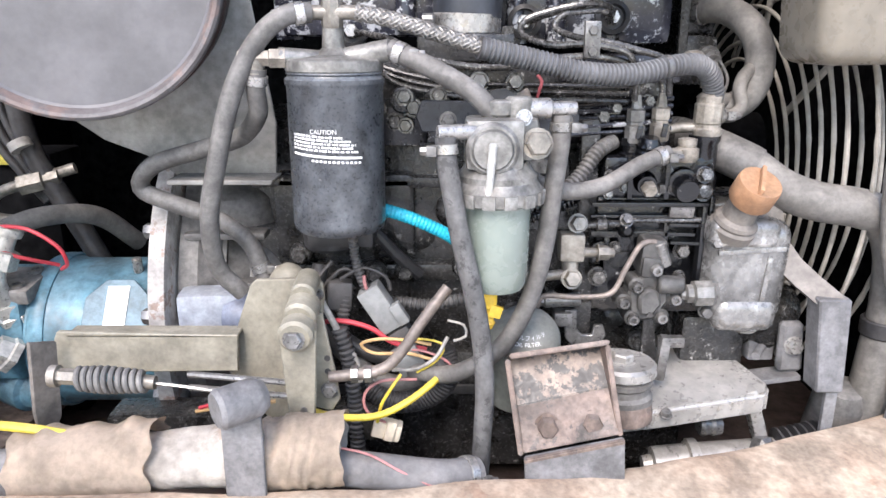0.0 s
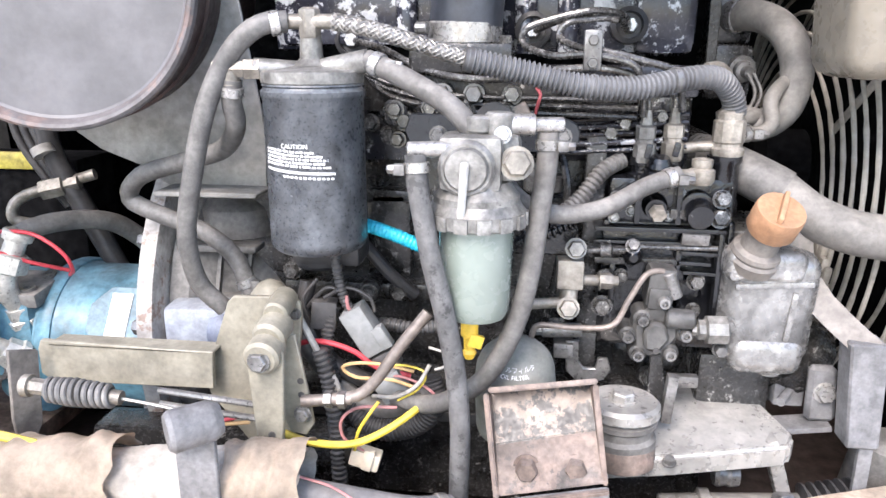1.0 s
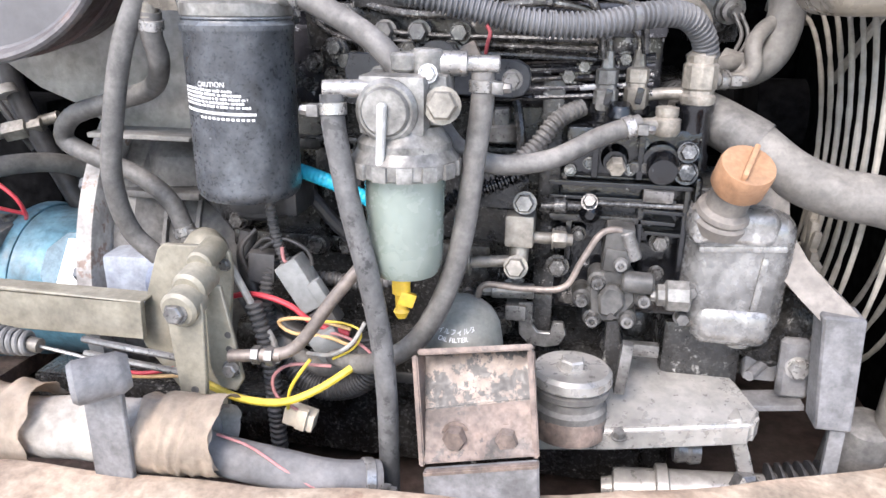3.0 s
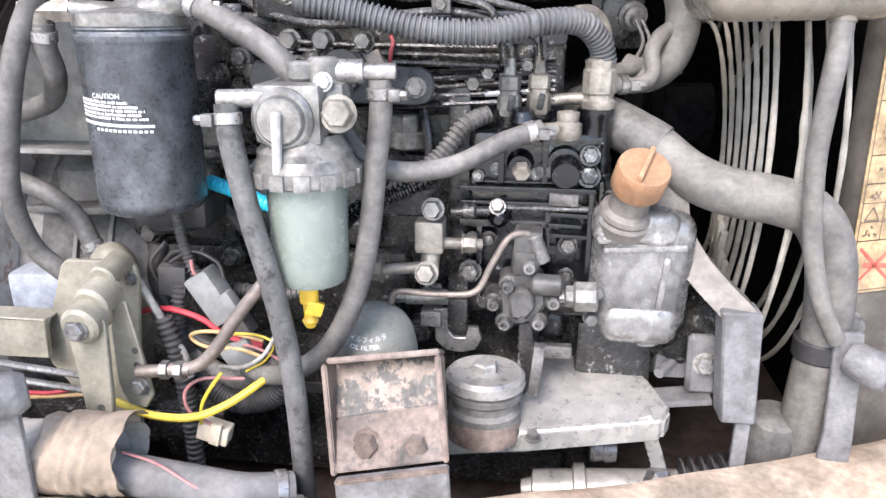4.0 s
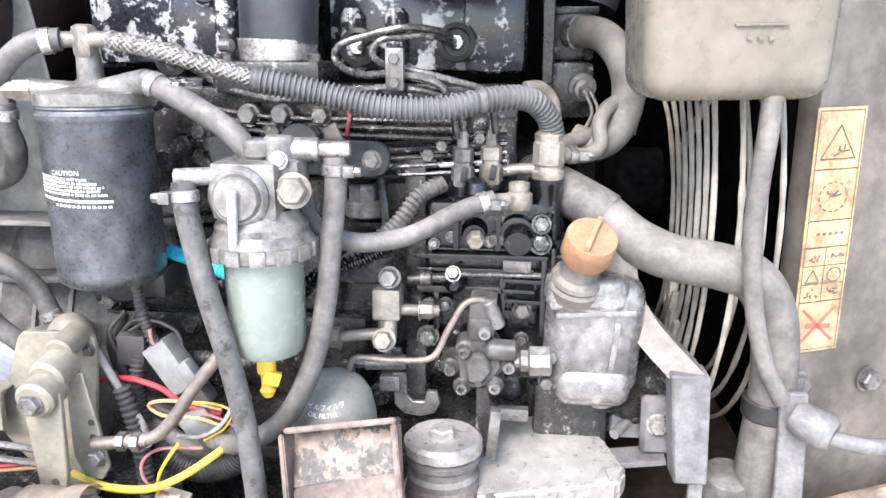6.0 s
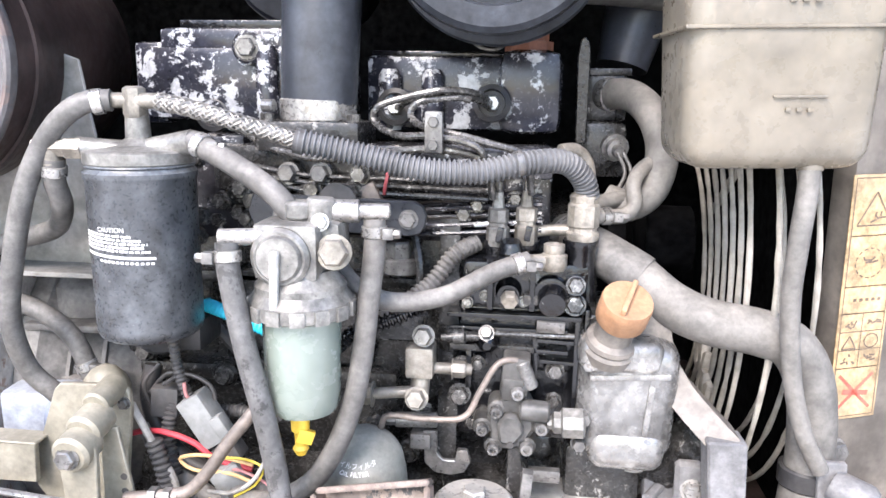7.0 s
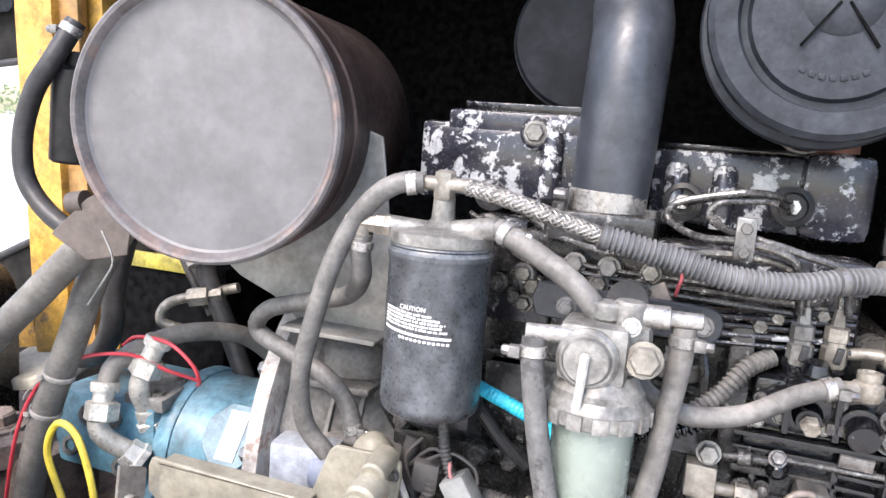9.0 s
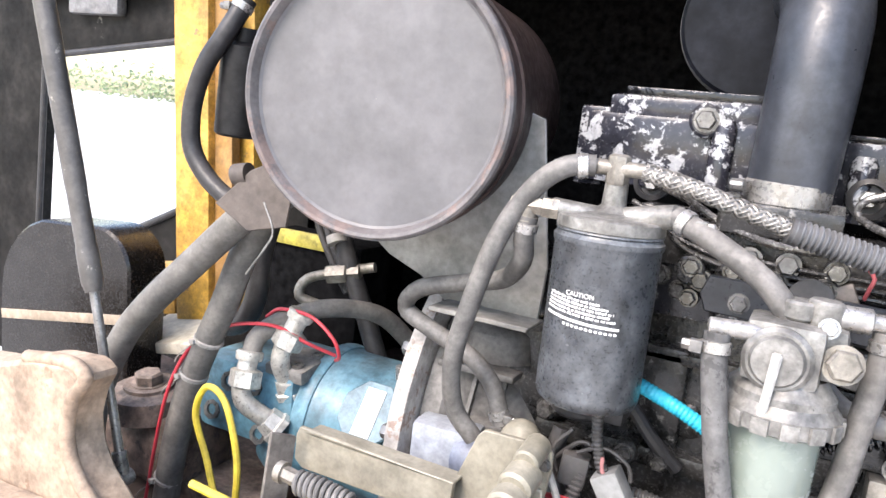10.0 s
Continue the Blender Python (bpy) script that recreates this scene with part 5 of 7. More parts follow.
hose("hydraulic_hose", [(-0.548, 0.79, 1.226), (-0.546, 0.80, 1.248), (-0.525, 0.83, 1.270), (-0.485, 0.87, 1.285), (-0.445, 0.93, 1.272), (-0.42, 0.99, 1.22)], 0.0125, RUBBER_PALE, "dusty hydraulic hose curving behind the pump", "hydraulic hoses")
b = B()
tube(b, [(-0.55, 0.93, 1.265), (-0.578, 0.92, 1.275), (-0.572, 0.93, 1.30), (-0.52, 0.95, 1.318), (-0.48, 0.96, 1.33)], 0.0075, 12)
lathe(b, (-0.545, 0.94, 1.31), (1, 0.2, 0.22), [(0, 0.014), (0.03, 0.014), (0.032, 0.010), (0.05, 0.010)], 6)
tagged(part("return_elbow", b, BRASS), "bent plated pipe with a hexagon nut in the dark", "pipe")
hose("black_hose", [(-0.545, 0.96, 1.42), (-0.53, 0.955, 1.35), (-0.485, 0.95, 1.265), (-0.45, 0.95, 1.19), (-0.43, 0.96, 1.12)], 0.014, RUBBER_DARK, "black hose hanging behind the pump", "hydraulic hoses")
for k in range(3):
    hose("black_cable", [(-0.60 + 0.012 * k, 0.97, 1.42), (-0.585 + 0.014 * k, 0.965, 1.37), (-0.55 + 0.012 * k, 0.96, 1.32), (-0.52, 0.955, 1.285)], 0.0055, RUBBER_DARK, "black cable in the dark behind the drum", "black cables")
b = B()
rod(b, (-0.5405, 0.944, 1.367), (-0.535, 0.942, 1.357), 0.0148, 14)
tagged(part("cable_tie", b, WHITE_WIRE), "white cable tie round the black hose", "cable tie")
# yellow box behind
yb = thing("yellow_box", (-0.64, 1.03, 1.3), "box with a yellow painted top and a shade-black body behind the drum", "box")
# body added down to the floor, coloured as the shade behind the drum
part("body", box(B(), (-0.64, 1.06, 1.14), (0.20, 0.09, 0.40), bev=0.006), BAY_SHADE, yb)
part("yellow_front", box(B(), (-0.655, 1.012, 1.337), (0.135, 0.01, 0.024), bev=0.002), mat("grimy_yellow", (0.42, 0.36, 0.03), 0.5, dust=0.25, var=0.3, grime=0.5), yb, "yellow painted strip")

# ---- large drum ----
DC, DN = Vector((-0.3115, 0.651, 1.555)), Vector((math.sin(0.185), -math.cos(0.185), -0.038)).normalized()
drum = thing("air_cleaner_drum", DC - DN * 0.1, "large round grey-brown metal drum with a rusty rim", "drum")
b = B()
lathe(b, DC, -DN, [(0.012, 0.0005), (0.012, 0.02), (0.0115, 0.04), (0.0115, 0.06), (0.012, 0.08), (0.012, 0.1), (0.012, 0.117), (0.010, 0.1195)], 80, cap=False)
part("face", b, DRUM, drum, "dusty blue-grey round lid")
b = B()
lathe(b, DC, -DN, [(0.010, 0.1195), (0.004, 0.1215), (0.001, 0.1235), (0.0, 0.1265), (0.002, 0.129), (0.008, 0.1305), (0.014, 0.129)], 80, cap=False)
part("rim", b, DRUM_RIM, drum, "rolled rim rusted pinkish brown")
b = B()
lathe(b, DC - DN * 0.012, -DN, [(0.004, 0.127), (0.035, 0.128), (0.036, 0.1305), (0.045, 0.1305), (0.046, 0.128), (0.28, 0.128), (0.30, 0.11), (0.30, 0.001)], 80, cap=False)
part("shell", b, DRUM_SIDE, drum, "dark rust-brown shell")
# sheet bracket under the drum
sb = thing("sheet_bracket", (-0.24, 0.78, 1.35), "dusty grey folded sheet bracket carrying the drum", "bracket")
b = B()
plate(b, [(-0.25, 1.575), (-0.191, 1.555), (-0.169, 1.41), (-0.172, 1.352), (-0.275, 1.352), (-0.31, 1.376), (-0.352, 1.392), (-0.42, 1.44), (-0.42, 1.60)], 0.004, pose(0, 0.778, 0), 0.001)
part("panel", b, SHEET, sb)
b = B()
plate(b, [(-0.275, 0), (-0.168, 0), (-0.166, 0.005), (-0.275, 0.005)], 0.045, pose(0, 0.735, 1.352), 0.001)
part("bottom_flange", b, SHEET, sb)
# twisted bracket, side canister and its hose left of the drum
tb = thing("drum_strap", (-0.47, 0.69, 1.43), "bent sheet strap at the drum with a loose wire", "bracket")
b = B()
plate(b, [(-0.04, -0.005), (0.0, 0.035), (0.03, 0.05), (0.05, 0.02), (0.045, -0.02), (0.0, -0.03)], 0.003, pose(-0.475, 0.685, 1.435, 0, 0, 12))
lathe(b, (-0.50, 0.69, 1.462), (1, 0.1, 0.2), [(0, 0.012), (0.018, 0.012)], 16)
part("strap", b, mat("brown_sheet", (0.075, 0.06, 0.052), 0.55, dust=0.35, var=0.3, tint=(0.17, 0.14, 0.12)), tb)
b = B()
tube(b, [(-0.45, 0.68, 1.44), (-0.434, 0.678, 1.412), (-0.445, 0.678, 1.39), (-0.468, 0.68, 1.36)], 0.0012, 6)
part("wire", b, STEEL, tb)
can = thing("side_canister", (-0.515, 0.73, 1.5), "small black canister beside the drum", "canister")
b = B()
lathe(b, (-0.543, 0.735, 1.50), (0.05, 0, 1), [(0, 0.022), (0.003, 0.026), (0.10, 0.026), (0.105, 0.018), (0.12, 0.018)], 28)
part("body", b, mat("satin_black", (0.005, 0.005, 0.006), 0.4, dust=0.02, var=0.3, spec=0.2), can)
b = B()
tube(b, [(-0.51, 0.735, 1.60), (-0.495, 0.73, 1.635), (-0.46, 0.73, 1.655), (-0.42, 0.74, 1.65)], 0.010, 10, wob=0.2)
# fitting coloured with the same near-black as the bay's shade
part("top_fitting", b, BAY_SHADE, can)
hose("canister_hose", [(-0.525, 0.72, 1.65), (-0.54, 0.705, 1.61), (-0.562, 0.70, 1.575), (-0.578, 0.70, 1.53), (-0.576, 0.70, 1.485), (-0.553, 0.70, 1.455), (-0.52, 0.70, 1.435), (-0.48, 0.70, 1.425)], 0.0105, RUBBER_DARK, "black hose looping beside the canister", clamps=((0, -1),))

# ---- left side ----
# the two thick hoses get paler rubber to make up for missing light
hose("hydraulic_hose", [(-0.47, 0.74, 1.445), (-0.505, 0.72, 1.418), (-0.589, 0.72, 1.342), (-0.655, 0.72, 1.28), (-0.70, 0.72, 1.225), (-0.745, 0.72, 1.13), (-0.76, 0.72, 1.02), (-0.76, 0.72, 0.95)], 0.0175, RUBBER_PALE, "thick dusty hydraulic hose bending down beside the yellow post", "hydraulic hoses")
hose("hydraulic_hose", [(-0.515, 0.78, 1.43), (-0.537, 0.76, 1.373), (-0.571, 0.76, 1.289), (-0.613, 0.76, 1.191), (-0.640, 0.76, 1.09), (-0.66, 0.76, 0.95)], 0.0175, RUBBER_PALE, "thick dusty hydraulic hose with cable ties", "hydraulic hoses")
hose("hydraulic_hose", [(-0.58, 0.86, 1.42), (-0.594, 0.85, 1.34), (-0.598, 0.85, 1.28), (-0.63, 0.86, 1.235), (-0.70, 0.88, 1.21)], 0.0155, RUBBER_DARK, "dark hydraulic hose behind", "hydraulic hoses")
for z, x in ((1.237, -0.593), (1.186, -0.615), (1.03, -0.652)):
    b = B()
    d = Vector((0.35, 0, 1)).normalized()
    lathe(b, (x, 0.76, z), d, [(0, 0.0182), (0.001, 0.0192), (0.005, 0.0192), (0.006, 0.0182)], 20)
    box(b, (x - 0.008, 0.741, z + 0.003), (0.008, 0.006, 0.006), bev=0.001)
    tube(b, [(x - 0.008, 0.741, z), (x - 0.03, 0.74, z - 0.02), (x - 0.035, 0.74, z - 0.03)], 0.001, 5)
    tagged(part("cable_tie", b, WHITE_WIRE), "pale plastic cable tie round the hose", "cable tie", "cable ties")
wire("red_wire", [(-0.672, 0.742, 1.0), (-0.638, 0.738, 1.16), (-0.606, 0.75, 1.236), (-0.57, 0.77, 1.262), (-0.524, 0.80, 1.266), (-0.485, 0.82, 1.248), (-0.46, 0.85, 1.23)], 0.0024, RED_WIRE, "red wire strapped to the hydraulic hose")
wire("red_wire", [(-0.56, 0.83, 1.265), (-0.53, 0.82, 1.283), (-0.474, 0.81, 1.287), (-0.438, 0.81, 1.266), (-0.434, 0.82, 1.242), (-0.452, 0.84, 1.228)], 0.0024, RED_WIRE, "red wire looped over the blue pump")
wire("yellow_wire", [(-0.52, 0.715, 1.05), (-0.545, 0.72, 1.105), (-0.568, 0.72, 1.160), (-0.553, 0.72, 1.199), (-0.524, 0.72, 1.190), (-0.503, 0.72, 1.14), (-0.497, 0.72, 1.10), (-0.495, 0.715, 1.05)], 0.0042, YELLOW_WIRE, "thick yellow wire bent in an upright loop")
# gas strut
strut = thing("gas_strut", (-0.58, 0.63, 1.12), "grey gas strut holding the hood", "strut")
b = B()
lathe(b, (-0.76, 0.62, 1.75), (Vector((-0.628, 0.62, 1.318)) - Vector((-0.76, 0.62, 1.75))), [(0, 0.0115), (0.33, 0.0115), (0.345, 0.0108), (0.40, 0.0108), (0.405, 0.0118), (0.44, 0.0118), (0.452, 0.009)], 20)
part("cylinder", b, mat("strut_grey", (0.045, 0.043, 0.041), 0.4, dust=0.2, var=0.3, chips=(0.3, 0.28, 0.25), chip_size=60, chip_cut=0.62), strut)
b = B()
rod(b, (-0.628, 0.62, 1.318), (-0.578, 0.62, 1.14), 0.0052, 12)
part("rod", b, STEEL, strut)
b = B()
rod(b, (-0.58, 0.62, 1.145), (-0.572, 0.62, 1.115), 0.008, 12, 0.001)
lathe(b, (-0.572, 0.62, 1.115), (0, -1, 0), [(-0.01, 0.009), (0.008, 0.009), (0.011, 0.006)], 14)
part("end_joint", b, STEEL, strut)
# black rounded cover at the left, with a tan stripe
bc = thing("black_cover", (-1.0, 0.88, 0.97), "chipped black rounded cover with a tan stripe", "cover")
prof = [(-0.15, -0.24), (0.135, -0.24), (0.138, 0.02)] + [(0.068 + 0.07 * math.cos(radians(a)), 0.065 + 0.07 * math.sin(radians(a))) for a in range(0, 91, 15)] + [(-0.02 + 0.13 * math.cos(radians(a)), 0.0 + 0.132 * math.sin(radians(a))) for a in range(105, 181, 15)]
part("shell", plate(B(), prof, 0.08, pose(-0.995, 0.85, 1.19, 0, 0, 4), 0.004), mat("chipped_black", (0.008, 0.007, 0.0065), 0.22, dust=0.06, var=0.3, tint=(0.12, 0.09, 0.07), chips=(0.2, 0.22, 0.3), chip_size=30, chip_cut=0.69), bc)
part("stripe", box(B(), (-0.998, 0.847, 1.165), (0.28, 0.004, 0.016), (0, -9, 4), bev=0.001), mat("tan_stripe", (0.36, 0.28, 0.2), 0.8, dust=0.3), bc)
# rusty counterweight lip at the lower left
cwt = thing("body_corner", (-0.66, 0.55, 1.05), "rusty pinkish body corner panel", "panel")
b = B()
poly = [(-0.95, 0.95), (-0.49, 0.95), (-0.50, 1.10), (-0.527, 1.128), (-0.550, 1.147), (-0.566, 1.172), (-0.571, 1.20), (-0.563, 1.232), (-0.548, 1.255), (-0.565, 1.266), (-0.62, 1.260), (-0.70, 1.235), (-0.95, 1.20)]
plate(b, poly, 0.05, pose(0, 0.545, 0), 0.005)
part("panel", b, RAIL, cwt)
part("rolled_edge", tube(B(), [(-0.49, 0.549, 1.02), (-0.50, 0.549, 1.10), (-0.527, 0.549, 1.128), (-0.550, 0.549, 1.147), (-0.566, 0.549, 1.172), (-0.571, 0.549, 1.20), (-0.563, 0.549, 1.232), (-0.548, 0.551, 1.257), (-0.575, 0.553, 1.266), (-0.64, 0.553, 1.256)], 0.0075, 12), RAIL, cwt, "rounded worn edge of the panel")
structure("sill", box(B(), (-0.8, 0.95, 1.0), (0.5, 0.3, 0.03), (0, 4, 0), bev=0.006), RUST, "dusty brown floor plate by the yellow post", "floor")
# dirty bolted lug behind it
lug = thing("bolted_lug", (-0.75, 0.82, 1.0), "rusty mounting lug with a large hexagon bolt", "lug")
b = B()
box(b, (-0.74, 0.84, 1.05), (0.16, 0.12, 0.10), bev=0.015)
lathe(b, (-0.745, 0.81, 1.09), (0, -0.1, 1), [(0, 0.06), (0.03, 0.055), (0.035, 0.035), (0.04, 0.035)], 28)
part("casting", b, RUST, lug)
part("bolt", bolt(B(), (-0.745, 0.806, 1.13), (0, -0.1, 1), 0.02, 0.016), RUST, lug)
# yellow body posts
yp = thing("yellow_post", (-0.83, 1.0, 1.1), "yellow painted body post with worn paint", "post", "yellow posts")
b = B()
box(b, (-0.908, 1.03, 1.60), (0.078, 0.04, 0.9), (0, -4.3, 0), bev=0.005)
part("post", b, YELLOW_PAINT, yp)
yp = thing("yellow_post", (-0.76, 1.03, 1.1), "yellow painted body post with worn paint", "post", "yellow posts")
b = B()
box(b, (-0.84, 1.075, 1.60), (0.06, 0.04, 0.88), (0, -4.3, 0), bev=0.005)
part("post", b, YELLOW_PAINT, yp)
part("edge_strip", box(B(), (-0.852, 1.035, 1.62), (0.04, 0.02, 0.9), (0, -4.3, 0), bev=0.003), mat("brown_ochre_paint", (0.34, 0.17, 0.03), 0.6, dust=0.3, var=0.3), yp)
b = B()
box(b, (-1.17, 1.1, 1.145), (0.36, 0.05, 0.10), (0, -10, 0), bev=0.01)
tagged(part("yellow_beam", b, YELLOW_PAINT), "yellow painted lower body beam", "beam")
b = B()
box(b, (-0.865, 0.98, 1.14), (0.18, 0.12, 0.02), (14, -12, 0), bev=0.004)
tagged(part("dusty_ledge", b, PALE_DUST), "dusty folded ledge below the yellow post", "ledge")
# left outer wall with its open window
wl = B()
hole = [(-1.72, 1.10), (-1.44, 1.178), (-1.205, 1.290), (-1.215, 1.66), (-1.70, 1.60)]
outer = [(-2.6, 0.8), (-1.44, 0.8), (-0.86, 0.8), (-0.86, 2.05), (-2.6, 2.05)]
sides = []
for y in (1.30, 1.33):
    o = [wl.verts.new((x, y, z)) for x, z in outer]
    h = [wl.verts.new((x, y, z)) for x, z in hole]
    sides.append(h)
    for i in range(5):
        j = (i + 1) % 5
        wl.faces.new((o[i], o[j], h[j], h[i]))
for i in range(5):
    j = (i + 1) % 5
    wl.faces.new((sides[0][i], sides[0][j], sides[1][j], sides[1][i]))
structure("wall_left", wl, mat("dirty_black_panel", (0.009, 0.008, 0.007), 0.6, dust=0.07, var=0.5, size=16, tint=(0.14, 0.12, 0.1), chips=(0.16, 0.15, 0.13), chip_size=9, chip_cut=0.66, grime=0.7, spec=0.12), "dirty dark panel with an open window", "wall")
wf = B()
for (x0, z0), (x1, z1) in zip(hole, hole[1:] + hole[:1]):
    rod(wf, (x0, 1.297, z0), (x1, 1.297, z1), 0.008, 10)
structure("window_1", wf, RUBBER_DARK, "black rubber rim of the open window", "window")
b = B()
tube(b, [(-1.75, 1.275, 1.765), (-1.55, 1.275, 1.775), (-1.3, 1.275, 1.78)], 0.03, 12, wob=0.3)
box(b, (-1.5, 1.285, 1.725), (0.17, 0.03, 0.045), bev=0.01)
tagged(part("hood_bar", b, GREY_PAINT), "dusty bar under the hood edge", "bar")
# far bushes outside the window, their green paled for the daylight glare
bush = B()
rnd = random.Random(7)
for k in range(2600):
    c = Vector((-105 + rnd.gauss(0, 22), 108 + rnd.gauss(0, 4), abs(rnd.gauss(2.0, 2.2))))
    a, e = rnd.uniform(0, 6.28), rnd.uniform(-0.6, 0.9)
    u = Vector((math.cos(a), math.sin(a), e)).normalized() * rnd.uniform(0.3, 0.8)
    v = u.cross(Vector((rnd.random(), rnd.random(), rnd.random()))).normalized() * u.length * 0.5
    bush.faces.new([bush.verts.new(c + q) for q in (-u, v, u, -v)])
tagged(part("bushes", bush, LEAF_GLARE), "green bushes far off, paled to look overexposed by daylight", "bush", kind="stuff")

# ---- elbow duct and air cleaner ----
duct = thing("intake_elbow", (0.035, 0.82, 1.5), "dark grey rubber intake elbow on a metal clamp", "duct")
b = B()
tube(b, [(0.032, 0.815, 1.518), (0.034, 0.815, 1.56), (0.036, 0.818, 1.62), (0.036, 0.832, 1.668), (0.030, 0.865, 1.696), (0.022, 0.92, 1.708), (0.015, 0.99, 1.71)], (0.0365, 0.040), 32, step=0.006)
part("elbow", b, DUCT, duct)
b = B()
lathe(b, (0.031, 0.815, 1.50), (0, 0, 1), [(0, 0.0355), (0.002, 0.0372), (0.02, 0.0372), (0.022, 0.0355)], 40)
cl = part("clamp", b, BRIGHT, duct, "bright wide hose clamp")
b = B()
rod(b, (-0.014, 0.785, 1.515), (-0.002, 0.782, 1.515), 0.006, 10, 0.001)
part("clamp_bolt", b, STEEL, cl)
rc = thing("round_canister", (-0.04, 1.0, 1.66), "dark round canister in the shade behind the elbow", "canister")
b = B()
lathe(b, (-0.028, 0.955, 1.680), (0.1, -1, 0), [(-0.2, 0.075), (-0.01, 0.078), (-0.004, 0.081), (0.004, 0.081), (0.008, 0.077), (0.009, 0.002)], 48)
part("body", b, CANISTER, rc)
b = B()
lathe(b, (-0.028, 0.962, 1.680), (0.1, -1, 0), [(-0.004, 0.0805), (-0.003, 0.083), (0.003, 0.083), (0.004, 0.0805)], 48)
part("lid_band", b, PLASTIC_BLACK, rc)
AC = Vector((0.2017, 0.7525, 1.6777))
ac = thing("air_cleaner", AC + Vector((0, 0.1, 0)), "black plastic air cleaner with a ribbed round lid", "air cleaner")
b = B()
lathe(b, AC, (0, 1, 0), [(0.006, 0.0005), (0.006, 0.02), (0.0055, 0.04), (0.006, 0.066), (0.012, 0.069), (0.012, 0.074), (0.0, 0.077), (-0.001, 0.094), (0.003, 0.099), (0.012, 0.1005), (0.018, 0.098)], 64, cap=False)
lid = part("lid", b, LID, ac, "dusty round black lid")
b = B()
lathe(b, AC + Vector((0, 0.018, 0)), (0, 1, 0), [(0, 0.096), (0.004, 0.092), (0.05, 0.093), (0.25, 0.091)], 64)
part("shell", b, PLASTIC_BLACK, ac)
b = B()
lathe(b, AC + Vector((0, 0.062, 0)), (0, 1, 0), [(0, 0.092), (0.001, 0.104), (0.004, 0.106), (0.010, 0.106), (0.013, 0.092)], 64)
part("shell_ring", b, LID, ac, "dusty raised ring of the shell")
part("hub", lathe(B(), AC + Vector((0, 0.006, 0.012)), (0, -1, 0), [(0, 0.030), (0.0015, 0.028), (0.003, 0.012), (0.0035, 0.003)], 28), LID, lid)
# star lines in near-black: the grooves' shade is put into the ribs' colour
for a in range(5):
    b = B()
    t0 = radians(18 + 72 * a)
    box(b, AC + Vector((0.026 * math.cos(t0), 0.003, 0.012 + 0.026 * math.sin(t0))), (0.042, 0.004, 0.0022), (0, -math.degrees(t0), 0), bev=0.0006)
    part("rib", b, BAY_SHADE, lid)
for k in range(7):
    t0 = radians(-118 + 9 * k)
    part("moulded_mark", box(B(), AC + Vector((0.050 * math.cos(t0), 0.0052, 0.050 * math.sin(t0))), (0.005, 0.002, 0.0045), (0, -math.degrees(t0) - 90, 0), bev=0.0006), LID, lid)
hose("intake_pipe", [(0.27, 0.92, 1.655), (0.34, 0.96, 1.655), (0.42, 1.0, 1.652), (0.54, 1.0, 1.648)], 0.033, RUBBER, "large dark intake pipe under the hood", seg=20)
hose("intake_pipe", [(0.34, 1.01, 1.56), (0.355, 1.02, 1.62), (0.375, 1.03, 1.68)], (0.03, 0.045), DUCT, "dark pipe rising behind the lifting eye", seg=20)
b = B()
tube(b, [(0.17, 0.85, 1.595), (0.18, 0.84, 1.575), (0.2, 0.84, 1.57), (0.215, 0.85, 1.58), (0.22, 0.86, 1.59)], 0.0015, 6)
tagged(part("spring_clip", b, STEEL), "thin wire clip under the air cleaner", "clip")

# ---- cooling system on the right ----
G2 = "coolant hoses"
lower = hose("radiator_hose", [(0.275, 0.86, 1.388), (0.302, 0.82, 1.382), (0.334, 0.795, 1.368), (0.369, 0.775, 1.343), (0.402, 0.762, 1.331), (0.445, 0.755, 1.325), (0.475, 0.757, 1.312), (0.495, 0.76, 1.275), (0.504, 0.765, 1.21), (0.503, 0.77, 1.15), (0.50, 0.775, 1.06)], 0.0212, RUBBER_PALE, "thick pale dusty lower radiator hose", G2, seg=24, clamps=((0, 1),))
part("dark_sleeve", tube(B(), [(0.275, 0.86, 1.388), (0.302, 0.82, 1.382), (0.334, 0.795, 1.368), (0.345, 0.789, 1.362)], 0.0219, 24), RUBBER, lower, "darker bare rubber end of the hose")
b = B()
lathe(b, (0.504, 0.768, 1.175), (0, 0, 1), [(0, 0.023), (0.002, 0.0247), (0.018, 0.0247), (0.02, 0.023)], 28)
tagged(part("hose_band", b, RUBBER_DARK), "black band round the radiator hose", "clamp")
hose("radiator_hose", [(0.315, 0.945, 1.53), (0.341, 0.91, 1.528), (0.359, 0.875, 1.508), (0.368, 0.862, 1.475), (0.360, 0.857, 1.438), (0.338, 0.857, 1.420), (0.316, 0.865, 1.424)], 0.0165, RUBBER_PALE, "pale dusty upper radiator hose", G2, seg=20, clamps=((0, 1),))
hose("heater_hose", [(0.360, 0.858, 1.465), (0.345, 0.845, 1.456), (0.338, 0.836, 1.442), (0.340, 0.83, 1.424), (0.329, 0.826, 1.414), (0.302, 0.815, 1.415)], 0.0075, RUBBER_PALE, "small pale coolant hose at the brass fitting", G2, clamps=((1, 1),))
hose("heater_hose", [(0.342, 0.86, 1.428), (0.318, 0.845, 1.426), (0.295, 0.83, 1.42)], 0.0085, RUBBER_PALE, "short pale coolant hose", G2)
hose("heater_hose", [(0.265, 0.80, 1.478), (0.28, 0.81, 1.478), (0.292, 0.82, 1.465), (0.296, 0.825, 1.445)], 0.006, BRASS, "short bent brass pipe", G2)
res = thing("coolant_tank", (0.48, 0.78, 1.475), "stained tan plastic coolant tank hanging by the radiator", "tank")
b = B()
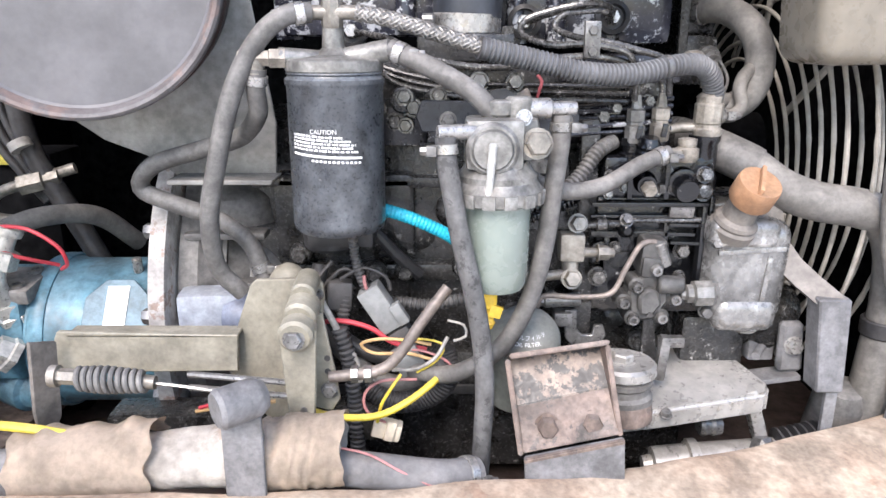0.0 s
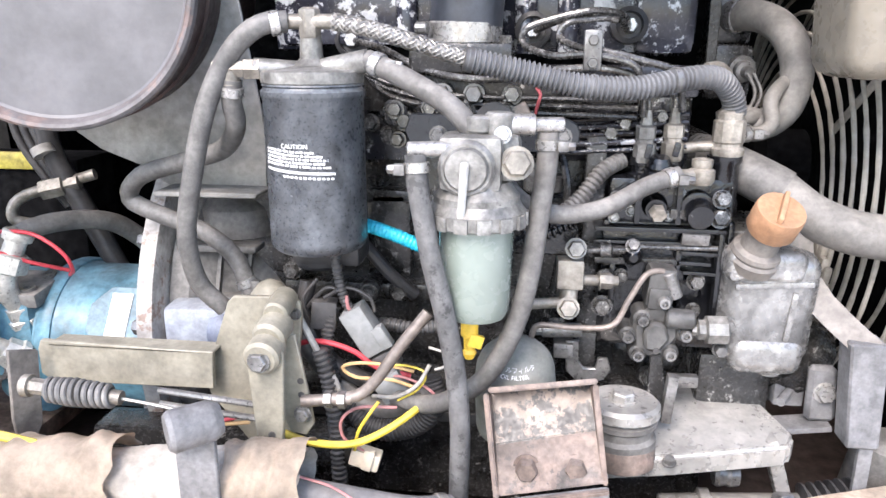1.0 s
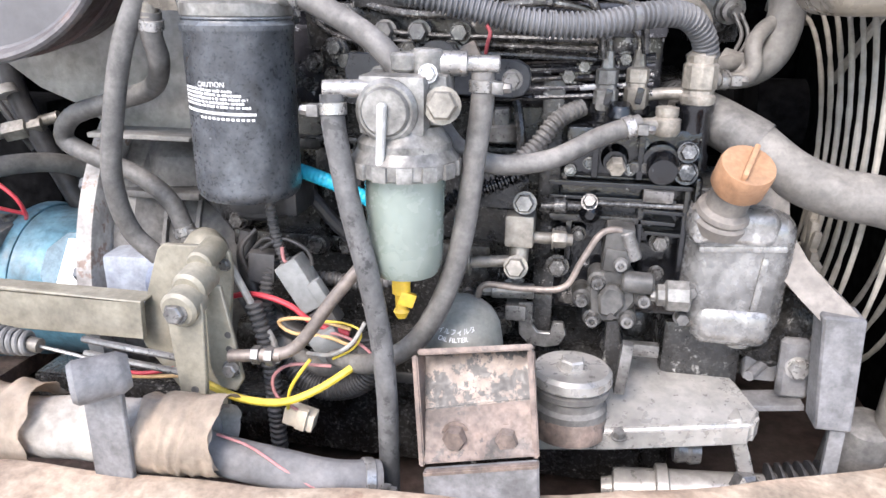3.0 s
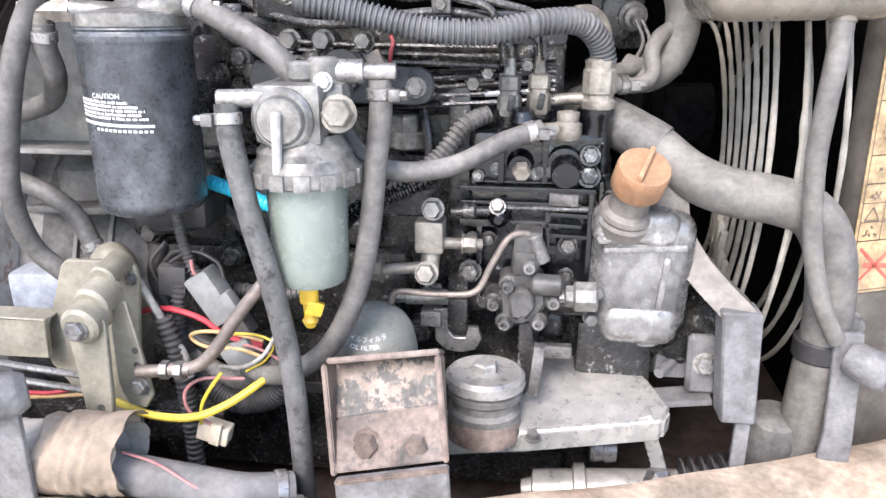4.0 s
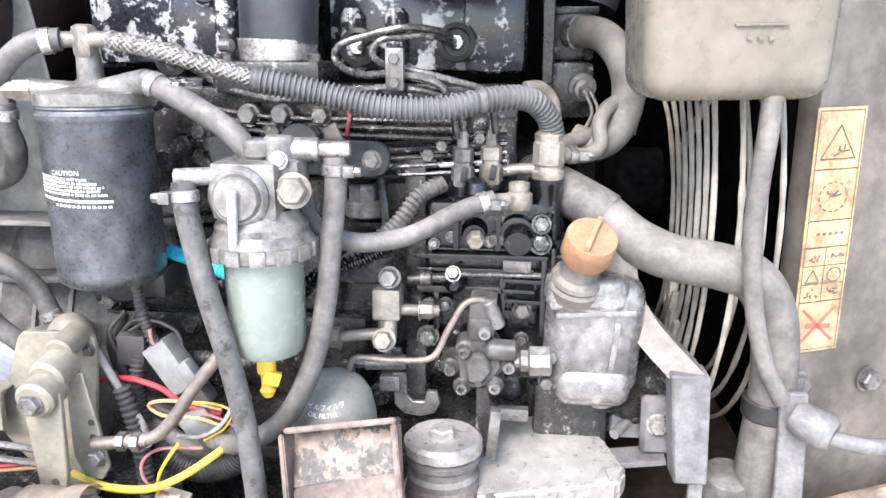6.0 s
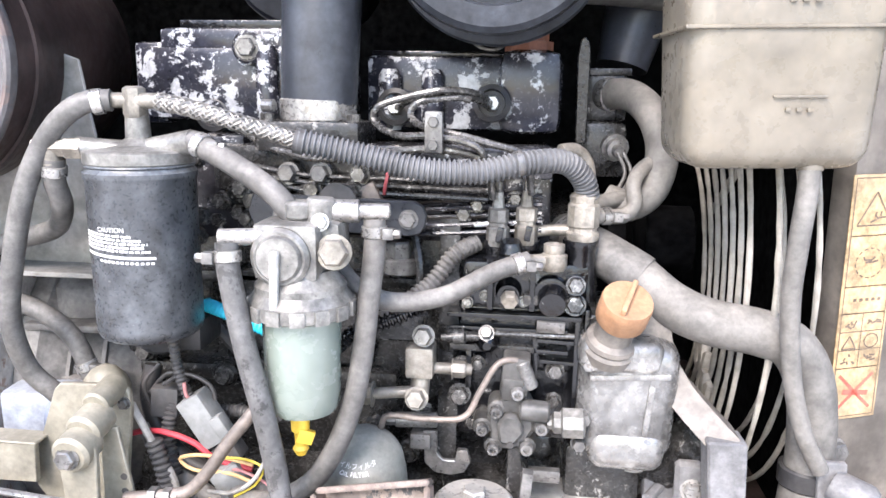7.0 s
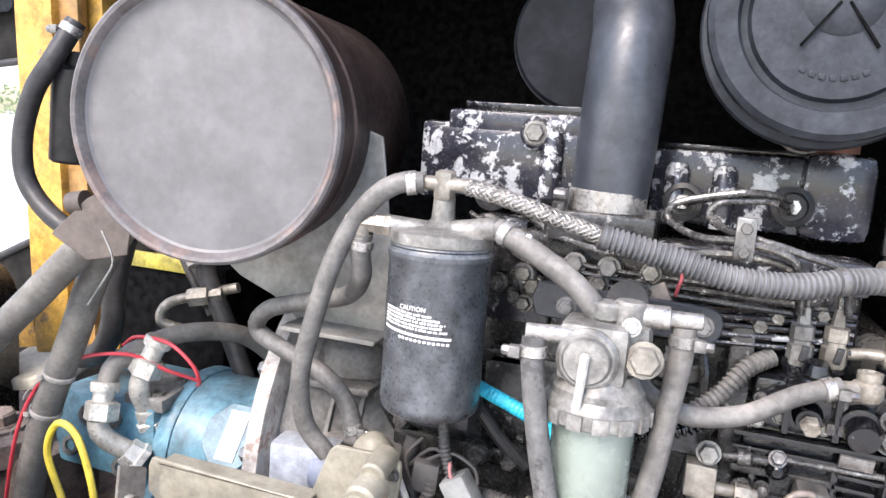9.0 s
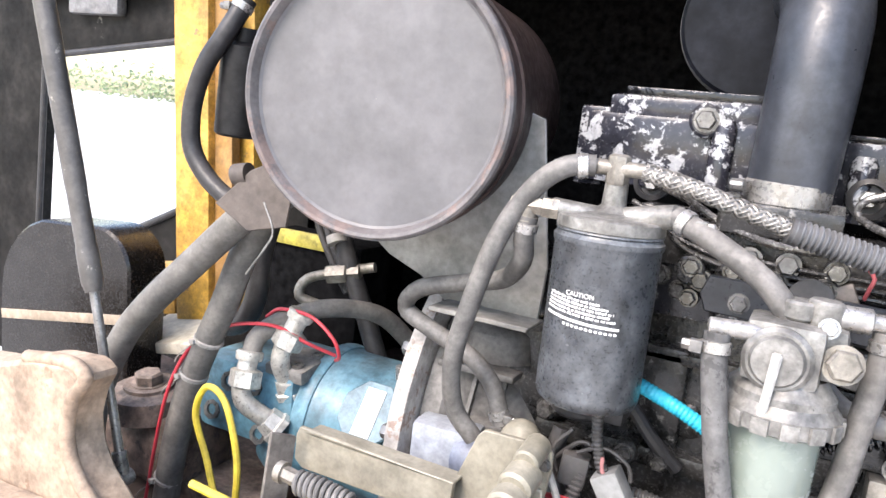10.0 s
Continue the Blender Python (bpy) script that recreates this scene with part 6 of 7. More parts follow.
t = B()
bmesh.ops.create_cube(t, size=1)
for v in t.verts:
    k = 0.0 if v.co.z > 0 else 0.006
    v.co = Vector((v.co.x * (0.156 - 2 * k), v.co.y * (0.104 - k), v.co.z * 0.152))
bmesh.ops.bevel(t, geom=t.edges[:], offset=0.02, segments=5, affect="EDGES", profile=0.5)
t.transform(pose(0.425, 0.752, 1.549, 0, -1, 4))
join(b, t)
part("tank", b, RESERVOIR, res)
b = B()
rbox(b, (0.4245, 0.752, 1.581), (0.160, 0.108, 0.003), (0, -1, 4), 0.001)
part("seam", b, RESERVOIR, res, "moulded seam round the tank")
b = B()
box(b, (0.438, 0.7010, 1.53), (0.040, 0.003, 0.002), (0, -1, 4), bev=0.0006)
part("level_mark", b, RESERVOIR, res, "raised level line")
for k in range(3):
    part("mark", box(B(), (0.430 + 0.008 * k, 0.7008, 1.52), (0.004, 0.002, 0.003), (0, 0, 4), bev=0.0005), RESERVOIR, res)
    part("mark", box(B(), (0.425 + 0.009 * k, 0.6990, 1.60), (0.005, 0.002, 0.004), (0, 0, 4), bev=0.0005), RESERVOIR, res)
b = B()
rod(b, (0.459, 0.725, 1.49), (0.459, 0.722, 1.472), 0.0095, 16)
part("outlet", b, RESERVOIR, res)
hose("overflow_hose", [(0.459, 0.722, 1.478), (0.458, 0.72, 1.45), (0.456, 0.72, 1.41), (0.456, 0.722, 1.362), (0.466, 0.727, 1.296), (0.482, 0.73, 1.244), (0.502, 0.735, 1.207)], (0.0085, 0.0078), RUBBER_PALE, "grey woven hose below the coolant tank", G2)
# radiator side panel with the warning label
pn = thing("wall_radiator", (0.6, 0.84, 1.0), "streaked grey steel wall beside the radiator", "wall", kind="structure")
b = B()
box(b, (0.655, 0.862, 1.35), (0.28, 0.03, 0.80), (0, -1, 20), bev=0.006)
part("sheet", b, WALL_GREY, pn)
for p in ((0.603, 0.822, 1.505), (0.54, 0.80, 1.195), (0.62, 0.83, 1.19)):
    part("bolt", bolt(B(), p, (0.34, -0.94, 0), 0.011, 0.008), STEEL, pn)
lab = thing("warning_label", (0.55, 0.803, 1.23), "faded orange warning label with worn pictograms", "label")
LM = pose(0.5515, 0.8067, 1.345, 0, -1.2, 20) @ Matrix.Diagonal((1.1, 1, 1, 1))


def on_label(x, z, lift=0.0):
    return LM @ Vector((x, -lift, z))


def lbar(b, x0, z0, x1, z1, w):
    d = Vector((x1 - x0, z1 - z0))
    n = Vector((-d.y, d.x)).normalized() * w / 2
    b.faces.new([b.verts.new(on_label(x, z, 0.0012)) for x, z in ((x0 + n.x, z0 + n.y), (x0 - n.x, z0 - n.y), (x1 - n.x, z1 - n.y), (x1 + n.x, z1 + n.y))])


b = B()
plate(b, [(-0.024, -0.118), (0.024, -0.118), (0.024, 0.118), (-0.024, 0.118)], 0.001, LM @ pose(0, -0.0006, 0), 0)
part("sheet", b, LABEL, lab)
b = B()
W, Z = 0.0215, 0.115
rows = [(-Z, -0.066), (-0.066, -0.012), (-0.012, 0.014), (0.014, 0.062), (0.062, Z)]
for z0, z1 in rows:
    lbar(b, -W, z0, W, z0, 0.0009)
    lbar(b, -W, z1, W, z1, 0.0009)
for x in (-W, W):
    lbar(b, x, -Z, x, Z, 0.0009)
for z in (-0.048, -0.030):
    lbar(b, -W, z, W, z, 0.0008)
lbar(b, 0, -0.066, 0, -0.012, 0.0008)
part("border", b, INK, lab)
b = B()
for cx, cz, s in ((0, 0.085, 0.017), (-0.011, -0.041, 0.007)):
    q = [(cx - s, cz - s * 0.8), (cx + s, cz - s * 0.8), (cx, cz + s)]
    for (x0, z0), (x1, z1) in zip(q, q[1:] + q[:1]):
        lbar(b, x0, z0, x1, z1, 0.0014)
for cx, cz, s in ((0, 0.036, 0.014), (0.011, -0.040, 0.007)):
    for k in range(14):
        a0, a1 = 2 * math.pi * k / 14, 2 * math.pi * (k + (0.6 if s > 0.01 else 1)) / 14
        lbar(b, cx + s * math.cos(a0), cz + s * math.sin(a0), cx + s * math.cos(a1), cz + s * math.sin(a1), 0.0012)
rnd = random.Random(3)
for cx, cz, s in ((0, 0.08, 0.009), (0, 0.036, 0.008), (-0.011, -0.022, 0.007), (0.011, -0.022, 0.007), (-0.011, -0.057, 0.007), (0.011, -0.057, 0.007), (0.0, 0.0, 0.0)):
    for k in range(5 if s else 0):
        a = rnd.uniform(0, 6.28)
        x, z = cx + rnd.uniform(-s, s) * 0.6, cz + rnd.uniform(-s, s) * 0.4
        lbar(b, x, z, x + math.cos(a) * s * 0.8, z + math.sin(a) * s * 0.5, 0.0018)
for k in range(5):
    lbar(b, -0.012 + 0.006 * k, 0.001, -0.0085 + 0.006 * k, 0.001, 0.003)
part("pictogram", b, INK, lab)
b = B()
lbar(b, -0.017, -0.108, 0.017, -0.073, 0.003)
lbar(b, -0.017, -0.073, 0.017, -0.108, 0.003)
lbar(b, -0.012, -0.09, 0.014, -0.093, 0.005)
part("red_cross", b, RED_INK, lab, "worn red cross")
# fan guard rings
fan = thing("fan_guard", (0.47, 1.2, 1.0), "dust-caked concentric wire fan guard", "fan guard")
FC = Vector((0.437, 1.07, 1.32))
RINGS = [(0.0, 1.093 - 0.0075 * i, 1.3075 + 0.005 * i, 0.159 + 0.019 * i) for i in range(7)] + [(0.016, 1.04, 1.34, 0.292), (0.05, 1.06, 1.33, 0.225), (0.055, 1.055, 1.33, 0.252), (0.06, 1.05, 1.335, 0.275)]
for dx, cy, cz, r in RINGS:
    b = B()
    pts = [Vector((0.437 + dx, cy - r * math.cos(radians(a)), cz + r * math.sin(radians(a)))) for a in range(-62, 151, 6)]
    tube(b, pts, 0.0027, 8, step=0.02, wob=0.4)
    part("ring", b, FINS, fan)
for a in (-40, 34, 80):
    b = B()
    c, s = math.cos(radians(a)), math.sin(radians(a))
    rod(b, FC + Vector((0.006, -0.15 * c, 0.15 * s)), FC + Vector((0.006, -0.27 * c, 0.27 * s)), 0.0042, 8)
    part("stay", b, FINS, fan)
for k in range(11):
    a0 = -16 - 2.6 * k
    r0 = 0.165 + 0.0125 * k
    c, s = math.cos(radians(a0)), math.sin(radians(a0))
    b = B()
    box(b, FC + Vector((-0.004, -r0 * c, r0 * s)), (0.009, 0.011 + 0.003 * (k % 3), 0.036 + 0.008 * (k % 2)), (-a0 - 20, 8 * (k % 2), 0), bev=0.004)
    part("caked_slat", b, FINS, fan, "slat caked with dust at the guard's lower side")
# radiator face as a near-black sheet: the shade between the rings is its colour
structure("shroud", box(B(), (0.62, 1.3, 1.35), (0.02, 0.9, 0.9), bev=0.004), BAY_SHADE, "radiator face coloured near-black for the shade behind the guard", "radiator")
# bent box bracket
bx = thing("box_bracket", (0.42, 0.73, 1.1), "grey bent box-section bracket with a bolt plate", "bracket")
b = B()
plate(b, [(-0.018, 0.052), (0.016, 0.052), (0.022, -0.055), (-0.008, -0.055)], 0.03, pose(0.417, 0.715, 1.184), 0.002)
part("box_leg", b, GREY_PAINT, bx)
b = B()
for q in ([(0.35, 0.78, 1.345), (0.356, 0.78, 1.30), (0.375, 0.77, 1.265), (0.41, 0.735, 1.233)],):
    prev = None
    for i, p in enumerate(smooth_path(q, 0.02)):
        row = [b.verts.new(p + Vector(o)) for o in ((-0.008, -0.015, -0.006), (0.018, -0.015, 0.004), (0.018, 0.018, 0.004), (-0.008, 0.018, -0.006))]
        if prev:
            for j in range(4):
                b.faces.new((prev[j], prev[(j + 1) % 4], row[(j + 1) % 4], row[j]))
        else:
            b.faces.new(row)
        prev = row
    b.faces.new(prev)
part("bent_arm", b, TAN_PAINT, bx)
b = B()
box(b, (0.431, 0.725, 1.10), (0.013, 0.006, 0.07), bev=0.001)
part("tail_strip", b, GREY_PAINT, bx)
b = B()
plate(b, [(-0.014, 0.03), (0.012, 0.03), (0.017, -0.03), (-0.012, -0.03)], 0.012, pose(0.398, 0.758, 1.163), 0.004)
part("bolt_plate", b, GREY_PAINT, bx)
part("bolt", bolt(B(), (0.40, 0.758, 1.166), (0, -1, 0.1), 0.009, 0.008), BRIGHT, bx)
b = B()
box(b, (0.375, 0.79, 1.16), (0.03, 0.02, 0.045), bev=0.003)
box(b, (0.375, 0.765, 1.125), (0.07, 0.03, 0.006), (0, -8, 0), bev=0.001)
rod(b, (0.378, 0.785, 1.155), (0.36, 0.76, 1.152), 0.005, 10)
part("slotted_stay", b, GREY_PAINT, bx)
b = B()
lathe(b, (0.365, 0.80, 1.20), (0.6, 0.4, -0.5), [(0, 0.04), (0.03, 0.045), (0.05, 0.03)], 20)
part("casting_lug", b, ENGINE_GREY, bx)
# right post with rubber stop and bar
rp = thing("strap_post", (0.52, 0.745, 1.08), "pale grey flat post with a round stop and side bar", "post")
b = B()
plate(b, [(-0.012, 0.05), (0.012, 0.05), (0.014, 0.03), (0.02, -0.06), (0.02, -0.08), (-0.008, -0.08), (-0.006, -0.05)], 0.006, pose(0.514, 0.738, 1.163))
part("bar", b, GREY_PAINT, rp)
b = B()
lathe(b, (0.515, 0.738, 1.192), (0.75, -0.6, -0.22), [(0, 0.013), (0.006, 0.016), (0.030, 0.0175), (0.036, 0.014)], 24)
part("buffer", b, GREY_PAINT, rp)
b = B()
tube(b, [(0.54, 0.722, 1.18), (0.57, 0.715, 1.177), (0.61, 0.71, 1.178), (0.66, 0.71, 1.18)], 0.0075, 12)
part("side_bar", b, GREY_PAINT, rp)
b = B()
lathe(b, (0.475, 0.80, 1.02), (0, -0.3, 1), [(0, 0.03), (0.07, 0.03), (0.09, 0.022), (0.095, 0.01)], 20)
tagged(part("rubber_stop", b, RUBBER), "grey rounded rubber stop by the rail", "stop")

# ---- engine mount ----
mt = thing("mount_bracket", (0.13, 0.62, 1.08), "rusty angled mount bracket with two bolts", "bracket")
TL, TR, BL, BR = Vector((0.071, 0.642, 1.203)), Vector((0.166, 0.642, 1.218)), Vector((0.084, 0.617, 1.116)), Vector((0.177, 0.617, 1.137))


def slab(b, quad, thick):
    """A four-cornered plate given its thickness away from the open side."""
    q = [Vector(p) for p in quad]
    n = (q[1] - q[0]).cross(q[3] - q[0]).normalized() * thick
    t = B()
    f = [t.verts.new(p) for p in q]
    k = [t.verts.new(p + n) for p in q]
    t.faces.new(f)
    t.faces.new(k[::-1])
    for i in range(4):
        j = (i + 1) % 4
        t.faces.new((f[i], f[j], k[j], k[i]))
    bmesh.ops.recalc_face_normals(t, faces=t.faces[:])
    bmesh.ops.bevel(t, geom=t.edges[:], offset=min(0.0012, abs(thick) * 0.3), segments=2, affect="EDGES")
    return join(b, t)


PL, PR = Vector((0.073, 0.671, 1.188)), Vector((0.166, 0.671, 1.203))
ML, MR = PL.lerp(BL, 0.52), PR.lerp(BR, 0.48)
fw = Vector((0, -1, 0.12))
part("recess_plate", slab(B(), (PL, PR, MR, ML), -0.006), RUST_STAINED, mt, "rusty plate with black oil stains")
part("lower_plate", slab(B(), (ML, MR, BR, BL), -0.006), RUST, mt)
part("top_flange", slab(B(), (PL, PR, TR, TL), -0.005), RUST, mt)
for a, f, c in ((PL, TL, BL), (PR, TR, BR)):
    part("cheek", slab(B(), (a, c, c + fw * 0.005, f), 0.005), RUST, mt)
part("face_plate", slab(B(), (BL + fw * 0.004, BR + fw * 0.004, Vector((0.18, 0.612, 1.090)), Vector((0.086, 0.612, 1.078))), -0.008), GREY_PAINT, mt, "scraped pale lower face")
part("bend_edge", slab(B(), (BL + fw * 0.007, BR + fw * 0.007, BR + fw * 0.007 + Vector((0, 0, -0.005)), BL + fw * 0.007 + Vector((0, 0, -0.005))), -0.006), RUST, mt)
for x, z in ((0.107, 1.141), (0.150, 1.144)):
    part("bolt", bolt(B(), (x, 0.6275 + 0.5 * (z - 1.141), z), (0, -1, 0.08), 0.0098, 0.011), RUST, mt)
rm = thing("rubber_mount", (0.198, 0.715, 1.09), "grey round rubber engine mount with a hexagon bolt", "engine mount")
b = B()
lathe(b, (0.198, 0.716, 1.168), (0, -0.03, -1), [(0, 0.012), (0.0005, 0.033), (0.004, 0.0365), (0.012, 0.037), (0.014, 0.035)], 36)
part("top_washer", b, MOUNT, rm)
b = B()
lathe(b, (0.198, 0.716, 1.155), (0, -0.03, -1), [(0, 0.034), (0.003, 0.031), (0.005, 0.0345), (0.010, 0.0345), (0.013, 0.031), (0.02, 0.031), (0.024, 0.034), (0.05, 0.034)], 36)
part("rubber", b, RUBBER, rm)
b = B()
lathe(b, (0.198, 0.714, 1.125), (0, -0.03, -1), [(0, 0.033), (0.012, 0.0355), (0.02, 0.0355)], 36)
part("lower_seat", b, RUST, rm)
part("bolt", bolt(B(), (0.198, 0.714, 1.168), (0, -0.03, 1), 0.0115, 0.008), MOUNT, rm)
arm_ = thing("engine_support", (0.27, 0.76, 1.09), "pale worn cast mount arm under the engine", "engine mount")
b = B()
t = B()
top = [(0.155, 0.694), (0.24, 0.698), (0.362, 0.724), (0.372, 0.742), (0.352, 0.79), (0.30, 0.815), (0.236, 0.815), (0.232, 0.752), (0.165, 0.76)]
zz = lambda x, y: 1.108 + 0.20 * (y - 0.69) + (0.0 if x < 0.23 else 0.008)
up = [t.verts.new((x, y, zz(x, y))) for x, y in top]
lo = [t.verts.new((x, y, zz(x, y) - 0.024)) for x, y in top]
t.faces.new(up)
t.faces.new(lo[::-1])
for i in range(len(top)):
    j = (i + 1) % len(top)
    t.faces.new((lo[i], lo[j], up[j], up[i]))
bmesh.ops.recalc_face_normals(t, faces=t.faces[:])
bmesh.ops.bevel(t, geom=t.edges[:], offset=0.004, segments=3, affect="EDGES")
join(b, t)
part("arm", b, MOUNT, arm_)
b = B()
box(b, (0.358, 0.735, 1.085), (0.014, 0.02, 0.085), (0, -18, 0), bev=0.003)
part("leg", b, MOUNT, arm_)
part("bolt", bolt(B(), (0.243, 0.695, 1.113), (0, -0.2, 1), 0.0055, 0.006), STEEL, arm_)
b = B()
box(b, (0.244, 0.728, 1.165), (0.010, 0.012, 0.05), (0, 5, 0), bev=0.001)
box(b, (0.262, 0.76, 1.170), (0.03, 0.01, 0.012), bev=0.001)
tagged(part("stay_strip", b, STEEL), "small bare steel stay on the mount arm", "stay")
# hydraulic cylinder and boot below
hc = thing("travel_cylinder", (0.31, 0.74, 1.0), "dusty horizontal cylinder under the mount arm", "cylinder")
b = B()
lathe(b, (0.235, 0.735, 1.028), (1, 0, 0.08), [(0, 0.010), (0.01, 0.012), (0.012, 0.020), (0.05, 0.021), (0.052, 0.026), (0.062, 0.026), (0.064, 0.021), (0.15, 0.021)], 24)
part("barrel", b, MOUNT, hc)
b = B()
tube(b, [(0.385, 0.735, 1.052), (0.41, 0.737, 1.056), (0.435, 0.74, 1.06)], 0.017, 16, ribs=0.009, amp=0.004)
part("boot", b, RUBBER_DARK, hc, "black ribbed rubber boot")
b = B()
lathe(b, (0.30, 0.75, 1.072), (1, 0, 0), [(0, 0.012), (0.004, 0.014), (0.012, 0.012), (0.016, 0.014), (0.025, 0.012)], 12)
part("union", b, STEEL, hc)
part("end_nut", lathe(B(), (0.36, 0.725, 1.06), (0.4, -1, 0.2), [(0, 0.013), (0.012, 0.013), (0.015, 0.009)], 6), STEEL, hc)
# oil filter
of = thing("oil_filter", (0.095, 0.745, 1.1), "grey-green oil filter with pale lettering behind the mount", "filter")
OX, OY = 0.093, 0.718
b = B()
lathe(b, (OX, OY + 0.028, 1.12), (0.0, -0.35, 1), [(0, 0.040), (0.06, 0.0405), (0.080, 0.0385), (0.088, 0.0355), (0.095, 0.030), (0.100, 0.023), (0.1035, 0.014), (0.105, 0.004)], 36)
part("canister", b, mat("oil_filter_paint", (0.14, 0.155, 0.14), 0.5, dust=0.35, var=0.15, chips=(0.06, 0.06, 0.06), chip_size=30, chip_cut=0.66), of)
ax = Vector((0.0, -0.35, 1)).normalized()


def on_dome(r0, s0):
    c = Vector((OX, OY + 0.028, 1.12)) + ax * s0
    u = Vector((1, 0, 0))
    v = ax.cross(u)

    def f(co):
        a = co.x / r0 - math.pi / 2
        rr = r0 - co.y * 0.78
        return c + u * math.cos(a) * rr + v * math.sin(a) * rr + ax * (co.y * 0.62)
    return f


part("print", mesh_to_bm(text_mesh("OIL FILTER", 0.006), on_dome(0.0335, 0.0925)), WHITE, of, "pale printed words")
part("print", mesh_to_bm(text_mesh("オイルフィルタ", 0.0062), on_dome(0.0285, 0.0973)), WHITE, of, "pale printed words")

# ---- wiring below the filter ----
cn = thing("wire_connector", (-0.06, 0.72, 1.2), "grey plastic wiring connector with black plug", "connector")
b = B()
box(b, (-0.058, 0.722, 1.225), (0.026, 0.024, 0.052), (0, -32, 0), bev=0.003)
box(b, (-0.038, 0.712, 1.222), (0.012, 0.012, 0.024), (0, -32, 0), bev=0.002)
part("shell", b, CONNECTOR, cn)
b = B()
box(b, (-0.036, 0.722, 1.193), (0.024, 0.02, 0.02), (0, -32, 0), bev=0.002)
part("plug", b, PLASTIC_BLACK, cn)
hose("wire_sleeve", [(-0.085, 0.72, 1.305), (-0.083, 0.72, 1.28), (-0.078, 0.72, 1.258), (-0.072, 0.72, 1.245)], 0.0048, PLASTIC_BLACK, "black braided sleeve above the connector", ribs=0.004, amp=0.0005)
wire("pink_wire", [(-0.074, 0.715, 1.262), (-0.073, 0.715, 1.25), (-0.068, 0.718, 1.243)], 0.0018, PINK_WIRE, "short pink wire at the connector")
wire("red_wire", [(-0.135, 0.715, 1.206), (-0.112, 0.712, 1.213), (-0.09, 0.71, 1.213), (-0.066, 0.71, 1.205), (-0.045, 0.71, 1.190), (-0.01, 0.71, 1.182)], 0.0028, RED_WIRE, "red wire running to the connector")
wire("yellow_wire", [(-0.139, 0.67, 1.136), (-0.10, 0.66, 1.131), (-0.06, 0.658, 1.133), (-0.03, 0.665, 1.144), (-0.004, 0.676, 1.160), (0.006, 0.69, 1.165)], 0.0037, YELLOW_WIRE, "thick yellow cable curving under the wiring")
wire("yellow_wire", [(-0.06, 0.672, 1.118), (-0.055, 0.668, 1.14), (-0.045, 0.668, 1.158), (-0.035, 0.672, 1.172)], 0.0017, YELLOW_WIRE, "thin yellow wire to the cream plug")
wire("pink_wire", [(-0.052, 0.676, 1.115), (-0.07, 0.672, 1.13), (-0.072, 0.672, 1.15), (-0.055, 0.675, 1.163), (-0.02, 0.685, 1.16)], 0.0016, PINK_WIRE, "thin pink wire to the cream plug")
wc = thing("cream_plug", (-0.05, 0.68, 1.1), "cream plastic plug hanging from thin wires", "connector")
b = B()
box(b, (-0.051, 0.68, 1.106), (0.03, 0.016, 0.018), (0, 15, 0), bev=0.002)
box(b, (-0.047, 0.672, 1.108), (0.010, 0.006, 0.022), (0, 15, 0), bev=0.001)
part("housing", b, CREAM, wc)
wire("tan_wire", [(-0.005, 0.70, 1.192), (-0.03, 0.70, 1.197), (-0.06, 0.70, 1.198), (-0.078, 0.705, 1.19), (-0.065, 0.705, 1.180), (-0.03, 0.70, 1.182), (-0.005, 0.695, 1.178)], 0.0018, ORANGE_WIRE, "tan wire in a flat loop")
wire("tan_wire", [(-0.02, 0.69, 1.165), (0.0, 0.69, 1.178), (0.008, 0.69, 1.195), (-0.01, 0.695, 1.20), (-0.04, 0.70, 1.197)], 0.0012, YELLOW_WIRE, "thin yellowish wire crossing the loom")
wire("grey_wire", [(-0.045, 0.69, 1.168), (-0.02, 0.685, 1.172), (0.0, 0.685, 1.185), (0.012, 0.69, 1.205)], 0.002, WHITE_WIRE, "grey wire bent over the loom")
wire("grey_wire", [(0.012, 0.685, 1.225), (0.028, 0.68, 1.222), (0.03, 0.68, 1.21), (0.018, 0.68, 1.205)], 0.0014, WHITE_WIRE, "thin pale wire loop")
wire("black_wire", [(-0.11, 0.74, 1.27), (-0.125, 0.735, 1.25), (-0.118, 0.735, 1.225), (-0.10, 0.73, 1.215)], 0.0022, BLACK_WIRE, "thin black wire under the filter")
wire("black_wire", [(-0.13, 0.74, 1.23), (-0.10, 0.735, 1.262), (-0.08, 0.735, 1.255)], 0.0022, BLACK_WIRE, "thin black wire under the filter")
wire("grey_wire", [(-0.119, 0.70, 1.245), (-0.108, 0.70, 1.222), (-0.096, 0.70, 1.197), (-0.083, 0.70, 1.172), (-0.08, 0.70, 1.15)], 0.0036, WHITE_WIRE, "pale grey cable beside the lever")
b = B()
box(b, (-0.103, 0.735, 1.235), (0.026, 0.02, 0.03), (0, 5, 10), bev=0.003)
tagged(part("relay", box(B(), (-0.03, 0.71, 1.172), (0.03, 0.02, 0.028), (0, -30, 10), bev=0.003), CONNECTOR), "dusty grey relay among the coloured wires", "connector")
tagged(part("relay", b, PLASTIC_BLACK), "small black plug among the wires", "connector")
hose("corrugated_conduit", [(-0.10, 0.70, 1.21), (-0.092, 0.70, 1.18), (-0.087, 0.70, 1.14), (-0.085, 0.70, 1.097), (-0.083, 0.70, 1.03)], 0.0075, PLASTIC_BLACK, "black corrugated conduit dropping behind the lever", ribs=0.006, amp=0.001)
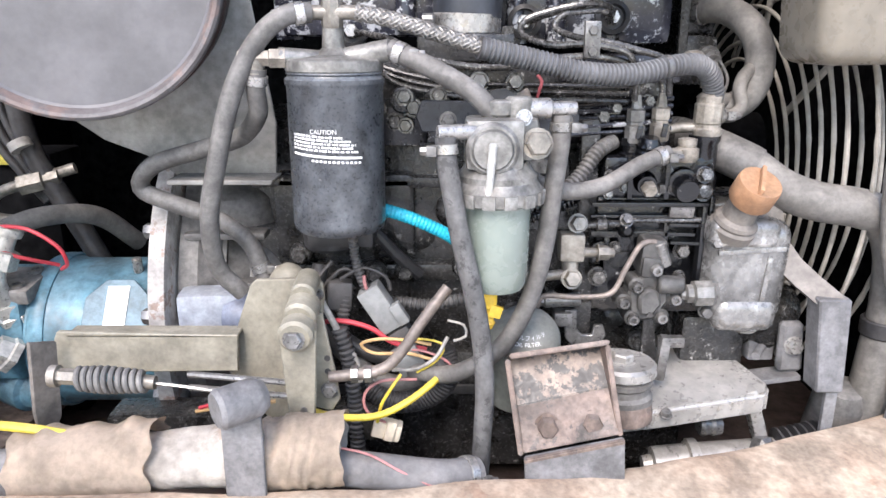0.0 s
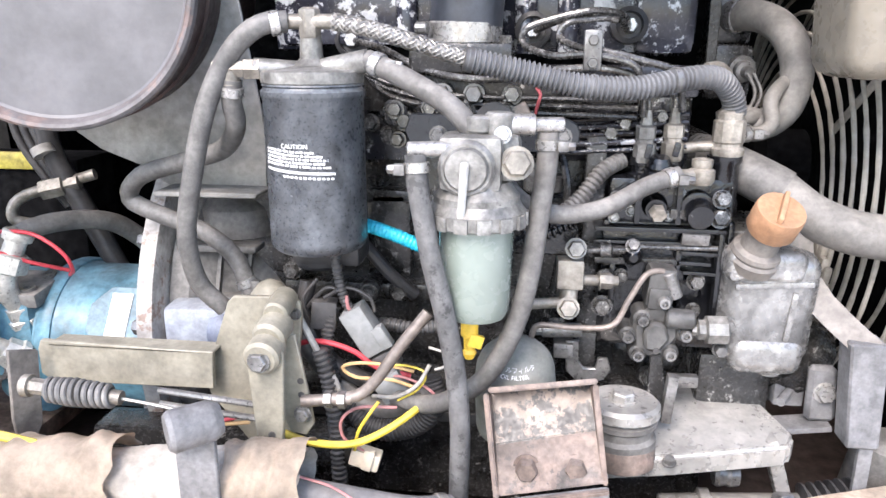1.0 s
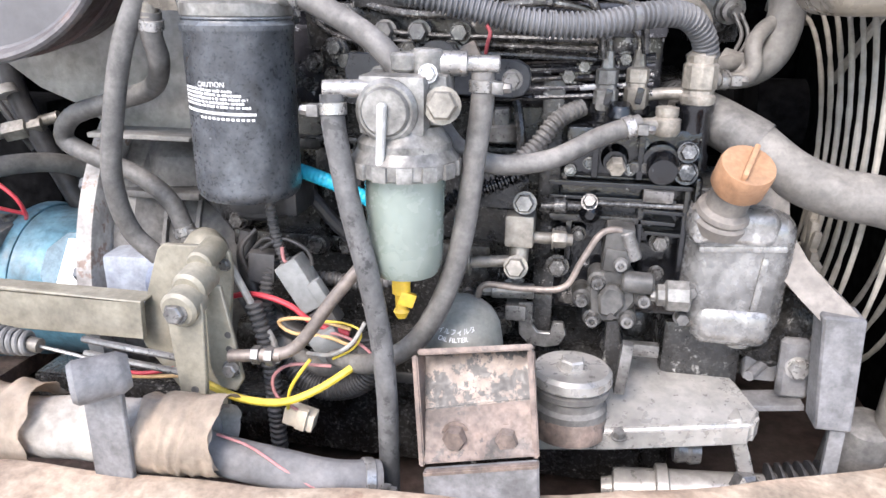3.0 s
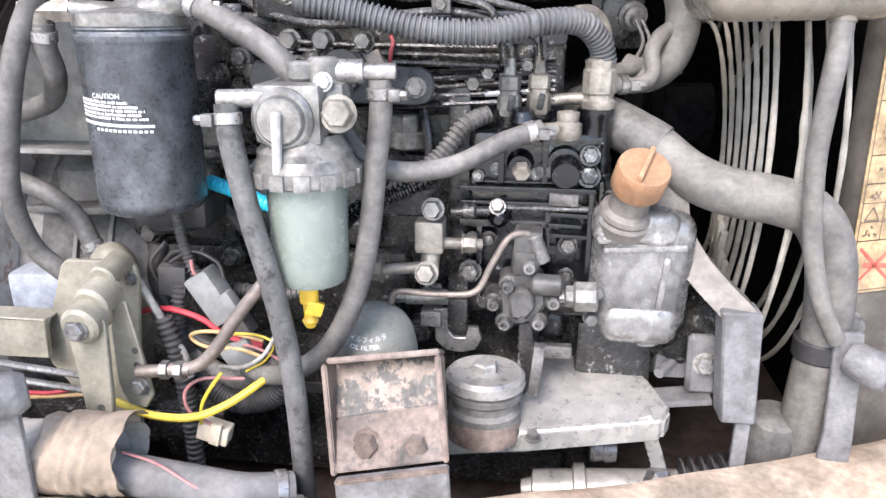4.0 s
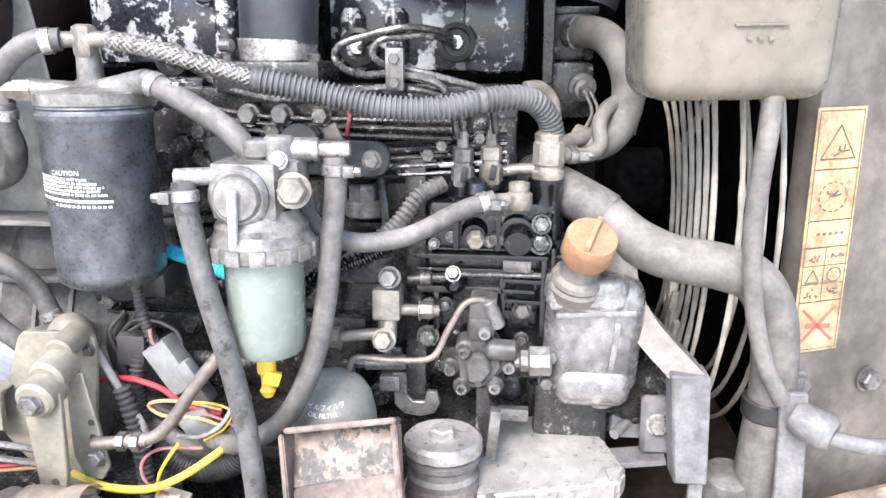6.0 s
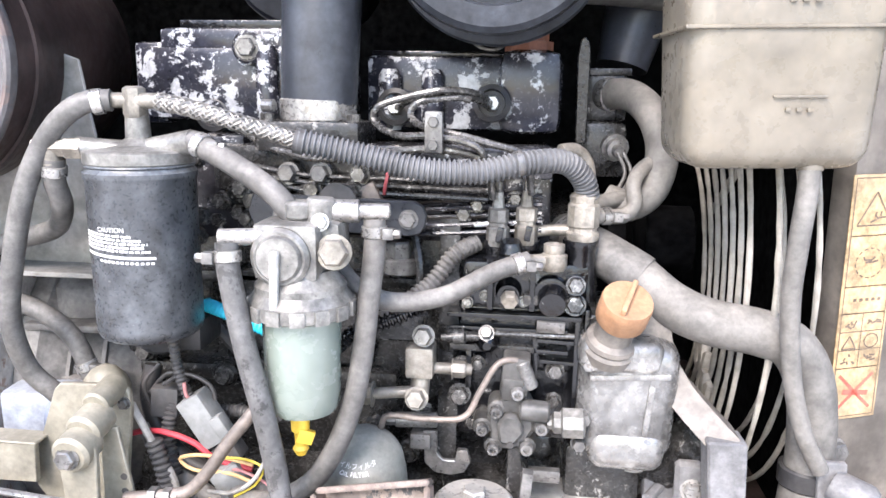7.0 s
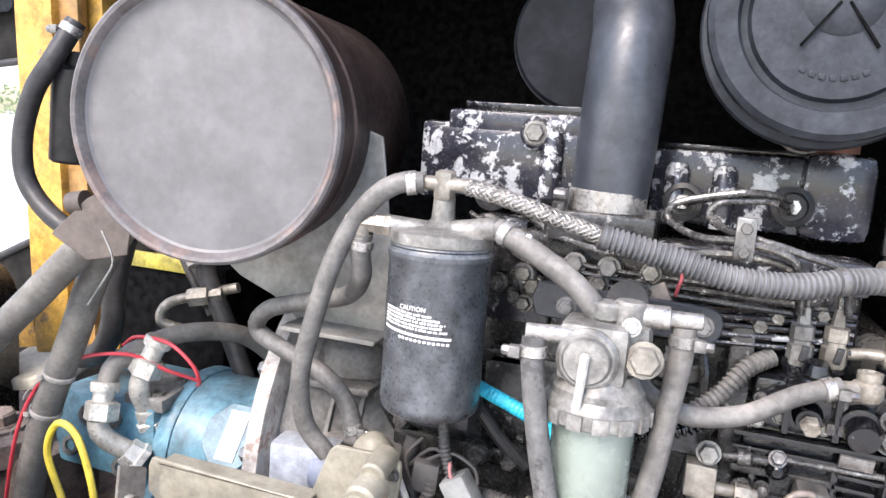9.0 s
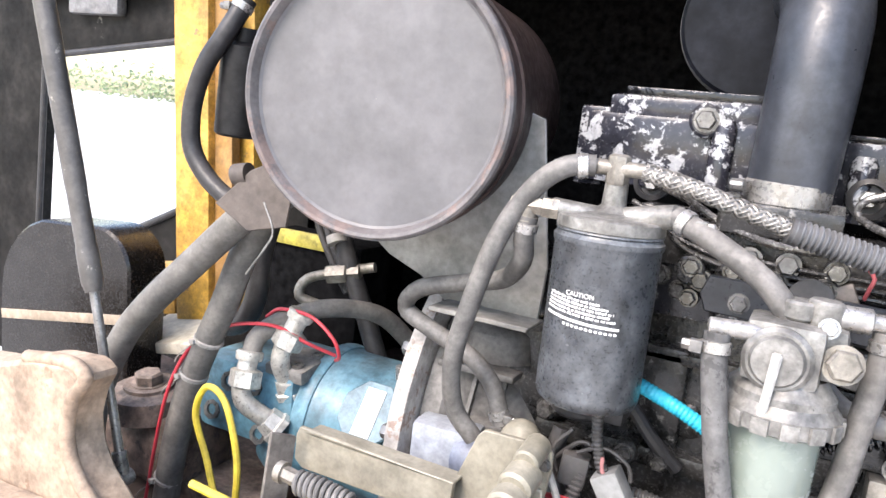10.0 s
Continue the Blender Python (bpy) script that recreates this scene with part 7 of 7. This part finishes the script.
hose("loom_hose", [(-0.13, 0.74, 1.205), (-0.11, 0.735, 1.178), (-0.08, 0.73, 1.150), (-0.045, 0.725, 1.135), (-0.01, 0.715, 1.15), (0.01, 0.70, 1.17)], 0.0095, RUBBER, "dark hose passing under the wiring loom")
hose("loom_hose", [(-0.075, 0.755, 1.215), (-0.04, 0.75, 1.22), (-0.01, 0.75, 1.217), (0.03, 0.755, 1.222)], 0.0068, PLASTIC_BLACK, "black ribbed loom behind the connector", ribs=0.005, amp=0.0006)
hose("loom_hose", [(-0.09, 0.73, 1.145), (-0.05, 0.72, 1.118), (-0.01, 0.715, 1.125), (0.012, 0.71, 1.15), (0.008, 0.715, 1.18)], 0.0125, RUBBER_DARK, "black woven sleeve curled under the yellow cable", ribs=0.004, amp=0.0005)
hose("loom_hose", [(-0.125, 0.755, 1.262), (-0.128, 0.748, 1.235), (-0.118, 0.742, 1.205), (-0.098, 0.735, 1.182), (-0.07, 0.73, 1.168), (-0.035, 0.728, 1.16)], 0.0088, RUBBER_DARK, "black hose bending down beside the lever")
hose("corrugated_conduit", [(-0.092, 0.735, 1.245), (-0.098, 0.73, 1.222), (-0.099, 0.725, 1.195), (-0.09, 0.72, 1.165)], 0.0062, PLASTIC_BLACK, "black corrugated conduit above the loom", ribs=0.005, amp=0.0009)
wire("black_wire", [(-0.10, 0.725, 1.255), (-0.075, 0.722, 1.268), (-0.052, 0.722, 1.258), (-0.048, 0.722, 1.244)], 0.002, BLACK_WIRE, "thin black wire arched over the connector")
wire("pink_wire", [(-0.05, 0.712, 1.176), (-0.02, 0.70, 1.186), (0.008, 0.695, 1.178), (0.02, 0.695, 1.165)], 0.0014, PINK_WIRE, "thin pink wire across the loom")
wire("red_wire", [(-0.24, 0.67, 1.135), (-0.22, 0.66, 1.145), (-0.19, 0.655, 1.15), (-0.165, 0.66, 1.155)], 0.002, RED_WIRE, "red wire behind the strap post")
wire("tan_wire", [(-0.245, 0.672, 1.13), (-0.215, 0.662, 1.14), (-0.185, 0.657, 1.146), (-0.16, 0.66, 1.148)], 0.002, ORANGE_WIRE, "orange wire behind the strap post")
wire("yellow_wire", [(-0.45, 0.60, 1.158), (-0.40, 0.60, 1.155), (-0.36, 0.60, 1.15), (-0.31, 0.60, 1.14)], 0.0045, YELLOW_WIRE, "yellow cable beside the wrapped pipe")
b = B()
box(b, (-0.2, 0.70, 1.095), (0.30, 0.006, 0.03), (0, -1, 0), bev=0.001)
box(b, (-0.2, 0.72, 1.11), (0.30, 0.04, 0.004), (0, -1, 0), bev=0.001)
tagged(part("cross_rail", b, ENGINE_GREY), "thin dark steel angle behind the wrapped pipe", "rail")
b = B()
box(b, (0.0, 0.80, 1.09), (0.3, 0.006, 0.012), bev=0.001)
tagged(part("thin_rail", b, PLASTIC_BLACK), "thin black rail low behind the wiring", "rail")
